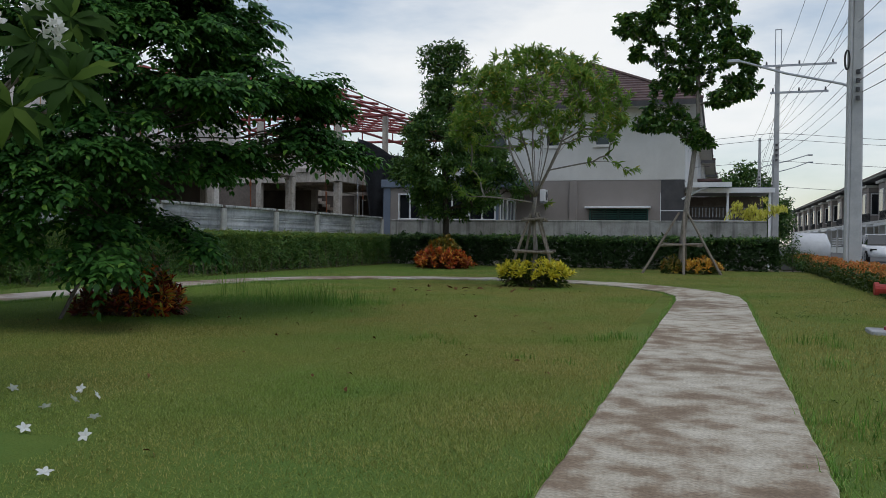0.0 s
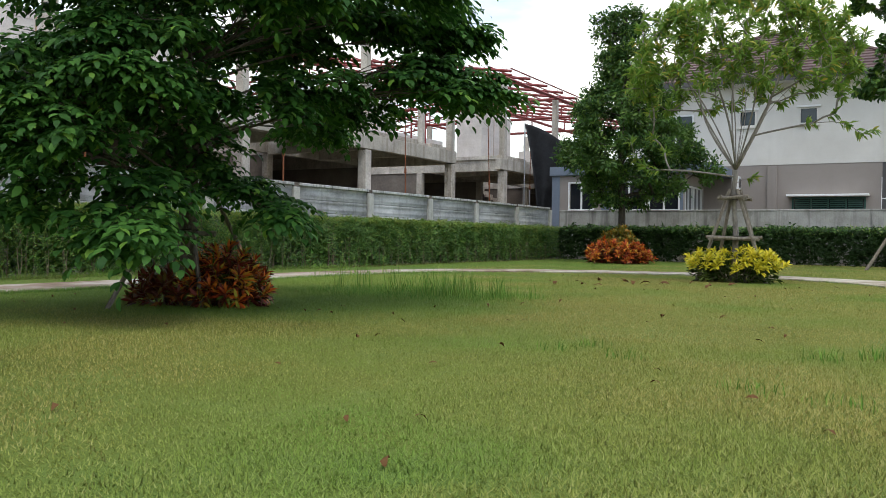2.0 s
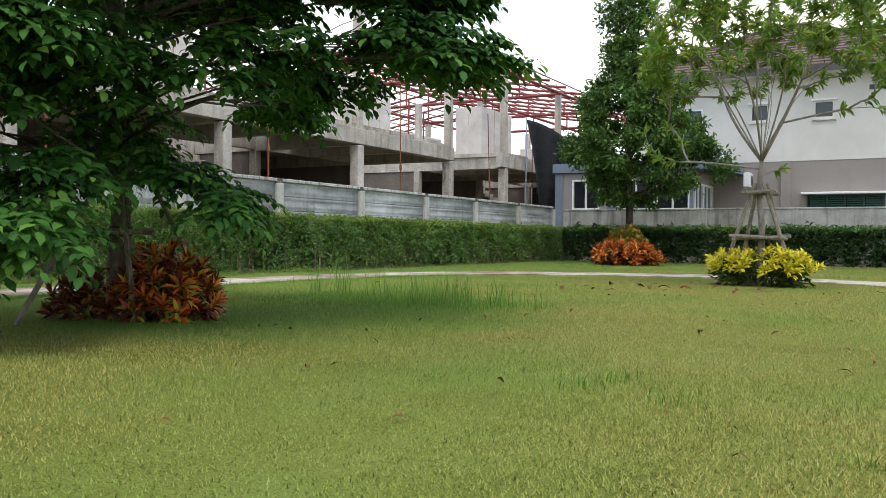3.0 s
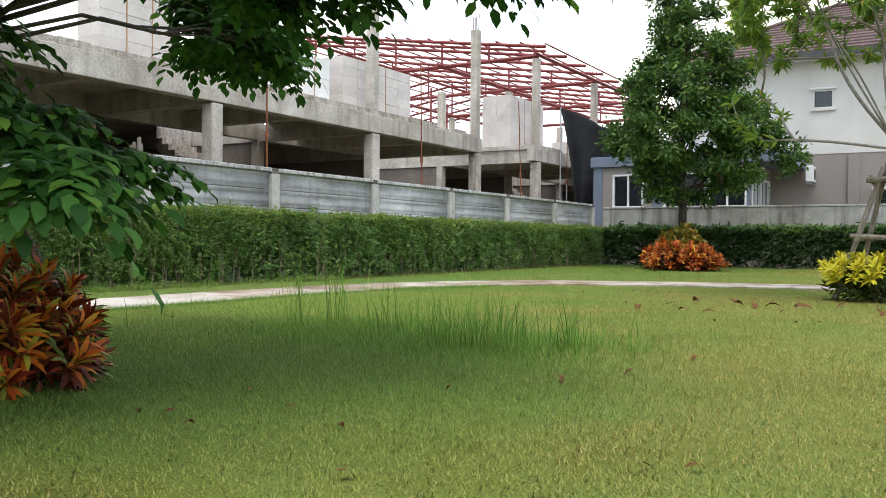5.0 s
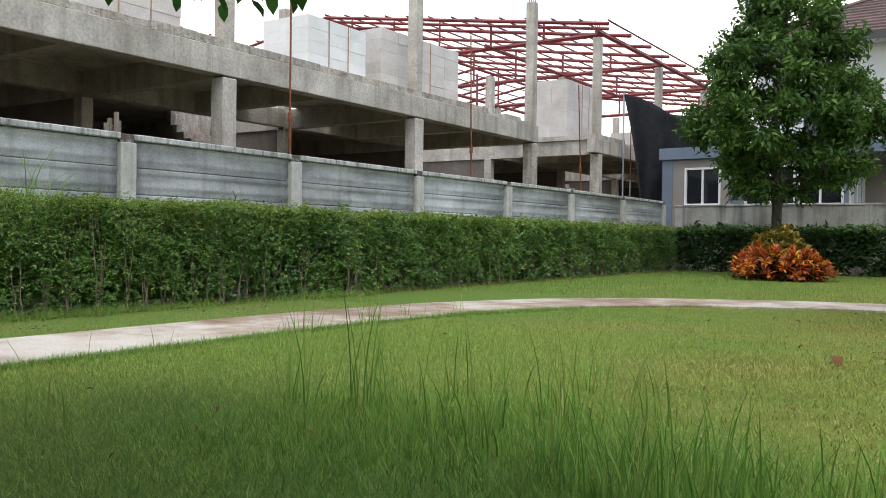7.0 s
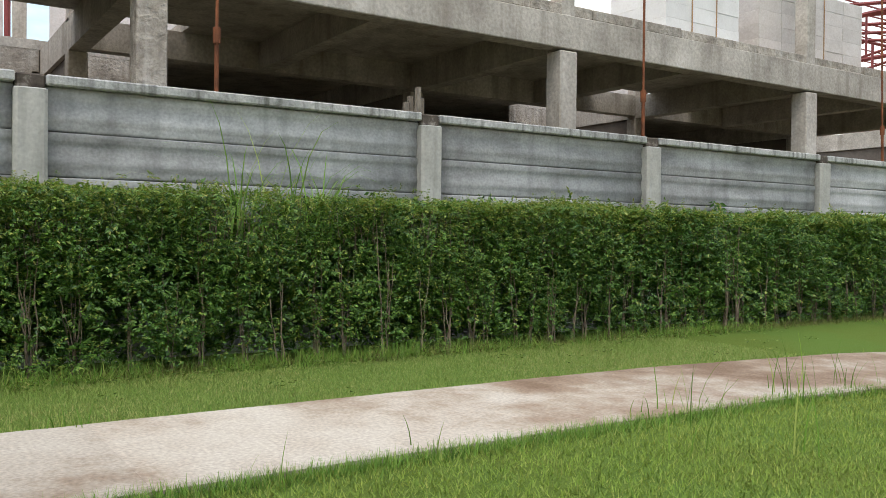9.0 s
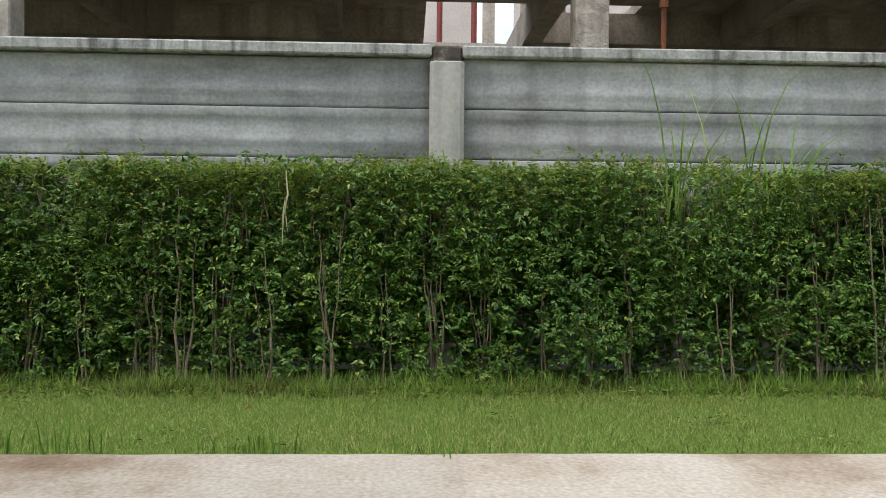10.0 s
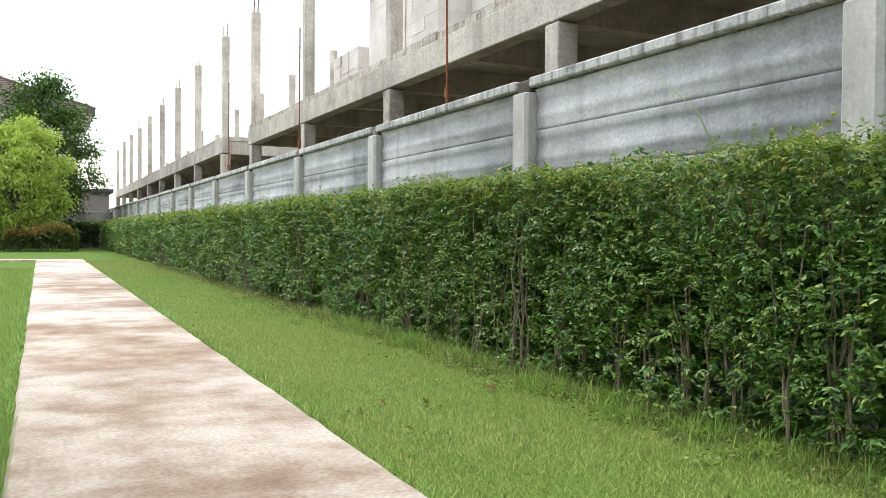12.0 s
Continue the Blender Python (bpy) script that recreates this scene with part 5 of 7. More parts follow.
def hip_roof(parent, x0, x1, y0, y1, ze, zr, over=0.7, course=0.34):
    """A hipped roof of lapped tile courses over a fascia and soffit."""
    X0, X1, Y0, Y1 = x0 - over, x1 + over, y0 - over, y1 + over
    half = min(X1 - X0, Y1 - Y0) / 2
    n = max(4, int(half / course))
    roof = part("roof", boxes((X0 + 0.05, X1 - 0.05, Y0 + 0.05, Y1 - 0.05, ze - 0.02, ze + 0.02)), M["white_render"], parent, "pale soffit under the eaves")
    part("fascia", boxes((X0 - 0.02, X1 + 0.02, Y0 - 0.02, Y0 + 0.03, ze - 0.02, ze + 0.2), (X0 - 0.02, X1 + 0.02, Y1 - 0.03, Y1 + 0.02, ze - 0.02, ze + 0.2),
                         (X0 - 0.02, X0 + 0.03, Y0 + 0.031, Y1 - 0.031, ze - 0.02, ze + 0.2), (X1 - 0.03, X1 + 0.02, Y0 + 0.031, Y1 - 0.031, ze - 0.02, ze + 0.2)), M["dark_tile"], roof)
    for k in range(n):
        t0, t1 = k / n, (k + 1) / n
        z0, z1 = ze + 0.2 + (zr - ze - 0.2) * t0, ze + 0.2 + (zr - ze - 0.2) * t1
        i0, i1 = half * t0, half * t1 + 0.04
        bm = bmesh.new()
        lo = [(X0 + i0, Y0 + i0, z0 + 0.045), (X1 - i0, Y0 + i0, z0 + 0.045), (X1 - i0, Y1 - i0, z0 + 0.045), (X0 + i0, Y1 - i0, z0 + 0.045)]
        i1 = min(i1, half - 0.001)
        hi = [(X0 + i1, Y0 + i1, z1 + 0.01), (X1 - i1, Y0 + i1, z1 + 0.01), (X1 - i1, Y1 - i1, z1 + 0.01), (X0 + i1, Y1 - i1, z1 + 0.01)]
        un = [(x, y, z - 0.06) for x, y, z in lo]
        a, b, c = ([bm.verts.new(p) for p in q] for q in (lo, hi, un))
        for j in range(4):
            j2 = (j + 1) % 4
            bm.faces.new((a[j], a[j2], b[j2], b[j]))
            bm.faces.new((c[j], c[j2], a[j2], a[j]))
        part("tile_course", bm, M["roof_tile"], roof)
    # hip and ridge cappings
    hips = [((X0, Y0), (X0 + half, Y0 + half)), ((X1, Y0), (X1 - half, Y0 + half)), ((X1, Y1), (X1 - half, Y1 - half)), ((X0, Y1), (X0 + half, Y1 - half))]
    for (ax, ay), (bx, by) in hips:
        part("hip_capping", tubes(([(ax, ay, ze + 0.25), (bx, by, zr + 0.06)], 0.08), sides=6), M["roof_tile"], roof)
    if X1 - X0 > Y1 - Y0:
        part("ridge_capping", tubes(([(X0 + half, (Y0 + Y1) / 2, zr + 0.06), (X1 - half, (Y0 + Y1) / 2, zr + 0.06)], 0.09), sides=6), M["roof_tile"], roof)
    return roof


def main_house():
    root = thing("house", label="two-storey house, off-white above and taupe below, with brown tiled roof", category="house")
    x0, x1, y, yb = -12.2, -1.4, 38.5, 48.0
    z_band = 3.77
    lows = [(-5.5, -2.92, 1.7, 2.48)]
    ups = [(-10.75, -9.3, 4.1, 5.92), (-7.53, -6.86, 5.3, 5.95), (-5.3, -4.6, 5.3, 5.95)]
    bm = bmesh.new()
    wall_with_openings(bm, x0, -2.39, -0.3, z_band, y, 0.2, lows)
    part("lower_wall", boxes((x0, x0 + 0.2, y + 0.201, yb, -0.3, z_band)), M["grey_render"], root)
    part("lower_wall", bm, M["grey_render"], root, "taupe rendered lower wall")
    bm = bmesh.new()
    wall_with_openings(bm, x0, x1, z_band, 6.95, y - 0.02, 0.22, ups)
    part("upper_wall", bm, M["white_render"], root, "off-white rendered upper wall")
    part("upper_wall", boxes((x1 - 0.2, x1, y + 0.201, yb, z_band, 6.95)), M["white_render"], root)
    part("upper_wall", boxes((x0, x0 + 0.2, y + 0.201, yb, z_band, 6.95)), M["white_render"], root)
    part("rear_wall", boxes((x0, x1, yb + 0.001, yb + 0.2, -0.3, 6.95)), M["white_render"], root)
    part("back_wall", boxes((x0 + 0.21, x1 - 0.21, y + 2.0, y + 2.1, -0.3, 6.9)), M["dark_tile"], root)
    part("corner_tiles", boxes((-2.388, x1, y - 0.015, y + 0.2, -0.3, 2.4), (-2.388, x1, y - 0.015, y + 0.2, 2.42, z_band - 0.01)), M["dark_tile"], root, "charcoal wall tiles at the corner")
    part("side_wall", boxes((x1 - 0.2, x1, y + 0.201, yb, -0.3, z_band - 0.003)), M["grey_render"], root)
    part("tile_trim", boxes((-2.41, -2.386, y - 0.03, y - 0.003, -0.3, 3.2), (-2.386, x1, y - 0.025, y - 0.016, 2.39, 2.425)), M["white_paint"], root)
    part("pilaster", boxes((-6.4, -6.05, y - 0.12, y - 0.003, -0.3, 3.72), bevel=0.01), M["grey_render"], root)
    part("rainwater_pipe", boxes((-2.36, -2.28, y - 0.05, y - 0.024, 4.0, 6.9)), M["white_render"], root)
    # shuttered window low in the wall with its white canopy
    w = window(root, -5.5, -2.92, 1.7, 2.48, y, 4, frame_mat="green_louvre", sill=False, label="low window with dark teal louvred shutters")
    for k in range(4):
        for j in range(8):
            u0 = -5.44 + 0.62 * k
            part("louvre", boxes((u0 + 0.05, u0 + 0.56, y + 0.0, y + 0.04, 1.78 + 0.08 * j, 1.83 + 0.08 * j)), M["green_louvre"], w)
    part("canopy", boxes((-5.65, -2.8, y - 0.5, y - 0.003, 2.5, 2.58), bevel=0.01), M["white_paint"], root, "thin white canopy over the window")
    window(root, -10.75, -9.3, 4.1, 5.92, y - 0.02, 2, label="large white framed window with dark glass")
    for a, b in ((-7.53, -6.86), (-5.3, -4.6)):
        window(root, a, b, 5.3, 5.95, y - 0.02, 1, frame_mat="white_render", label="small high window under a white lintel")
        part("lintel", boxes((a - 0.08, b + 0.08, y - 0.12, y - 0.023, 5.955, 6.02)), M["white_paint"], root)
    vent = part("wall_vent", boxes((-3.52, -2.55, y - 0.045, y - 0.023, 6.18, 6.46), bevel=0.006), M["white_render"], root, "small louvred vent under the eaves")
    for k in range(3):
        part("vent_gap", boxes((-3.47 + 0.31 * k, -3.21 + 0.31 * k, y - 0.05, y - 0.047, 6.23, 6.41)), M["dark_tile"], vent)
    hip_roof(root, x0, x1, y, yb, 6.95, 9.9)
    # carport on the street side
    car = part("carport", boxes((-1.38, 2.2, 38.9, 44.5, 3.33, 3.43)), M["galvanised"], root, "flat metal carport roof on thin posts")
    part("fascia", boxes((-1.38, 0.55, 38.2, 38.28, 3.42, 3.62), (-1.38, 2.3, 38.82, 38.895, 3.2, 3.4)), M["white_paint"], car)
    part("awning", boxes((-1.38, 0.5, 38.29, 38.88, 3.46, 3.54)), M["white_paint"], car)
    for x in (2.1, 0.4):
        part("post", boxes((x - 0.05, x + 0.05, 38.92, 39.02, -0.1, 3.32)), M["white_paint"], car)
    part("brace", tubes(([(-1.5, 38.47, 2.9), (-0.5, 38.3, 3.42)], 0.05), sides=6), M["white_paint"], car)
    part("carport_rear", boxes((-1.35, 2.1, 44.4, 44.5, -0.3, 3.3)), M["dark_block"], car)
    rail = part("gate_rail", boxes((-1.3, 1.9, 39.6, 39.64, 2.1, 2.16), (-1.3, 1.9, 39.6, 39.64, 2.58, 2.62)), M["dark_tile"], root, "dark metal railing under the carport")
    for k in range(22):
        part("baluster", boxes((-1.25 + 0.145 * k, -1.21 + 0.145 * k, 39.61, 39.63, 2.161, 2.579)), M["galvanised"], rail)
    part("gate_panel", boxes((-1.3, 1.9, 39.7, 39.75, -0.2, 2.05)), M["white_paint"], root)


main_house()


def annex():
    root = thing("annex", label="flat-roofed single-storey annex with slate-blue trim and white windows", category="annex")
    x0, x1, y, yb = -14.04, -8.85, 35.05, 38.49
    wins = [(-13.37, -12.29, 1.88, 3.02), (-11.6, -10.2, 1.86, 3.0), (-10.16, -8.95, 1.86, 3.0)]
    bm = bmesh.new()
    wall_with_openings(bm, x0, x1, -0.3, 3.27, y, 0.15, wins)
    part("front_wall", bm, M["grey_render"], root)
    bm = bmesh.new()
    wall_with_openings(bm, y + 0.151, yb, -0.3, 3.27, x1, 0.15, [(35.35, 36.6, 1.86, 2.85), (36.7, 38.1, 1.86, 2.85)], axis="x")
    part("side_wall", bm, M["grey_render"], root)
    part("left_wall", boxes((x0, x0 + 0.15, y + 0.151, yb, -0.3, 3.27)), M["grey_render"], root)
    part("inner_wall", boxes((x0 + 0.16, x1 - 0.16, y + 1.6, y + 1.7, -0.3, 3.26)), M["dark_tile"], root)
    part("roof_slab", boxes((x0 - 0.1, x1 + 1.1, y - 0.12, yb, 3.28, 3.63), bevel=0.01), M["blue_trim"], root, "slate-blue flat roof edge")
    part("corner_trim", boxes((x0 - 0.02, x0 + 0.3, y - 0.03, y - 0.003, -0.3, 3.27)), M["blue_trim"], root)
    part("corner_trim", boxes((-12.0, -11.68, y - 0.03, y - 0.003, -0.3, 3.27)), M["blue_trim"], root)
    part("corner_trim", boxes((x1 - 0.1, x1 + 0.02, y - 0.03, y - 0.003, -0.3, 3.27)), M["blue_trim"], root)
    window(root, *wins[0], y, 2)
    window(root, *wins[1], y, 2)
    window(root, *wins[2], y, 2)
    for a, b in ((35.35, 36.6), (36.7, 38.1)):
        window(root, a, b, 1.86, 2.85, x1, 2, axis="x", proud=0.03, sill=False)
    part("low_sill", boxes((-11.65, -8.9, y - 0.05, y - 0.031, 1.74, 1.82)), M["white_paint"], root)


annex()


def air_conditioner():
    root = thing("air_conditioner", (-7.5, 38.07, 2.75), "white air conditioner outdoor unit fixed to the house wall", "air conditioner")
    part("body", boxes((-0.11, 0.11, -0.4, 0.4, 0.04, 0.58), bevel=0.02), M["white_paint"], root)
    part("grille", tubes(([(0.112, 0.08, 0.3), (0.122, 0.08, 0.3)], 0.2), sides=16), M["dark_tile"], root)
    part("foot", boxes((-0.1, 0.1, -0.35, -0.3, -0.03, 0.038), (-0.1, 0.1, 0.3, 0.35, -0.03, 0.038)), M["galvanised"], root)


air_conditioner()


def plain_house(name, x0, x1, y0, y1, eave, ridge, wall, label, openings=(), group=""):
    root = thing(name, label=label, category="house", group=group)
    bm = bmesh.new()
    wall_with_openings(bm, x0, x1, -0.3, eave, y0, 0.2, [])
    part("wall", bm, M[wall], root)
    for d in ((x0, x0 + 0.2, y0 + 0.201, y1, -0.3, eave), (x1 - 0.2, x1, y0 + 0.201, y1, -0.3, eave), (x0, x1, y1 + 0.001, y1 + 0.2, -0.3, eave)):
        part("wall", boxes(d), M[wall], root)
    hip_roof(root, x0, x1, y0, y1, eave, ridge, over=0.8)
    return root


for k in range(4):
    h_ = plain_house("house", -12.2, -1.2 + 0.15 * k, 53.0 + 13.5 * k, 62.5 + 13.5 * k, 6.9, 9.6, "white_render", "two-storey off-white house further along the street", group="houses along the street")
    part("lower_roof", boxes((-1.2 + 0.15 * k, 0.2, 53.2 + 13.5 * k, 57 + 13.5 * k, 4.7, 4.85), bevel=0.03), M["roof_tile"], h_)


def row_house(y):
    """A two-storey terrace house across the street: projecting bay, balcony, tiled roof, carport and gate."""
    root = thing("row_house", (0, y, 0), "two-storey terrace house in peach and grey render with a tiled roof", "house", "terrace houses across the road")
    w = 9.9
    part("wall", boxes((16.3, 25, 0.05, w, -0.3, 7.3)), M["peach_render"], root)
    bay = part("bay", boxes((14.9, 16.297, 0.6, 4.2, 3.4, 7.0)), M["grey_render"], root)
    part("cornice", boxes((14.65, 16.296, 0.35, 4.45, 7.0, 7.25), bevel=0.03), M["white_render"], bay)
    part("corner_trim", boxes((14.84, 15.0, 0.54, 0.7, 3.4, 6.997)), M["peach_render"], bay)
    part("porch_slab", boxes((14.2, 16.295, 0.1, w - 0.1, 3.05, 3.3)), M["white_render"], root)
    part("porch_wall", boxes((14.3, 16.29, 0.1, 0.3, -0.3, 3.045)), M["white_render"], root)
    part("roof", boxes((14.3, 25.5, 0.0, w, 7.5, 7.7)), M["dark_tile"], root)
    bm = bmesh.new()
    for k in range(12):
        x = 14.25 + 0.42 * k
        box(bm, x, x + 0.46, 0.0, w, 7.71 + 0.17 * k, 7.79 + 0.17 * k)
    part("roof_tiles", bm, M["roof_tile"], root)
    rail = part("balcony_rail", boxes((14.22, 14.26, 4.5, w - 0.3, 4.1, 4.16), (14.22, 14.26, 4.5, w - 0.3, 3.4, 3.45)), M["cable"], root, "black metal balcony railing")
    part("bars", boxes(*[(14.23, 14.25, 4.5 + 0.16 * k, 4.53 + 0.16 * k, 3.302, 4.098) for k in range(32)]), M["cable"], rail)

    def opening(name, frame_box, pane_box):
        win = thing(name, (0, 0, 0))
        win.parent = root
        part("frame", boxes(frame_box), M["white_paint"], win)
        part("pane", boxes(pane_box), M["glass"], win)

    opening("window", (14.85, 14.897, 1.4, 3.4, 4.1, 6.4), (14.82, 14.847, 1.5, 3.3, 4.2, 6.3))
    opening("window", (15.2, 16.1, 0.55, 0.597, 4.1, 6.4), (15.28, 16.02, 0.52, 0.547, 4.2, 6.3))
    opening("balcony_door", (16.24, 16.296, 5.4, 8.0, 3.4, 5.9), (16.215, 16.237, 5.5, 7.9, 3.5, 5.8))
    opening("front_door", (16.24, 16.296, 1.2, 5.0, -0.2, 2.5), (16.215, 16.237, 1.3, 4.9, -0.1, 2.4))
    part("canopy", boxes((13.3, 14.19, 0.4, 6.2, 2.85, 2.92), (13.3, 14.19, 0.35, 0.398, 2.7, 2.92), (13.22, 13.298, 0.35, 6.2, 2.7, 2.92)), M["white_paint"], root, "white metal carport canopy")
    for yy in (0.4, 6.1):
        part("post", boxes((13.23, 13.33, yy, yy + 0.1, -0.3, 2.698)), M["white_paint"], root)
    return root


first_row = row_house(58.0)
for k in range(1, 14):
    copy_thing(first_row, Matrix.Translation((0, 58.0 + 10.0 * k, 0)))


def street_fence():
    root = thing("street_fence", label="white front fence and gates of the terrace houses", category="fence")
    part("wall", boxes((13.0, 13.12, 50, 180, 0.0, 0.75)), M["white_paint"], root)
    y = 50
    while y < 110:
        part("pier", boxes((12.9, 13.2, y, y + 0.3, -0.1, 1.9), bevel=0.02), M["white_render"], root)
        for j in range(5):
            part("rail", boxes((13.03, 13.07, y + 0.302, y + 5.3, 0.85 + 0.2 * j, 0.93 + 0.2 * j)), M["white_paint"], root)
        y += 5.6


street_fence()


def near_end_house():
    root = plain_house("house", -12.0, -2.0, -47.0, -37.5, 7.0, 9.6, "white_render", "off-white house with a brown hipped roof behind the hedge")
    small = thing("shed", label="small grey flat-roofed outbuilding with a window", category="outbuilding")
    bm = bmesh.new()
    box(bm, -13.4, -10.2, -38.4, -35.2, -0.3, 2.75)
    part("wall", bm, M["grey_render"], small)
    part("roof", boxes((-13.6, -10.0, -38.5, -35.0, 2.755, 2.95), bevel=0.01), M["dark_tile"], small)
    win = thing("window")
    win.parent = small
    part("frame", boxes((-11.95, -11.3, -35.197, -35.15, 1.6, 2.6)), M["white_paint"], win)
    part("pane", boxes((-11.9, -11.35, -35.147, -35.13, 1.65, 2.55)), M["glass"], win)


near_end_house()


# ---- trees and shrubs ----
def crown_leaves(sites, out_dirs, per, length, width, fine, hang=0.0, jitter=0.08, spread=0.9, facing=0.8):
    """Leaf bases, directions and normals round twig ends."""
    n = len(sites) * per
    P = np.repeat(sites, per, 0) + rng.normal(0, jitter, (n, 3))
    D = unit(np.repeat(out_dirs, per, 0) * 0.8 + rng.normal(size=(n, 3)) * spread + np.array([0, 0, -hang]))
    N = unit(np.array([0, 0, 1.0]) * facing + rng.normal(size=(n, 3)) * 0.45)
    L = length * rng.uniform(0.65, 1.25, n)
    return P, D, N, L, L * width


def pinnate(sites, dirs, length, pairs, leaflet, width, droop):
    """Feathered leaves: leaflets in pairs along drooping stalks. Returns the leaflets and the stalks' points."""
    n = len(sites)
    H = unit(dirs * np.array([1, 1, 0.25]))
    S = unit(np.cross(H, np.array([0, 0, 1.0])))
    Lr = length * rng.uniform(0.7, 1.2, n)
    P, D, N, L = [], [], [], []
    for k in range(pairs * 2 + 1):
        t = 0.25 + 0.75 * (k // 2) / pairs if k < pairs * 2 else 1.0
        at = sites + H * (Lr * t)[:, None] + np.array([0, 0, -1.0]) * (Lr * droop * t * t)[:, None]
        if k < pairs * 2:
            d = unit(S * (1 if k % 2 else -1) + H * 0.55 + rng.normal(size=(n, 3)) * 0.12 + np.array([0, 0, -0.3 - droop * 0.3]))
        else:
            d = unit(H + np.array([0, 0, -0.5 - droop]))
        P.append(at)
        D.append(d)
        N.append(unit(np.array([0, 0, 1.0]) + H * 0.3 + rng.normal(size=(n, 3)) * 0.2))
        L.append(leaflet * rng.uniform(0.75, 1.2, n))
    L = np.concatenate(L)
    return np.concatenate(P), np.concatenate(D), np.concatenate(N), L, L * width


def tree(name, base, height, trunk_r, label, bark, leafing, leaf_mat, clumps, twigs, lean=(0, 0), stems=1, fork=0.35, sag=0.0, fine=False, category="tree", thick=1.0):
    """trunk up to height; each clump = (centre, radii) carries a limb and twigs; leafing(sites, outward) gives the leaves."""
    root = thing(name, (base[0], base[1], 0), label, category, "trees in the park" if category == "tree" else "")
    top = Vector((lean[0], lean[1], height))
    trunk_pts = wavy((0, 0, -0.05), top, 8, 0.012)
    bm = bmesh.new()
    tube(bm, trunk_pts, [trunk_r * (1.25 if i == 0 else 1 - 0.75 * i / 8) for i in range(9)], 9)
    trunk = part("trunk", bm, bark, root, smooth=True)
    sites, outs = [], []
    small = bmesh.new()
    leaders = []
    for k in range(stems if stems > 1 else 0):
        a = 6.283 * (k + random.uniform(-0.2, 0.2)) / stems
        far = max(c[2] for c, _ in clumps)
        q = 0.0 if k == 0 else 0.3 * far
        end = top + Vector((q * math.cos(a) * random.uniform(0.5, 1.0), q * math.sin(a) * random.uniform(0.5, 1.0), (far - height) * random.uniform(0.5, 0.72)))
        line = wavy(trunk_pts[7] if k % 2 else trunk_pts[8], end, 6, 0.035)
        leaders.append(line)
        bm = bmesh.new()
        tube(bm, line, [trunk_r * (0.5 - 0.065 * i) for i in range(7)], 7)
        part("stem", bm, bark, root, smooth=True)
    for c, r in clumps:
        c = Vector(c)
        want = max(height * fork * 0.6, min(height * 0.97, c.z - (0.35 + 0.35 * Vector((c.x, c.y)).length) * (1 - sag)))
        t = want / height
        i = min(7, int(t * 8))
        a = trunk_pts[i].lerp(trunk_pts[i + 1], t * 8 - i)
        if leaders:
            a = min((p for line in leaders for p in line[2:]), key=lambda p: (p - c).length + 2.0 * max(0.0, p.z + 0.25 - c.z))
        n_l = (c - a).length
        limbs = bmesh.new()
        limb = wavy(a, c, 5, 0.05, sag=-0.07 * n_l if sag > 0 else 0.03 * n_l)
        r0 = thick * max(0.012, min(trunk_r * 0.5, 0.017 * n_l + 0.008))
        tube(limbs, limb, [r0 * (1 - 0.13 * k) for k in range(6)], 6)
        part("limb", limbs, bark, root, smooth=True)
        for k in range(max(5, int(twigs * min(1.0, (r[0] / 0.52) ** 1.4)))):
            d = sphere_dirs(1, 0.1)[0]
            p = c + Vector((d[0] * r[0], d[1] * r[1], d[2] * r[2])) * (random.random() ** 0.4)
            st = limb[random.choice((3, 4, 5))]
            tw = wavy(st, p, 3, 0.06)
            tube(small, tw, [r0 * 0.4, r0 * 0.32, r0 * 0.22, 0.003], 4, caps=False)
            sites.append(p)
            o = (p - Vector((0, 0, c.z * 0.9 + 0.2)))
            outs.append(o.normalized())
            if random.random() < 0.5:
                sites.append(tw[2])
                outs.append(o.normalized())
    tagged(part("twig", small, bark, root), kind="stuff")
    P, D, N, L, W = leafing(np.array([tuple(s) for s in sites]), np.array([tuple(o) for o in outs]))
    tagged(link_mesh("crown", leaves("crown", P, D, N, L, W, fine=fine), leaf_mat, root), kind="stuff")
    return root


def ring_clumps(spec, seed):
    """Clumps from rows of (z, reach, how many, radius, flatness), spaced round the trunk."""
    r_ = random.Random(seed)
    out_c = []
    for z, reach, count, rad, flat in spec:
        a0 = r_.uniform(0, 6.28)
        for k in range(count):
            a = a0 + 6.283 * (k + r_.uniform(-0.25, 0.25)) / count
            q = reach * r_.uniform(0.75, 1.08)
            out_c.append(((q * math.cos(a), q * math.sin(a), z + r_.uniform(-0.2, 0.2)), (rad * r_.uniform(0.8, 1.2), rad * r_.uniform(0.8, 1.2), rad * flat)))
    return out_c


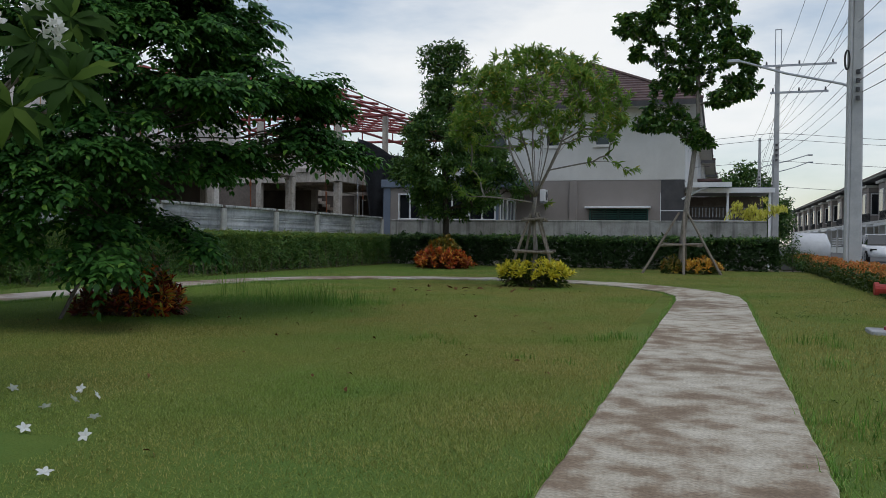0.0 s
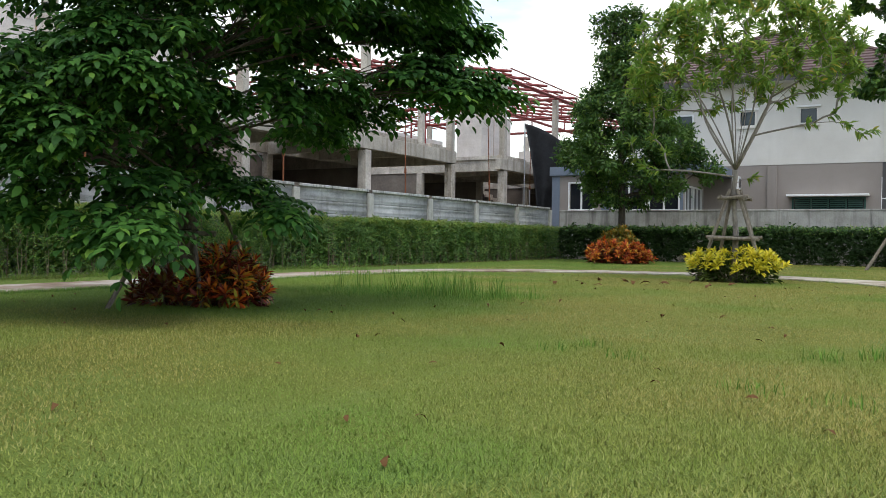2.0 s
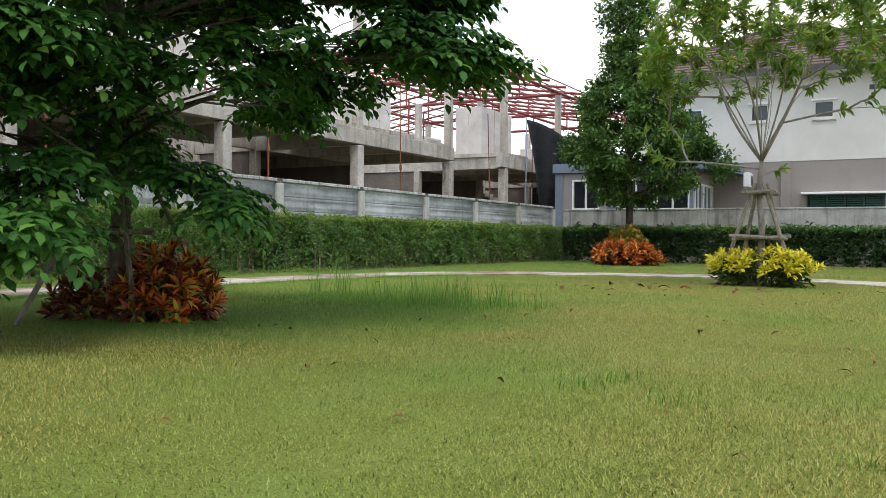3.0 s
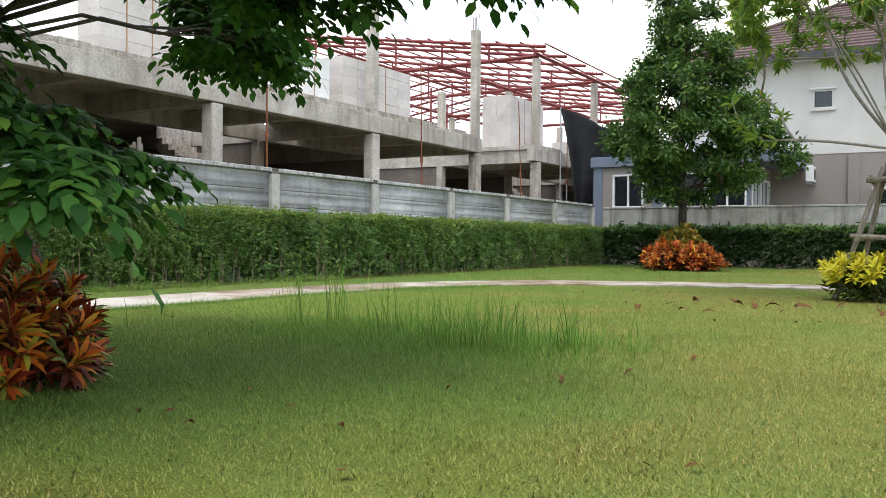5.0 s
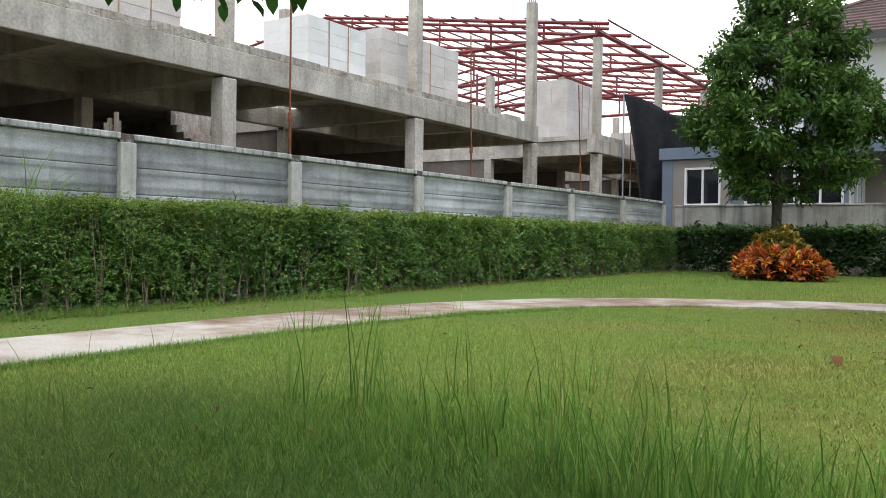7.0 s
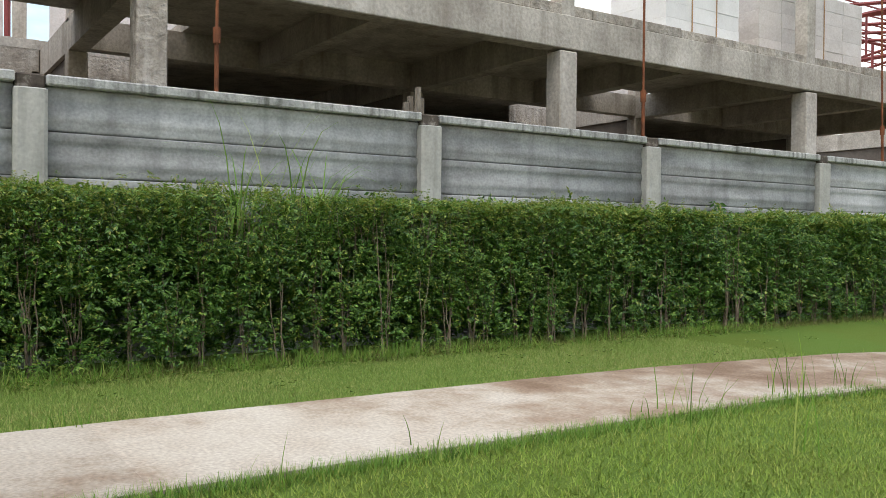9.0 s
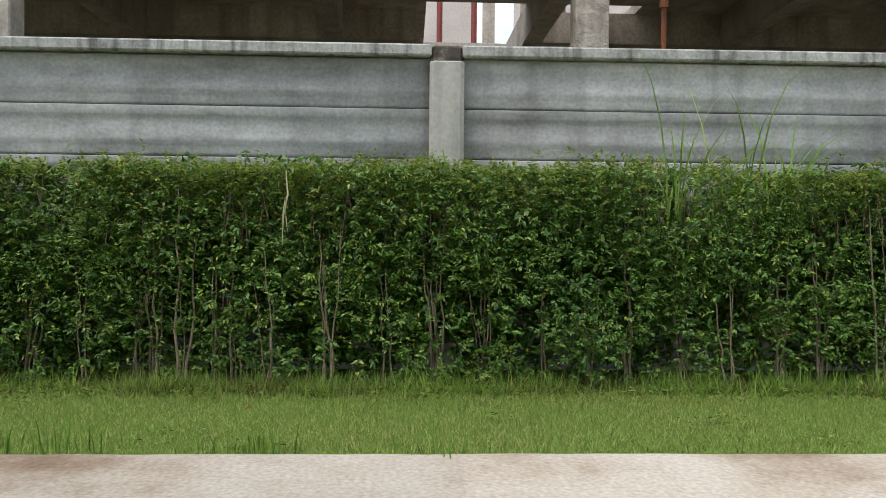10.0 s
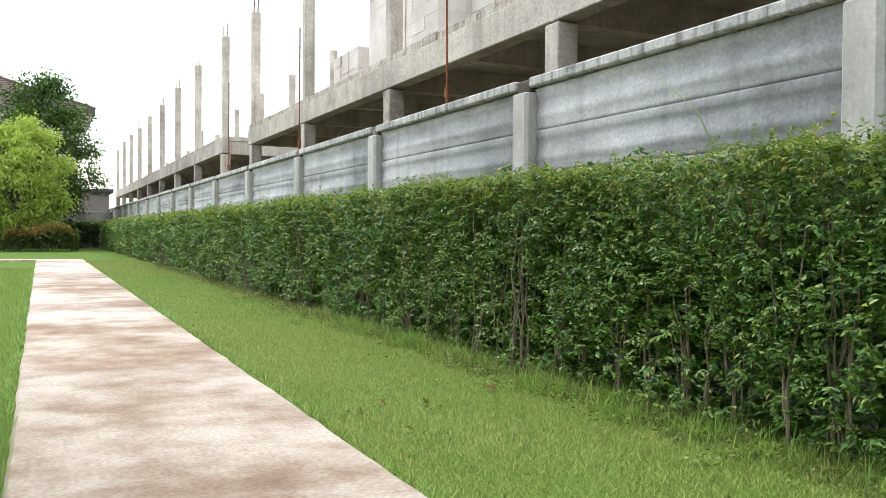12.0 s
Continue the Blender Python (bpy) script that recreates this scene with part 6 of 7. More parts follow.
def grown(name, base, trunk, trunk_r, tips, leafing, bark, leaf_mat, label, tip_r=0.004, thin=0.42, start=0.35, rise=0.35, leaders=(), fine=False, category="tree", group="trees in the park"):
    """A tree whose branches grow one after another from the nearest older wood out to the tips, thicker the more they carry.
    trunk: its points in the tree's own space; tips: points to reach; leafing(sites, outward) gives the leaves."""
    root = thing(name, (base[0], base[1], 0), label, category, group)
    trunk = [Vector(p) for p in trunk]
    line = [trunk[0].lerp(trunk[1], 0.0)]
    for a, b in zip(trunk, trunk[1:]):
        line += [a.lerp(b, (k + 1) / 4) + Vector((random.uniform(-1, 1), random.uniform(-1, 1), 0)) * 0.012 for k in range(4)]
    nodes, parent, carry = [p.copy() for p in line], [k - 1 for k in range(len(line))], [0] * len(line)
    low = int(len(line) * start)
    chains = []
    tips = [Vector(p) for p in leaders] + [Vector(p) for p in tips]
    hub = line[low]
    order = sorted(range(len(tips)), key=lambda k: k - 1e4 if k < len(leaders) else (tips[k] - hub).length)
    pos = np.array([tuple(p) for p in nodes])
    depth = np.linspace(0, 1, len(line)) * 0.0
    for k in order:
        p = tips[k]
        d = np.linalg.norm(pos - np.array(p), axis=1) + rise * np.maximum(0, pos[:, 2] - p.z + 0.1) * 3 + 0.12 * depth
        d[:low] += 50
        if k < len(leaders):
            d[len(line):] += 50
        at = int(np.argmin(d))
        a = nodes[at]
        n = (p - a).length
        steps = max(2, min(9, int(n / 0.2)))
        bow = Vector((random.uniform(-1, 1), random.uniform(-1, 1), random.uniform(-0.2, 1.0))) * n * 0.09
        chain, last = [at], at
        for j in range(1, steps + 1):
            t = j / steps
            q = a.lerp(p, t) + bow * math.sin(math.pi * t)
            nodes.append(q)
            parent.append(last)
            carry.append(0)
            last = len(nodes) - 1
            chain.append(last)
        pos = np.vstack([pos, np.array([tuple(nodes[c]) for c in chain[1:]])])
        depth = np.concatenate([depth, depth[at] + np.arange(1, steps + 1) / steps * n])
        chains.append(chain)
        while last >= 0:
            carry[last] += 1
            last = parent[last]
    top = max(1, carry[0])

    def radius(k):
        return min(trunk_r, max(tip_r, tip_r + (trunk_r * 0.8 - tip_r) * (carry[k] / top) ** thin))

    bm = bmesh.new()
    m = len(line)
    tube(bm, line, [max(trunk_r * (1.35 if k == 0 else 1.12 if k == 1 else 1.0) * (1 - 0.55 * k / m), radius(k) * 0.9) for k in range(m)], 9)
    part("trunk", bm, bark, root, smooth=True)
    small = bmesh.new()
    for chain in chains:
        rs = [radius(chain[1])] + [radius(c) for c in chain[1:]]
        if carry[chain[1]] >= max(6, top * 0.03):
            bm = bmesh.new()
            tube(bm, [nodes[c] for c in chain], rs, 7)
            part("limb", bm, bark, root, smooth=True)
        else:
            tube(small, [nodes[c] for c in chain], rs, 4, caps=False)
    tagged(part("twig", small, bark, root), kind="stuff")
    sites = np.array([tuple(nodes[c[-1]]) for c in chains])
    outs = unit(np.array([tuple(nodes[c[-1]] - nodes[c[-2]]) for c in chains]))
    P, D, N, L, W = leafing(sites, outs)
    tagged(link_mesh("crown", leaves("crown", P, D, N, L, W, fine=fine), leaf_mat, root), kind="stuff")
    return root


def rosettes(length, width, per, hang=0.2, spread=1.0, back=0.1, facing=0.8):
    """Leaves in whorls round each twig's end."""
    def make(sites, outs):
        n = len(sites) * per
        ax = np.repeat(outs, per, 0)
        a = rng.normal(size=(n, 3))
        a = unit(a - np.sum(a * ax, 1, keepdims=True) * ax)
        P = np.repeat(sites, per, 0) - ax * rng.uniform(0, back, (n, 1)) + rng.normal(0, 0.008, (n, 3))
        D = unit(a * spread * rng.uniform(0.5, 1.2, (n, 1)) + ax * rng.uniform(0.3, 1.0, (n, 1)) + np.array([0, 0, -hang]))
        N = unit(ax * 0.5 + np.array([0, 0, facing]) + rng.normal(size=(n, 3)) * 0.3)
        L = length * rng.uniform(0.65, 1.2, n)
        return P, D, N, L, L * width
    return make


def masses(spec, per, seed):
    """Tips in cushions: rows of (centre, radii), each filled towards its outer and upper side."""
    g = np.random.default_rng(seed)
    rows_ = []
    for c, r in spec:
        k = max(4, int(per * (r[0] * r[1] * r[2]) ** 0.5 / 0.3))
        d = unit(g.normal(size=(k, 3)) + np.array([0, 0, 0.25]))
        rows_.append(np.array(c) + d * np.array(r) * g.uniform(0.45, 1.0, (k, 1)))
    return np.concatenate(rows_)


# the dark shade tree with layered, drooping, feathered branches
SHADE = ring_clumps([(1.7, 0.9, 5, 0.55, 0.4), (2.0, 1.9, 8, 0.6, 0.35), (2.3, 1.2, 6, 0.6, 0.45), (2.45, 2.0, 9, 0.6, 0.35), (2.8, 2.1, 9, 0.6, 0.3), (2.9, 1.1, 4, 0.6, 0.4), (3.2, 1.7, 7, 0.55, 0.3), (3.65, 1.45, 10, 0.62, 0.5), (4.0, 0.7, 5, 0.6, 0.6), (4.3, 1.15, 9, 0.62, 0.55), (4.85, 0.75, 7, 0.6, 0.6), (5.5, 0.3, 4, 0.5, 0.7)], 5)
SHADE = [(c, (r[0], r[1], r[2] * 0.65)) for c, r in SHADE if not (c[0] > 0.4 and -1.3 < c[1] < 1.7 and c[2] < 2.45) and not (c[1] > 0.3 and c[2] < 2.6) and not (c[1] > 1.2 and c[0] < 0.3 and c[2] < 2.95) and not (0.67 * c[0] + 0.74 * c[1] < -1.3 and 2.2 < c[2] < 3.45) and not (c[0] < -1.2 and c[1] < 0.0 and 2.2 < c[2] < 3.05)]
SHADE += [((2.0, 0.9, 2.3), (0.6, 0.6, 0.2)), ((2.5, 1.15, 2.15), (0.45, 0.45, 0.16)), ((-0.6, 2.45, 2.4), (0.36, 0.36, 0.2)), ((-0.55, 2.6, 2.15), (0.42, 0.42, 0.2)),
          ((0.5, -0.1, 1.25), (0.28, 0.28, 0.2)), ((0.15, -0.1, 1.6), (0.3, 0.3, 0.2)), ((-0.1, 0.1, 1.58), (0.26, 0.26, 0.18)), ((0.85, -0.05, 1.12), (0.17, 0.17, 0.14)), ((0.55, 0.3, 1.2), (0.2, 0.2, 0.12)), ((0.62, 0.6, 1.05), (0.14, 0.14, 0.1)), ((1.0, 0.03, 0.97), (0.15, 0.15, 0.1)), ((1.32, -0.25, 0.93), (0.1, 0.1, 0.08)),
          ((0.6, -1.2, 1.1), (0.5, 0.5, 0.25)), ((1.0, -1.7, 0.75), (0.5, 0.45, 0.25)), ((0.6, -1.9, 1.5), (0.55, 0.55, 0.3)), ((-0.1, -1.6, 1.0), (0.33, 0.33, 0.2)), ((-0.5, -1.2, 1.3), (0.36, 0.36, 0.22)),
          ((-0.9, -1.8, 1.4), (0.42, 0.42, 0.2)), ((-1.5, -1.9, 1.5), (0.55, 0.5, 0.35)), ((0.95, -0.75, 1.9), (0.42, 0.42, 0.3)), ((1.3, -0.2, 2.0), (0.34, 0.34, 0.18)), ((1.5, 0.1, 2.1), (0.36, 0.36, 0.18)), ((-0.22, 2.4, 2.1), (0.36, 0.36, 0.2)), ((0.8, 1.6, 2.15), (0.4, 0.4, 0.18)), ((0.25, -0.35, 1.95), (0.4, 0.4, 0.3)), ((0.2, -2.1, 1.9), (0.55, 0.5, 0.3)), ((0.9, -1.6, 2.0), (0.5, 0.5, 0.3)), ((-1.2, -1.3, 1.6), (0.55, 0.55, 0.3)), ((-1.0, 0.6, 1.5), (0.5, 0.5, 0.3))]


def feathered(sites, outs):
    s, o = np.repeat(sites, 4, 0), np.repeat(outs, 4, 0)
    d = unit(o * 0.8 + rng.normal(size=o.shape) * 0.65)
    return pinnate(s, d, 0.32, 4, 0.1, 0.56, 0.36)


SHADE += [((1.2, 1.3, 3.0), (0.42, 0.42, 0.2)), ((1.7, 1.75, 3.0), (0.55, 0.55, 0.22)), ((1.95, 2.05, 2.88), (0.36, 0.36, 0.14)), ((1.5, 2.0, 2.55), (0.5, 0.5, 0.25)), ((1.9, 2.15, 2.3), (0.32, 0.32, 0.2))]
shade_tree = tree("shade_tree", (-7.3, 9.15), 5.7, 0.085, "dark green shade tree with drooping layered branches, tied to stakes", M["brown_bark"], feathered, M["shade_leaf"], SHADE, 22, sag=0.5, fine="oval", thick=0.38)


# the dense dark tree by the far hedge: broad boughs below, a narrow uneven top
def dense_envelope():
    g = random.Random(21)
    rows_ = []
    for z, left, right, deep, count, rad in ((2.2, 0.9, 1.3, 0.8, 5, 0.38), (2.75, 1.5, 2.5, 1.4, 9, 0.45), (3.3, 1.95, 2.7, 1.7, 12, 0.5), (3.9, 2.05, 2.3, 1.7, 12, 0.5), (4.5, 1.8, 2.1, 1.6, 10, 0.5), (5.1, 1.6, 2.0, 1.4, 9, 0.5),
                                            (5.7, 1.15, 1.35, 1.1, 6, 0.48), (6.3, 0.9, 1.0, 0.9, 5, 0.46), (6.95, 0.75, 0.95, 0.8, 5, 0.45), (7.6, 0.55, 0.7, 0.6, 4, 0.42), (8.2, 0.25, 0.3, 0.3, 2, 0.38)):
        a0 = g.uniform(0, 6.28)
        for k in range(count):
            a = a0 + 6.283 * (k + g.uniform(-0.3, 0.3)) / count
            q = g.uniform(0.5, 1.0)
            x = math.cos(a) * q * (right if math.cos(a) > 0 else left)
            y = math.sin(a) * q * deep
            r = rad * g.uniform(0.75, 1.2)
            rows_.append(((x * 0.97 - y * 0.23, x * 0.23 + y * 0.97, z + g.uniform(-0.2, 0.2) - 0.12 * q), (r, r, r * 0.45)))
    return rows_


def small_leaves(length, width, per, hang=0.1, jitter=0.12, spread=0.9):
    return lambda s, o: crown_leaves(s, o, per, length, width, False, hang, jitter, spread)


dense_tree = grown("dense_tree", (-9.7, 30.4), [(0, 0, -0.05), (0.03, 0, 1.6), (-0.05, 0, 3.6), (0.1, 0.05, 6.0), (0.02, 0, 8.3)], 0.13, masses(dense_envelope() + [((2.7, 0.7, 2.95), (0.5, 0.45, 0.25)), ((2.3, 0.5, 3.3), (0.5, 0.45, 0.25)), ((-0.7, -0.15, 8.05), (0.25, 0.25, 0.15))], 17, 12),
                   small_leaves(0.165, 0.42, 40, 0.25, 0.11), M["dark_bark"], M["fir_leaf"], "dense dark green tree rising from an orange croton bed", start=0.22)


# the airy many-stemmed tree with pale leaves: a dome of leaf whorls over a fan of bare stems
def airy_tips():
    g = np.random.default_rng(31)
    d = unit(g.normal(size=(1000, 3)))
    d = d[d[:, 2] > -0.32]
    r = g.uniform(0.7, 1.0, (len(d), 1)) ** 0.6
    lump = 1 + 0.1 * np.sin(d[:, :1] * 7 + 1) * np.sin(d[:, 1:2] * 6 + d[:, 2:] * 5)
    dome = np.array([0.03, 0.0, 3.72]) + d * r * lump * np.array([1.98, 1.85, 1.62])
    thin_ = g.random(len(dome)) < np.where(dome[:, 2] < 3.6, np.where(dome[:, 0] > 0.3, 0.42, 0.8), 1.0)
    low = np.array([(2.0, 0.5, 2.6), (1.8, 0.3, 2.75), (1.6, 0.2, 2.95), (2.2, 0.4, 2.66), (1.25, 0.2, 2.8), (-1.6, -0.3, 2.1), (-1.75, -0.3, 2.3), (-1.4, -0.5, 2.0), (-1.3, 0.1, 2.4), (-1.9, -0.1, 2.6), (-1.6, 0.3, 2.7), (0.3, 0.2, 1.9)])
    return np.concatenate([dome[thin_], low])


airy = grown("airy_tree", (-3.92, 18.88), [(0, 0, -0.05), (0.02, 0, 0.9), (-0.03, 0.02, 1.5), (0.0, 0.0, 2.0)], 0.062, airy_tips(), rosettes(0.165, 0.28, 20, 0.25, 1.0, 0.16), M["pale_bark"], M["light_leaf"],
             "slender many-stemmed tree with airy pale green leaves", tip_r=0.004, thin=0.52, start=0.62, rise=0.6,
             leaders=[(1.15 * math.cos(k * 0.698 + 0.3), 1.05 * math.sin(k * 0.698 + 0.3), 3.7 + 0.25 * (k % 3)) for k in range(9)] + [(0.15, 0.1, 4.6), (-0.3, -0.2, 4.5), (0.45, -0.25, 4.2), (-0.1, 0.4, 4.3)])

# the tall thin tree: separate cushions of large dark leaves on bare limbs
BROAD = [((-1.75, 0.0, 8.25), (0.5, 0.5, 0.4)), ((-1.25, 0.1, 7.85), (0.4, 0.4, 0.35)), ((-0.9, -0.2, 8.6), (0.5, 0.5, 0.45)), ((-1.5, 0.0, 7.3), (0.3, 0.3, 0.25)), ((-0.35, 0.2, 7.3), (0.7, 0.6, 0.55)), ((0.35, -0.2, 7.9), (0.65, 0.6, 0.55)), ((0.1, 0.1, 8.9), (0.7, 0.6, 0.5)),
         ((1.05, 0.0, 8.5), (0.55, 0.5, 0.45)), ((1.6, 0.1, 7.75), (0.5, 0.5, 0.4)), ((1.15, -0.3, 7.1), (0.6, 0.5, 0.45)), ((1.95, 0.0, 6.85), (0.5, 0.45, 0.4)), ((1.75, 0.2, 6.1), (0.6, 0.5, 0.42)), ((1.2, 0.0, 5.75), (0.4, 0.4, 0.3)), ((0.35, 0.2, 6.5), (0.6, 0.6, 0.5)),
         ((-0.45, -0.1, 6.2), (0.5, 0.5, 0.4)), ((-0.95, 0.0, 5.0), (0.55, 0.5, 0.35)), ((-0.3, 0.2, 5.2), (0.5, 0.45, 0.35)), ((0.2, -0.2, 4.75), (0.45, 0.4, 0.35)), ((0.55, 0.0, 4.35), (0.4, 0.35, 0.3)), ((0.3, 0.0, 9.7), (0.6, 0.5, 0.45)), ((0.9, 0.2, 9.4), (0.5, 0.5, 0.4)), ((-0.5, 0.0, 9.4), (0.5, 0.5, 0.4)), ((-1.1, 0.3, 5.5), (0.25, 0.25, 0.2))]
broad = grown("broad_leaf_tree", (-1.15, 28.9), [(0, 0, -0.05), (0.1, 0, 1.5), (0.3, 0, 3.2), (0.5, 0.0, 5.0), (0.45, 0.05, 7.0), (0.4, 0.1, 9.2)], 0.105, masses([(c, tuple(1.2 * v for v in r)) for c, r in BROAD], 30, 8), rosettes(0.2, 0.5, 20, 0.75, 1.0, 0.3), M["pale_bark"], M["broad_leaf"],
              "tall thin tree with clumps of dark broad leaves, staked with poles", tip_r=0.008, start=0.4, fine="oval")


def stakes(name, at, feet, top, bars, r, label, wood="wood"):
    """Poles that prop a young tree, with cross bars lashed between them."""
    root = thing(name, (at[0], at[1], 0), label, "tree stakes", "tree stakes")
    for f, t in zip(feet, top):
        part("pole", tubes(([(f[0], f[1], -0.05), (t[0], t[1], t[2])], [r, r * 0.85]), sides=7), M[wood], root)
    for z, half, k in bars:
        for dx, dy in ((1, 0), (0, 1)):
            for s in (-1, 1):
                a = Vector((-half * dx - s * dy * half * 0.8, -half * dy + s * dx * half * 0.8, z + k * s))
                b = Vector((half * dx - s * dy * half * 0.8, half * dy + s * dx * half * 0.8, z - k * s))
                part("cross_bar", tubes(([a, b], r * 0.9), sides=7), M[wood], root)
        part("lashing", tubes(([(0, 0, z - 0.04), (0, 0, z + 0.04)], half * 0.45), sides=8), M["dark_bark"], root)


stakes("tree_stakes", (-3.92, 18.88), [(0.62, -0.35), (-0.6, -0.3), (0.45, 0.55), (-0.45, 0.55)], [(0.05, -0.08, 1.65), (-0.08, -0.05, 1.65), (0.08, 0.06, 1.65), (-0.06, 0.08, 1.65)],
       [(1.5, 0.26, 0.02), (0.78, 0.42, -0.02)], 0.035, "weathered wooden poles lashed round a tree trunk")
stakes("tree_stakes", (-1.1, 28.9), [(1.25, -0.5), (-1.25, -0.45), (0.1, -1.0), (0.1, 1.2)], [(0.1, -0.05, 2.1), (-0.1, -0.05, 2.0), (0.05, -0.12, 2.0), (0.05, 0.15, 2.0)],
       [(0.95, 0.65, 0.03)], 0.045, "long wooden poles propping a tree as a tripod")
stakes("tree_stakes", (-7.3, 9.15), [(0.42, 0.72), (-0.3, -0.75), (0.3, -0.1), (-0.8, 0.5)], [(0.1, 0.08, 1.35), (-0.05, -0.12, 1.2), (0.1, -0.1, 1.15), (-0.1, 0.05, 1.3)],
       [(0.72, 0.2, 0.01)], 0.024, "dark wooden stakes and a cross bar holding a young tree", "bark")


def croton(name, at, radii, whorls, per, length, mats, label, square=1.0, low=0.12, width=0.25, category="shrub"):
    """A croton shrub: an even cover of leaf whorls on short stems, over a darker inside. square below 1 gives a clipped, boxy outline."""
    root = thing(name, (at[0], at[1], 0), label, category, "croton shrubs under the trees")
    k = np.arange(whorls) + 0.5
    z = low + (1 - low) * (1 - k / whorls)
    a = k * 2.39996 + rng.normal(0, 0.12, whorls)
    d = np.column_stack([np.sqrt(1 - z * z) * np.cos(a), np.sqrt(1 - z * z) * np.sin(a), z])
    shape = np.sign(d) * np.abs(d) ** square
    p = shape * np.array(radii) * (1 + 0.07 * np.sin(a * 3 + z * 5))[:, None] * rng.uniform(0.86, 1.03, (whorls, 1))
    ax = unit(d * np.array([1, 1, 0.8]) + np.array([0, 0, 0.55]) + rng.normal(0, 0.2, (whorls, 3)))
    bm = bmesh.new()
    for q in p[::3]:
        tube(bm, wavy((q[0] * 0.35, q[1] * 0.35, -0.02), q * 0.96, 3, 0.05), [0.014, 0.012, 0.009, 0.005], 5, caps=False)
    tagged(part("stem", bm, M["bark"], root), kind="stuff")
    n = whorls * per
    A = np.repeat(ax, per, 0)
    side = rng.normal(size=(n, 3))
    side = unit(side - np.sum(side * A, 1, keepdims=True) * A)
    level = rng.random((n, 1))
    P = np.repeat(p, per, 0) - A * level * length * 0.5
    D = unit(A * (1.15 - 0.75 * level) + side * (0.35 + 0.75 * level))
    N = unit(A - side * 0.5 + np.array([0, 0, 0.3]))
    L = length * rng.uniform(0.7, 1.15, n) * (0.75 + 0.25 * level[:, 0])
    tagged(link_mesh("bright_leaves", leaves("bright_leaves", P, D, N, L, L * width, fine=True, droop=0.22), mats[0], root), kind="stuff")
    # inner leaves; in the red shrubs their darker colour paints in the inside shade
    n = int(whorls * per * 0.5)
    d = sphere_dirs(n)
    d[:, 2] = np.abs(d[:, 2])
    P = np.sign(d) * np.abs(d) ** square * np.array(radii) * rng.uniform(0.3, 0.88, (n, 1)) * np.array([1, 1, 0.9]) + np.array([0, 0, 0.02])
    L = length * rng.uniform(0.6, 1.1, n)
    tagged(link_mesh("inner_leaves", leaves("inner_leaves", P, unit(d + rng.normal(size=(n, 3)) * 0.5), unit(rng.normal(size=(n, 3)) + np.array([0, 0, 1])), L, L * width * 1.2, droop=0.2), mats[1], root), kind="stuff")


croton("croton_shrub", (-7.08, 9.42), (0.46, 0.48, 0.58), 50, 30, 0.17, (M["croton_dark"], M["croton_shaded"]), "deep red and orange croton shrub at the foot of a tree", width=0.2)
croton("croton_shrub", (-7.55, 9.05), (0.33, 0.33, 0.36), 20, 24, 0.15, (M["croton_shaded"], M["croton_shaded"]), "dark red croton shrub in the shade of a tree")
croton("croton_shrub", (-9.2, 28.62), (1.0, 0.85, 0.72), 110, 26, 0.2, (M["croton"], M["croton_shaded"]), "orange and red croton shrub in a round bed", square=0.8)
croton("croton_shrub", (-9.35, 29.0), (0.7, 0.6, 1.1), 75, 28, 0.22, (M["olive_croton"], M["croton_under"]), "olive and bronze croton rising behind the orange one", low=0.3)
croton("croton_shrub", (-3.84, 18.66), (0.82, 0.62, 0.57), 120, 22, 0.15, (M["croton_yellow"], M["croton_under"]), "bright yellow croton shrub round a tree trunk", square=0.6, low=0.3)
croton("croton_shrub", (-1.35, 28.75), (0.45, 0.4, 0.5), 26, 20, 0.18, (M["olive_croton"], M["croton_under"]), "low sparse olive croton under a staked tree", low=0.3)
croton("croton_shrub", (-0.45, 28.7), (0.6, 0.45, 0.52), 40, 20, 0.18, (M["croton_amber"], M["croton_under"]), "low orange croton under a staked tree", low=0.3)


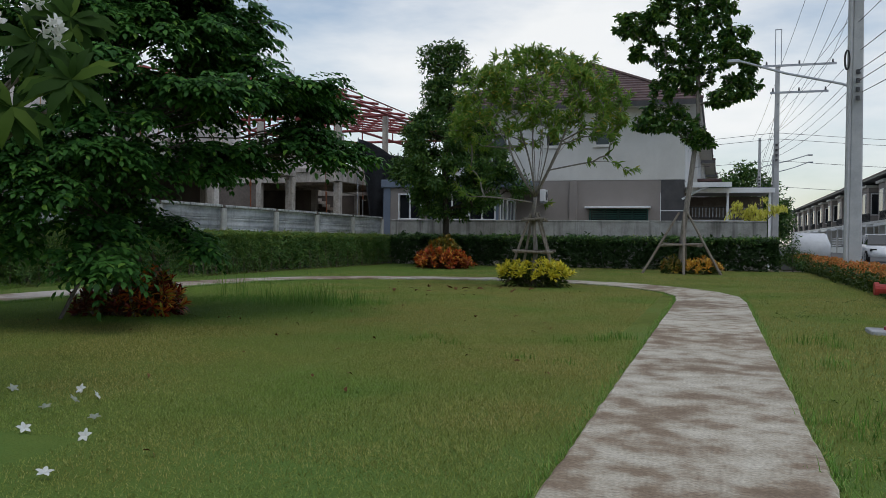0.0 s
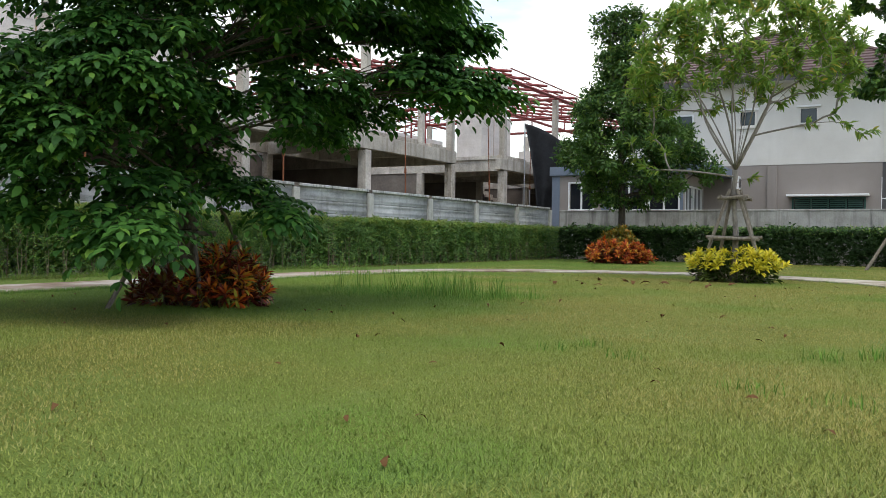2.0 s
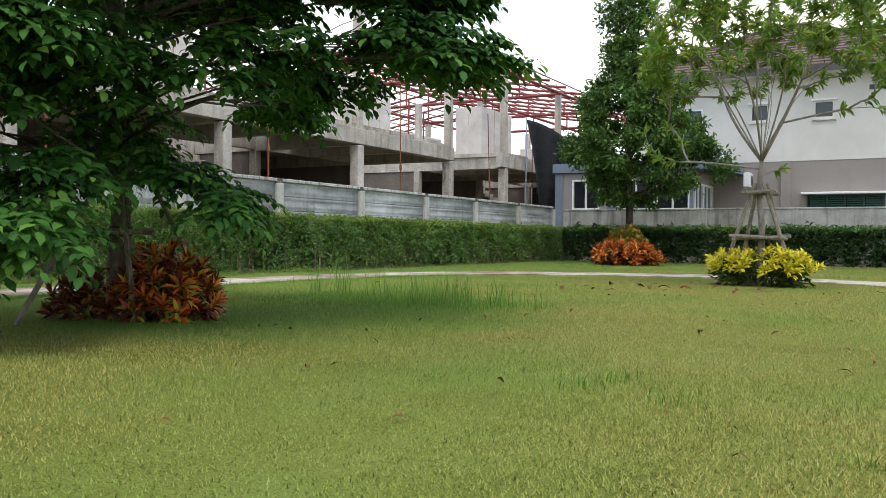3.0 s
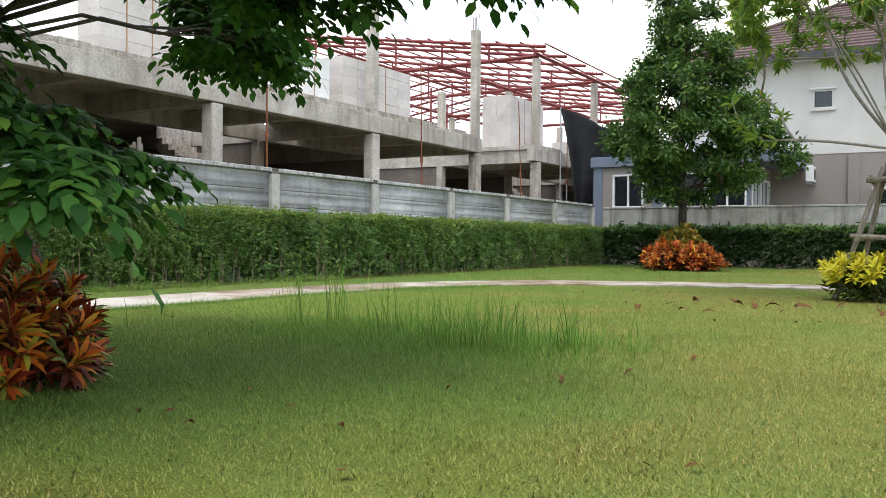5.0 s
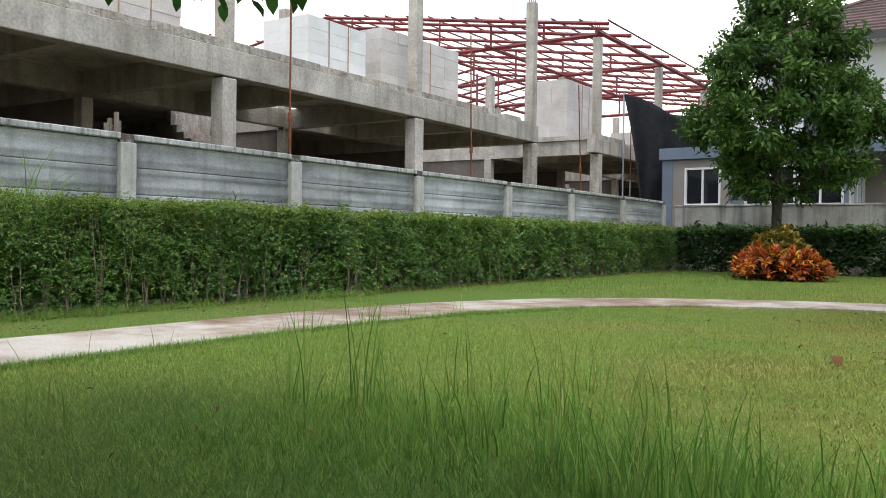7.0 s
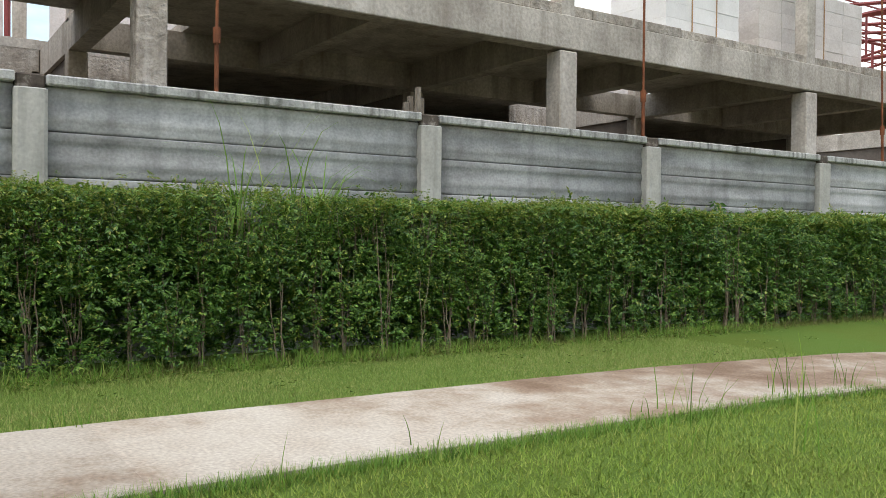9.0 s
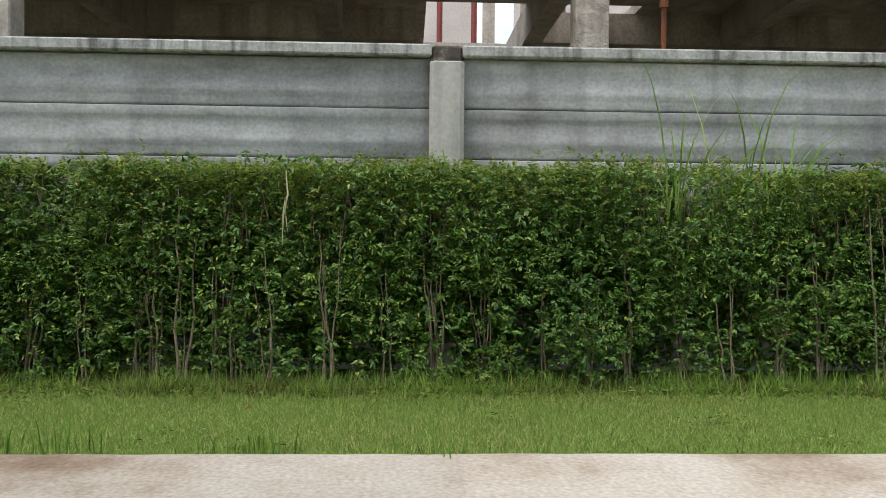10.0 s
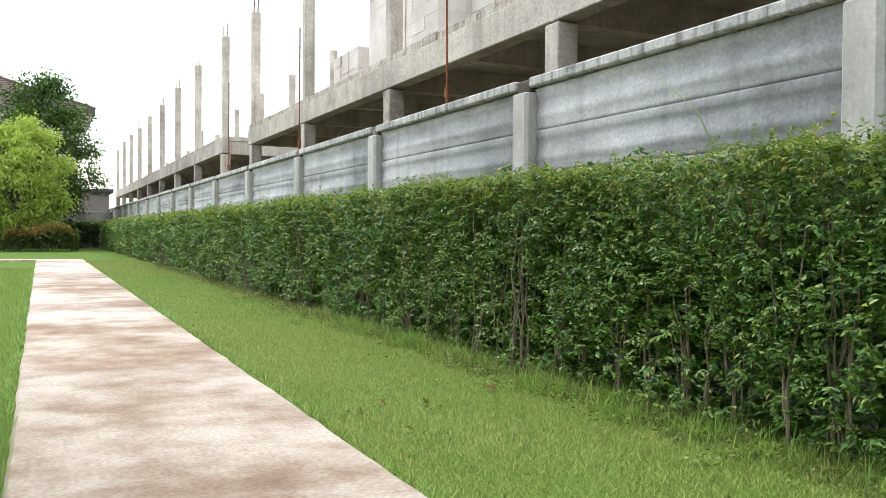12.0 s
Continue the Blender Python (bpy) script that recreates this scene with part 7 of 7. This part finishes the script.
# ---- frangipani at the start of the walk ----
def frangipani():
    """A thick-twigged tree of which one branch hangs into view: long leaf rosettes and white flowers. The rest of its
    crown is unseen and added to shade the lawn.
    """
    root = thing("frangipani_tree", (-5.2, 3.5, 0), "frangipani tree with long leaf rosettes and white flowers", "tree")
    # rings of rosettes out of view, added to throw soft shade on the lawn
    tips = [((-0.2 + r * math.cos(k * 1.1), -0.3 + r * math.sin(k * 1.1), z + 0.12 * (k % 4)), 1.0) for r, z in ((0.9, 2.6), (1.5, 2.3)) for k in range(11) if math.cos(k * 1.1) < 0.5]
    tips += [((1.54, 0.64, 1.95), 1.0), ((1.26, 0.66, 2.2), 1.0), ((1.24, 0.5, 1.78), 1.0), ((1.3, 0.9, 2.4), 1.0), ((0.2, 0.5, 2.7), 1.0), ((-0.3, 1.0, 2.4), 1.0), ((0.1, -0.8, 2.4), 1.0), ((0.9, -0.5, 2.5), 1.0)]
    bm = bmesh.new()
    tube(bm, wavy((0, 0, -0.05), (0.1, 0.1, 1.2), 4, 0.03), [0.085, 0.075, 0.07, 0.066, 0.06], 8)
    part("trunk", bm, M["pale_bark"], root, smooth=True)
    bm = bmesh.new()
    P, D, N, L = [], [], [], []
    fp, fd = [], []
    for t, s in tips:
        t = np.array(t)
        seen = t[0] > 1.2
        tube(bm, wavy((0.1, 0.1, 1.15), t - np.array([0.04, -0.05, 0.08]) if seen else t, 4, 0.03, sag=0.12 if seen else -0.4), [0.04, 0.03, 0.02, 0.014, 0.01], 6)
        ax = unit(np.array([0.5, -0.62, 0.12]) if seen else np.array([t[0] * 0.8, t[1] * 0.8, 0.55]))
        n = 26 if seen else 20
        a = rng.normal(size=(n, 3))
        a = unit(a - (a @ ax)[:, None] * ax)
        P.append(t - ax * rng.uniform(0, 0.08, (n, 1)))
        D.append(unit(a + ax * rng.uniform(-0.3, 0.75, (n, 1)) + np.array([0, 0, -0.25])))
        N.append(unit(ax - a * 0.3 + np.array([0, 0, 0.5])))
        L.append(rng.uniform(0.15, 0.31, n))
        for k in range(9 if seen else 4):
            c = t + (np.array([-0.1, 0.0, 0.27]) if seen else ax * 0.13) + rng.normal(0, 0.055, 3)
            dd = unit(ax + rng.normal(0, 0.6, 3))
            for j in range(5):
                u_ = unit(np.cross(dd, np.array([0.3, 0.2, 1.0])))
                v_ = np.cross(dd, u_)
                w_ = u_ * math.cos(1.2566 * j) + v_ * math.sin(1.2566 * j)
                fp.append(c)
                fd.append(unit(w_ + dd * 0.35))
    part("limb", bm, M["bark"], root, smooth=True)
    P, D, N, L = map(np.concatenate, (P, D, N, L))
    tagged(link_mesh("foliage", leaves("foliage", P, D, N, L, L * 0.3, fine="oval", droop=0.25), M["frangipani"], root), kind="stuff")
    fp, fd = np.array(fp), np.array(fd)
    tagged(link_mesh("blossom", leaves("blossom", fp, fd, np.roll(fd, 1, 0) + np.array([0, 0, 0.5]), 0.055, 0.034, fine=True), M["petal"], root), kind="stuff")


frangipani()


def fallen(name, at, kind_, size, label, category):
    root = thing(name, (at[0], at[1], 0.012), label, category, "litter on the lawn")
    tip = 0.9 if kind_ == "flower" else 0.35
    root.rotation_euler = (random.uniform(-tip, tip), random.uniform(-tip, tip), random.uniform(0, 6.28))
    if kind_ == "flower":
        a = np.arange(5) * 1.2566
        d = np.column_stack([np.cos(a), np.sin(a), np.full(5, 0.45)])
        link_mesh("petals", leaves("petals", np.zeros((5, 3)) + np.array([0, 0, 0.015]), d, np.array([[0, 0, 1.0]] * 5) - d * 0.2, size, size * 0.55, fine=True), M["petal"], root)
    else:
        d = np.array([[1, 0, 0.25]])
        me = leaves("blade", np.array([[-size / 2, 0, 0.01]]), d, np.array([[0, 0.3, 1.0]]), np.array([size]), np.array([size * 0.42]), fine=True, droop=0.5)
        link_mesh("blade", me, M["dead_leaf"], root)


for at in ((-3.72, 4.23), (-3.4, 3.52), (-3.93, 4.57), (-3.7, 4.4), (-4.34, 4.4), (-2.67, 2.88), (-3.23, 3.85), (-3.0, 3.52), (-3.68, 3.98)):
    fallen("fallen_flower", at, "flower", 0.042, "white frangipani flower fallen on the grass", "flower")
LITTER = random.Random(4)
for at in ((-5.93, 9.87), (-5.19, 10.41), (-5.8, 9.32), (-5.92, 9.27), (-6.3, 9.32), (-5.59, 9.23), (-4.87, 10.96), (-4.65, 11.36), (-4.51, 12.09), (-5.48, 9.65), (-4.24, 7.99), (-3.31, 8.02),
           (-3.25, 7.05), (-2.81, 5.64), (-2.05, 7.12), (-4.31, 7.83), (-2.34, 5.2), (-2.5, 3.34), (-4.7, 9.0), (-5.1, 9.5), (-11.63, 8.24), (-12.27, 8.14), (-11.83, 8.32)):
    fallen("fallen_leaf", at, "leaf", LITTER.uniform(0.05, 0.075), "curled brown dead leaf on the lawn", "leaf")
for k in range(90):
    at = (LITTER.uniform(-9.3, -1.2), LITTER.uniform(4.5, 20))
    fallen("fallen_leaf", at, "leaf", LITTER.uniform(0.03, 0.07), "curled brown dead leaf on the lawn", "leaf")
for k in range(16):
    fallen("fallen_leaf", (-5.2 + LITTER.uniform(-1.3, 1.6), 16.5 + LITTER.uniform(-0.9, 0.9)), "leaf", LITTER.uniform(0.1, 0.2), "dry fallen leaf on worn grass", "leaf")
for k in range(5):
    fallen("fallen_leaf", (LITTER.uniform(-12.4, -11.3), LITTER.uniform(2, 12)), "leaf", LITTER.uniform(0.03, 0.06), "small dry leaf on the verge", "leaf")

# ---- planting and trees further off ----
def shrub_strip(name, x0, x1, y0, y1, top, mat, under, label, density, size):
    root = thing(name, label=label, category="flower bed")
    n = int(density * (x1 - x0) * (y1 - y0))
    P = np.column_stack([rng.uniform(x0, x1, n), rng.uniform(y0, y1, n), np.zeros(n)])
    P[:, 2] = top * (0.8 + 0.25 * np.sin(P[:, 1] * 2.3 + P[:, 0] * 3) * 0.5 + rng.normal(0, 0.07, n)) * np.minimum(1, 0.55 + 2.2 * np.minimum(P[:, 0] - x0, x1 - P[:, 0]))
    d = unit(rng.normal(size=(n, 3)) + np.array([0, 0, 0.8]))
    tagged(link_mesh("blossom", leaves("blossom", P, d, unit(rng.normal(size=(n, 3)) + np.array([0, 0, 1.0])), size, size * 0.6), mat, root), kind="stuff")
    P2 = P.copy()
    P2[:, 2] *= rng.uniform(0.1, 0.9, n)
    edge = rng.random(n) < 0.5
    P2[edge, 0] = np.where(rng.random(edge.sum()) < 0.7, x0, x1) + rng.normal(0, 0.05, edge.sum())
    tagged(link_mesh("foliage", leaves("foliage", P2, unit(rng.normal(size=(n, 3)) + np.array([0, 0, 0.3])), unit(rng.normal(size=(n, 3)) + np.array([0, 0, 1.0])), size * 1.2, size * 0.6), under, root), kind="stuff")


shrub_strip("ixora_bed", 3.15, 4.3, 6.0, 44.0, 0.52, M["ixora"], M["croton_under"], "low bed of orange flowering ixora along the road", 480, 0.08)

lime = tree("lime_shrub", (1.4, 35.4), 2.2, 0.05, "drooping lime-yellow shrub behind the boundary wall", M["bark"], small_leaves(0.15, 0.36, 30, 1.8, 0.075, 0.4), M["gold_leaf"],
            [((-0.7, 0, 2.35), (0.45, 0.4, 0.4)), ((0, 0, 2.5), (0.4, 0.4, 0.4)), ((0.8, 0.1, 2.3), (0.5, 0.4, 0.35)), ((0.0, -0.2, 1.95), (0.3, 0.3, 0.3)), ((-0.25, 0.1, 2.1), (0.25, 0.25, 0.25))], 9, category="shrub")
tree("small_shrub", (2.6, 33.2), 0.8, 0.03, "small dark shrub at the end of the hedge", M["bark"], small_leaves(0.1, 0.45, 26, 0.2, 0.1), M["fir_leaf"],
     [((0, 0, 0.9), (0.45, 0.4, 0.4)), ((-0.3, 0.1, 0.5), (0.4, 0.4, 0.4)), ((0.3, 0, 0.4), (0.4, 0.4, 0.35))], 14, category="shrub")
FARTREE = ring_clumps([(2.6, 1.6, 6, 1.0, 0.7), (3.8, 1.9, 7, 1.1, 0.7), (5.0, 1.5, 6, 1.0, 0.7), (6.0, 0.7, 4, 0.9, 0.8)], 2)
for at, s in (((2.3, 78), 1.15), ((4.3, 84), 0.95), ((0.4, 90), 1.15), ((5.6, 110), 0.9), ((7.4, 118), 0.9)):
    t_ = tree("street_tree", at, 5.5, 0.16, "dark green tree beyond the houses", M["dark_bark"], small_leaves(0.36, 0.45, 11, 0.2, 0.25), M["fir_leaf"], FARTREE, 10)
    t_.scale = (s, s, s)
WEEP = ring_clumps([(1.05, 1.1, 6, 0.45, 0.5), (1.6, 1.3, 6, 0.55, 0.5), (2.3, 1.55, 8, 0.6, 0.5), (3.0, 1.4, 8, 0.6, 0.5), (3.7, 0.9, 6, 0.6, 0.5), (4.1, 0.3, 3, 0.5, 0.5)], 6)
pale = tree("pale_tree", (-9.35, -25.5), 3.9, 0.08, "light green tree with soft drooping branches", M["bark"], small_leaves(0.15, 0.42, 34, 0.5, 0.14, 0.8), M["lime_leaf"], WEEP, 12)
pale.scale = (1.12, 1.12, 1.15)
DARKEND = ring_clumps([(2.0, 1.5, 7, 0.9, 0.7), (3.2, 2.0, 8, 0.95, 0.7), (4.4, 1.9, 8, 0.95, 0.7), (5.6, 1.4, 7, 0.9, 0.7), (6.6, 0.7, 4, 0.8, 0.8)], 9)
tree("dark_tree", (-10.1, -28.6), 6.0, 0.13, "dense dark green tree near the end wall", M["dark_bark"], small_leaves(0.2, 0.42, 26, 0.2, 0.2), M["fir_leaf"], DARKEND, 12)
shrub_strip("bronze_bed", -11.4, -8.9, -24.4, -23.3, 1.0, M["brown_hedge"], M["croton_under"], "clipped bronze-leaved shrub bed near the end hedge", 900, 0.1)


# ---- street furniture and cars ----
def utility_pole(at, height, arms, label, lamp=0.0, r=0.16, arm_x=0.0, lamp_z=6.2):
    root = thing("utility_pole", (at[0], at[1], 0), label, "utility pole", "utility poles along the road")
    bm = bmesh.new()
    vs0 = [bm.verts.new((sx * r, sy * r * 0.8, -0.3)) for sx, sy in ((-1, -1), (1, -1), (1, 1), (-1, 1))]
    vs1 = [bm.verts.new((sx * r * 0.6, sy * r * 0.5, height)) for sx, sy in ((-1, -1), (1, -1), (1, 1), (-1, 1))]
    for k in range(4):
        bm.faces.new((vs0[k], vs0[(k + 1) % 4], vs1[(k + 1) % 4], vs1[k]))
    bm.faces.new(vs1)
    bmesh.ops.bevel(bm, geom=[e for e in bm.edges if abs(e.verts[0].co.z - e.verts[1].co.z) > 1], offset=0.03, segments=1, affect="EDGES")
    part("shaft", bm, M["pole"], root)
    for z, half in arms:
        arm = part("cross_arm", boxes((arm_x - half, arm_x + half, -0.12, -0.04, z - 0.05, z + 0.05)), M["galvanised"], root)
        for k in range(3):
            x = arm_x - half * 0.9 + half * 0.9 * k
            part("insulator", tubes(([(x, -0.08, z + 0.052), (x, -0.08, z + 0.22)], [0.05, 0.035]), sides=8), M["dark_tile"], arm)
    for k in range(4):
        part("insulator_spool", tubes(([(0, -0.2, 5.9 - 0.25 * k), (0, -0.2, 6.02 - 0.25 * k)], 0.06), sides=8), M["dark_tile"], root)
    if lamp:
        arm = part("lamp_arm", tubes(([(0, 0, lamp_z), (0.03 * lamp, -0.05, lamp_z + 0.45), (0.12 * lamp, -0.06, lamp_z + 0.6), (lamp * 0.6, -0.2, lamp_z + 0.95), (lamp, -0.3, lamp_z + 1.35)], 0.035), sides=7), M["galvanised"], root)
        part("lamp_head", boxes((lamp - 0.35 if lamp < 0 else lamp, lamp if lamp < 0 else lamp + 0.35, -0.4, -0.2, lamp_z + 1.3, lamp_z + 1.4), bevel=0.02), M["galvanised"], arm)
    return root


def cable(a, b, sag, r=0.012):
    root = thing("overhead_cable", label="black overhead cable sagging between poles", category="cable", group="overhead cables")
    a, b = Vector(a), Vector(b)
    pts = [a.lerp(b, k / 10) - Vector((0, 0, sag * 4 * (k / 10) * (1 - k / 10))) for k in range(11)]
    part("wire", tubes((pts, r), sides=4), M["cable"], root)


utility_pole((3.75, 27.0), 11.5, [(10.6, 1.0)], "tall grey concrete utility pole with lamp arm", lamp=-3.2, r=0.19, lamp_z=5.05)
part_pipe = scene.objects["utility_pole"]
part("conduit", tubes(([(-0.24, -0.1, -0.1), (-0.2, -0.1, 9.0)], 0.07), sides=8), M["pole"], part_pipe)
part("cable_coil", tubes(([(-0.3 + 0.06 * math.cos(t), -0.25, 6.3 + 0.28 * math.sin(t)) for t in np.linspace(0, 6.28, 15)], 0.03), sides=5), M["cable"], part_pipe)
utility_pole((2.75, 46.0), 9.9, [(9.95, 1.7), (8.6, 1.35)], "concrete utility pole with two steel cross arms", r=0.17, arm_x=1.0)
twin = thing("pole_extension", (2.75, 46.0, 9.9), "two steel bars standing on a utility pole", "pole top")
part("bar", boxes((-0.14, -0.1, -0.03, 0.03, 0, 1.9)), M["galvanised"], twin)
part("bar", boxes((0.14, 0.18, -0.03, 0.03, 0, 1.9)), M["galvanised"], twin)
part("tie", boxes((-0.14, 0.18, -0.02, 0.02, 1.86, 1.9)), M["galvanised"], twin)
utility_pole((2.9, 68.0), 8.9, [], "distant concrete utility pole with a lamp arm", lamp=3.3, r=0.15)
utility_pole((4.2, 74.0), 8.2, [], "distant concrete pole with a lamp arm", lamp=2.6, r=0.13)
for dx, z, sag in ((-0.5, 10.2, 0.6), (0.0, 10.25, 0.6), (0.6, 10.2, 0.6), (0.0, 8.9, 0.5), (0.1, 8.0, 0.5), (0.0, 7.4, 0.5), (0.05, 6.6, 0.6), (0.0, 6.0, 0.6), (0.0, 5.7, 0.6), (0.1, 5.4, 0.7)):
    up_z = z + (0.55 if z > 10 else 0)
    cable((3.75 + dx * 1.3, 26.9, up_z), (2.75 + (1.2 + dx * 2 if z > 8.5 else 0.0), 45.9, min(z, 10.1)), sag * 0.3, 0.009)
    cable((2.75 + (1.2 + dx * 2 if z > 8.5 else 0.0), 45.9, min(z, 10.1)), (2.9 + dx, 68.0, z * 0.86), sag * 0.5, 0.009)
    cable((3.75 + dx * 1.3, 26.9, up_z), (6.5 + dx * 1.3, -16.0, z + 0.4), sag)
for z in (6.6, 6.3, 5.2, 3.9):
    cable((2.75, 46, z), (-30, 62, z + 0.8), 0.5, 0.01)
    cable((2.75, 46, z), (40, 60, z + 0.3), 0.6, 0.01)


def hydrant():
    root = thing("fire_hydrant", (1.98, 10.9, 0), "red painted fire hydrant on a concrete pad", "hydrant")
    part("pad", boxes((-0.3, 0.3, -0.25, 0.25, -0.02, 0.05), bevel=0.01), M["pole"], root, "small concrete pad")
    part("barrel", tubes(([(0, 0, 0.05), (0, 0, 0.72)], 0.085), sides=16), M["hydrant"], root)
    part("foot_flange", tubes(([(0, 0, 0.05), (0, 0, 0.085)], 0.14), sides=16), M["hydrant"], root)
    part("bonnet", tubes(([(0, 0, 0.72), (0, 0, 0.76), (0, 0, 0.82), (0, 0, 0.85)], [0.12, 0.12, 0.07, 0.02]), sides=16), M["hydrant"], root)
    part("outlet", tubes(([(-0.2, 0, 0.52), (0.2, 0, 0.52)], 0.055), sides=12), M["hydrant"], root)
    part("outlet_cap", tubes(([(-0.25, 0, 0.52), (-0.2, 0, 0.52)], 0.075), sides=12), M["hydrant"], root)
    part("outlet_cap", tubes(([(0.2, 0, 0.52), (0.25, 0, 0.52)], 0.075), sides=12), M["hydrant"], root)


hydrant()


def lofted(bm, sections):
    """A closed skin through cross-sections of equal point count."""
    rings = [[bm.verts.new(p) for p in s] for s in sections]
    n = len(rings[0])
    for a, b in zip(rings, rings[1:]):
        for k in range(n):
            bm.faces.new((a[k], a[(k + 1) % n], b[(k + 1) % n], b[k]))
    bm.faces.new(rings[0][::-1])
    bm.faces.new(rings[-1])
    bmesh.ops.recalc_face_normals(bm, faces=bm.faces)


def car_section(y, half, z0, z1, roof_half, z2):
    return [(-half, y, z0), (-half, y, z1 - 0.1), (-half + 0.05, y, z1), (-roof_half, y, z2 - 0.06), (-roof_half + 0.1, y, z2), (roof_half - 0.1, y, z2), (roof_half, y, z2 - 0.06), (half - 0.05, y, z1), (half, y, z1 - 0.1), (half, y, z0)]


def covered_car():
    root = thing("covered_car", (4.95, 52.5, 0.1), "parked car under a grey dust cover", "car")
    bm = bmesh.new()
    rows_ = [(-2.2, 0.75, 0.95, 0.7, 1.0), (-2.05, 0.9, 1.0, 0.75, 1.25), (-1.5, 0.95, 1.05, 0.75, 1.52), (0.3, 0.95, 1.05, 0.75, 1.54), (1.0, 0.94, 1.0, 0.75, 1.25), (2.1, 0.88, 0.95, 0.7, 1.0), (2.3, 0.7, 0.8, 0.55, 0.85)]
    lofted(bm, [car_section(y, hw, 0.12, zs, rh, zt) for y, hw, zs, rh, zt in rows_])
    part("cover", bm, M["cover"], root, smooth=True)
    for x in (-0.85, 0.85):
        for y in (-1.4, 1.4):
            part("tyre", tubes(([(x - 0.09, y, 0.31), (x + 0.09, y, 0.31)], 0.31), sides=16), M["rubber"], root)


covered_car()


def white_car(at, spin):
    root = thing("parked_car", (*at, 0.1), "white parked hatchback with dark windows", "car")
    root.rotation_euler = (0, 0, radians(spin))
    bm = bmesh.new()
    lofted(bm, [[(-h_, y, 0.3), (-h_ - 0.02, y, zs * 0.6), (-h_ + 0.03, y, zs), (h_ - 0.03, y, zs), (h_ + 0.02, y, zs * 0.6), (h_, y, 0.3)] for y, h_, zs in
                ((-2.0, 0.7, 0.7), (-1.8, 0.82, 0.92), (-0.5, 0.85, 0.95), (0.8, 0.85, 0.92), (1.7, 0.8, 0.8), (2.0, 0.68, 0.62))])
    part("body", bm, M["car_paint"], root, smooth=True)
    bm = bmesh.new()
    lofted(bm, [[(-a, y, 0.9), (-b, y, z), (b, y, z), (a, y, 0.9)] for y, a, b, z in ((-1.85, 0.76, 0.62, 1.1), (-1.45, 0.78, 0.6, 1.42), (0.1, 0.78, 0.6, 1.46), (1.05, 0.78, 0.7, 0.95))])
    part("cabin_glass", bm, M["glass"], root)
    part("roof_panel", boxes((-0.6, 0.6, -1.4, 0.1, 1.445, 1.49), bevel=0.02), M["car_paint"], root)
    for x in (-0.7, 0.7):
        for y0, y1 in ((-1.5, -1.42), (-0.45, -0.38)):
            part("pillar", boxes((x - 0.06, x + 0.06, y0, y1, 0.92, 1.45)), M["car_paint"], root)
    for x in (-0.8, 0.8):
        for y in (-1.25, 1.25):
            w = part("wheel", tubes(([(x - 0.1, y, 0.31), (x + 0.1, y, 0.31)], 0.31), sides=18), M["rubber"], root)
            part("rim", tubes(([(x - 0.105, y, 0.31), (x + 0.105, y, 0.31)], 0.19), sides=14), M["galvanised"], w)
    for x in (-0.62, 0.62):
        part("headlight", boxes((x - 0.16, x + 0.16, 1.8, 1.97, 0.58, 0.72), bevel=0.02), M["glass"], root)
        part("tail_light", boxes((x - 0.1, x + 0.1, -2.0, -1.9, 0.65, 0.85), bevel=0.02), M["hydrant"], root)
    part("bumper", boxes((-0.75, 0.75, -2.08, -1.95, 0.32, 0.52), bevel=0.03), M["car_paint"], root)


white_car((8.35, 51.0), 180)
white_car((6.5, 67.0), 0)
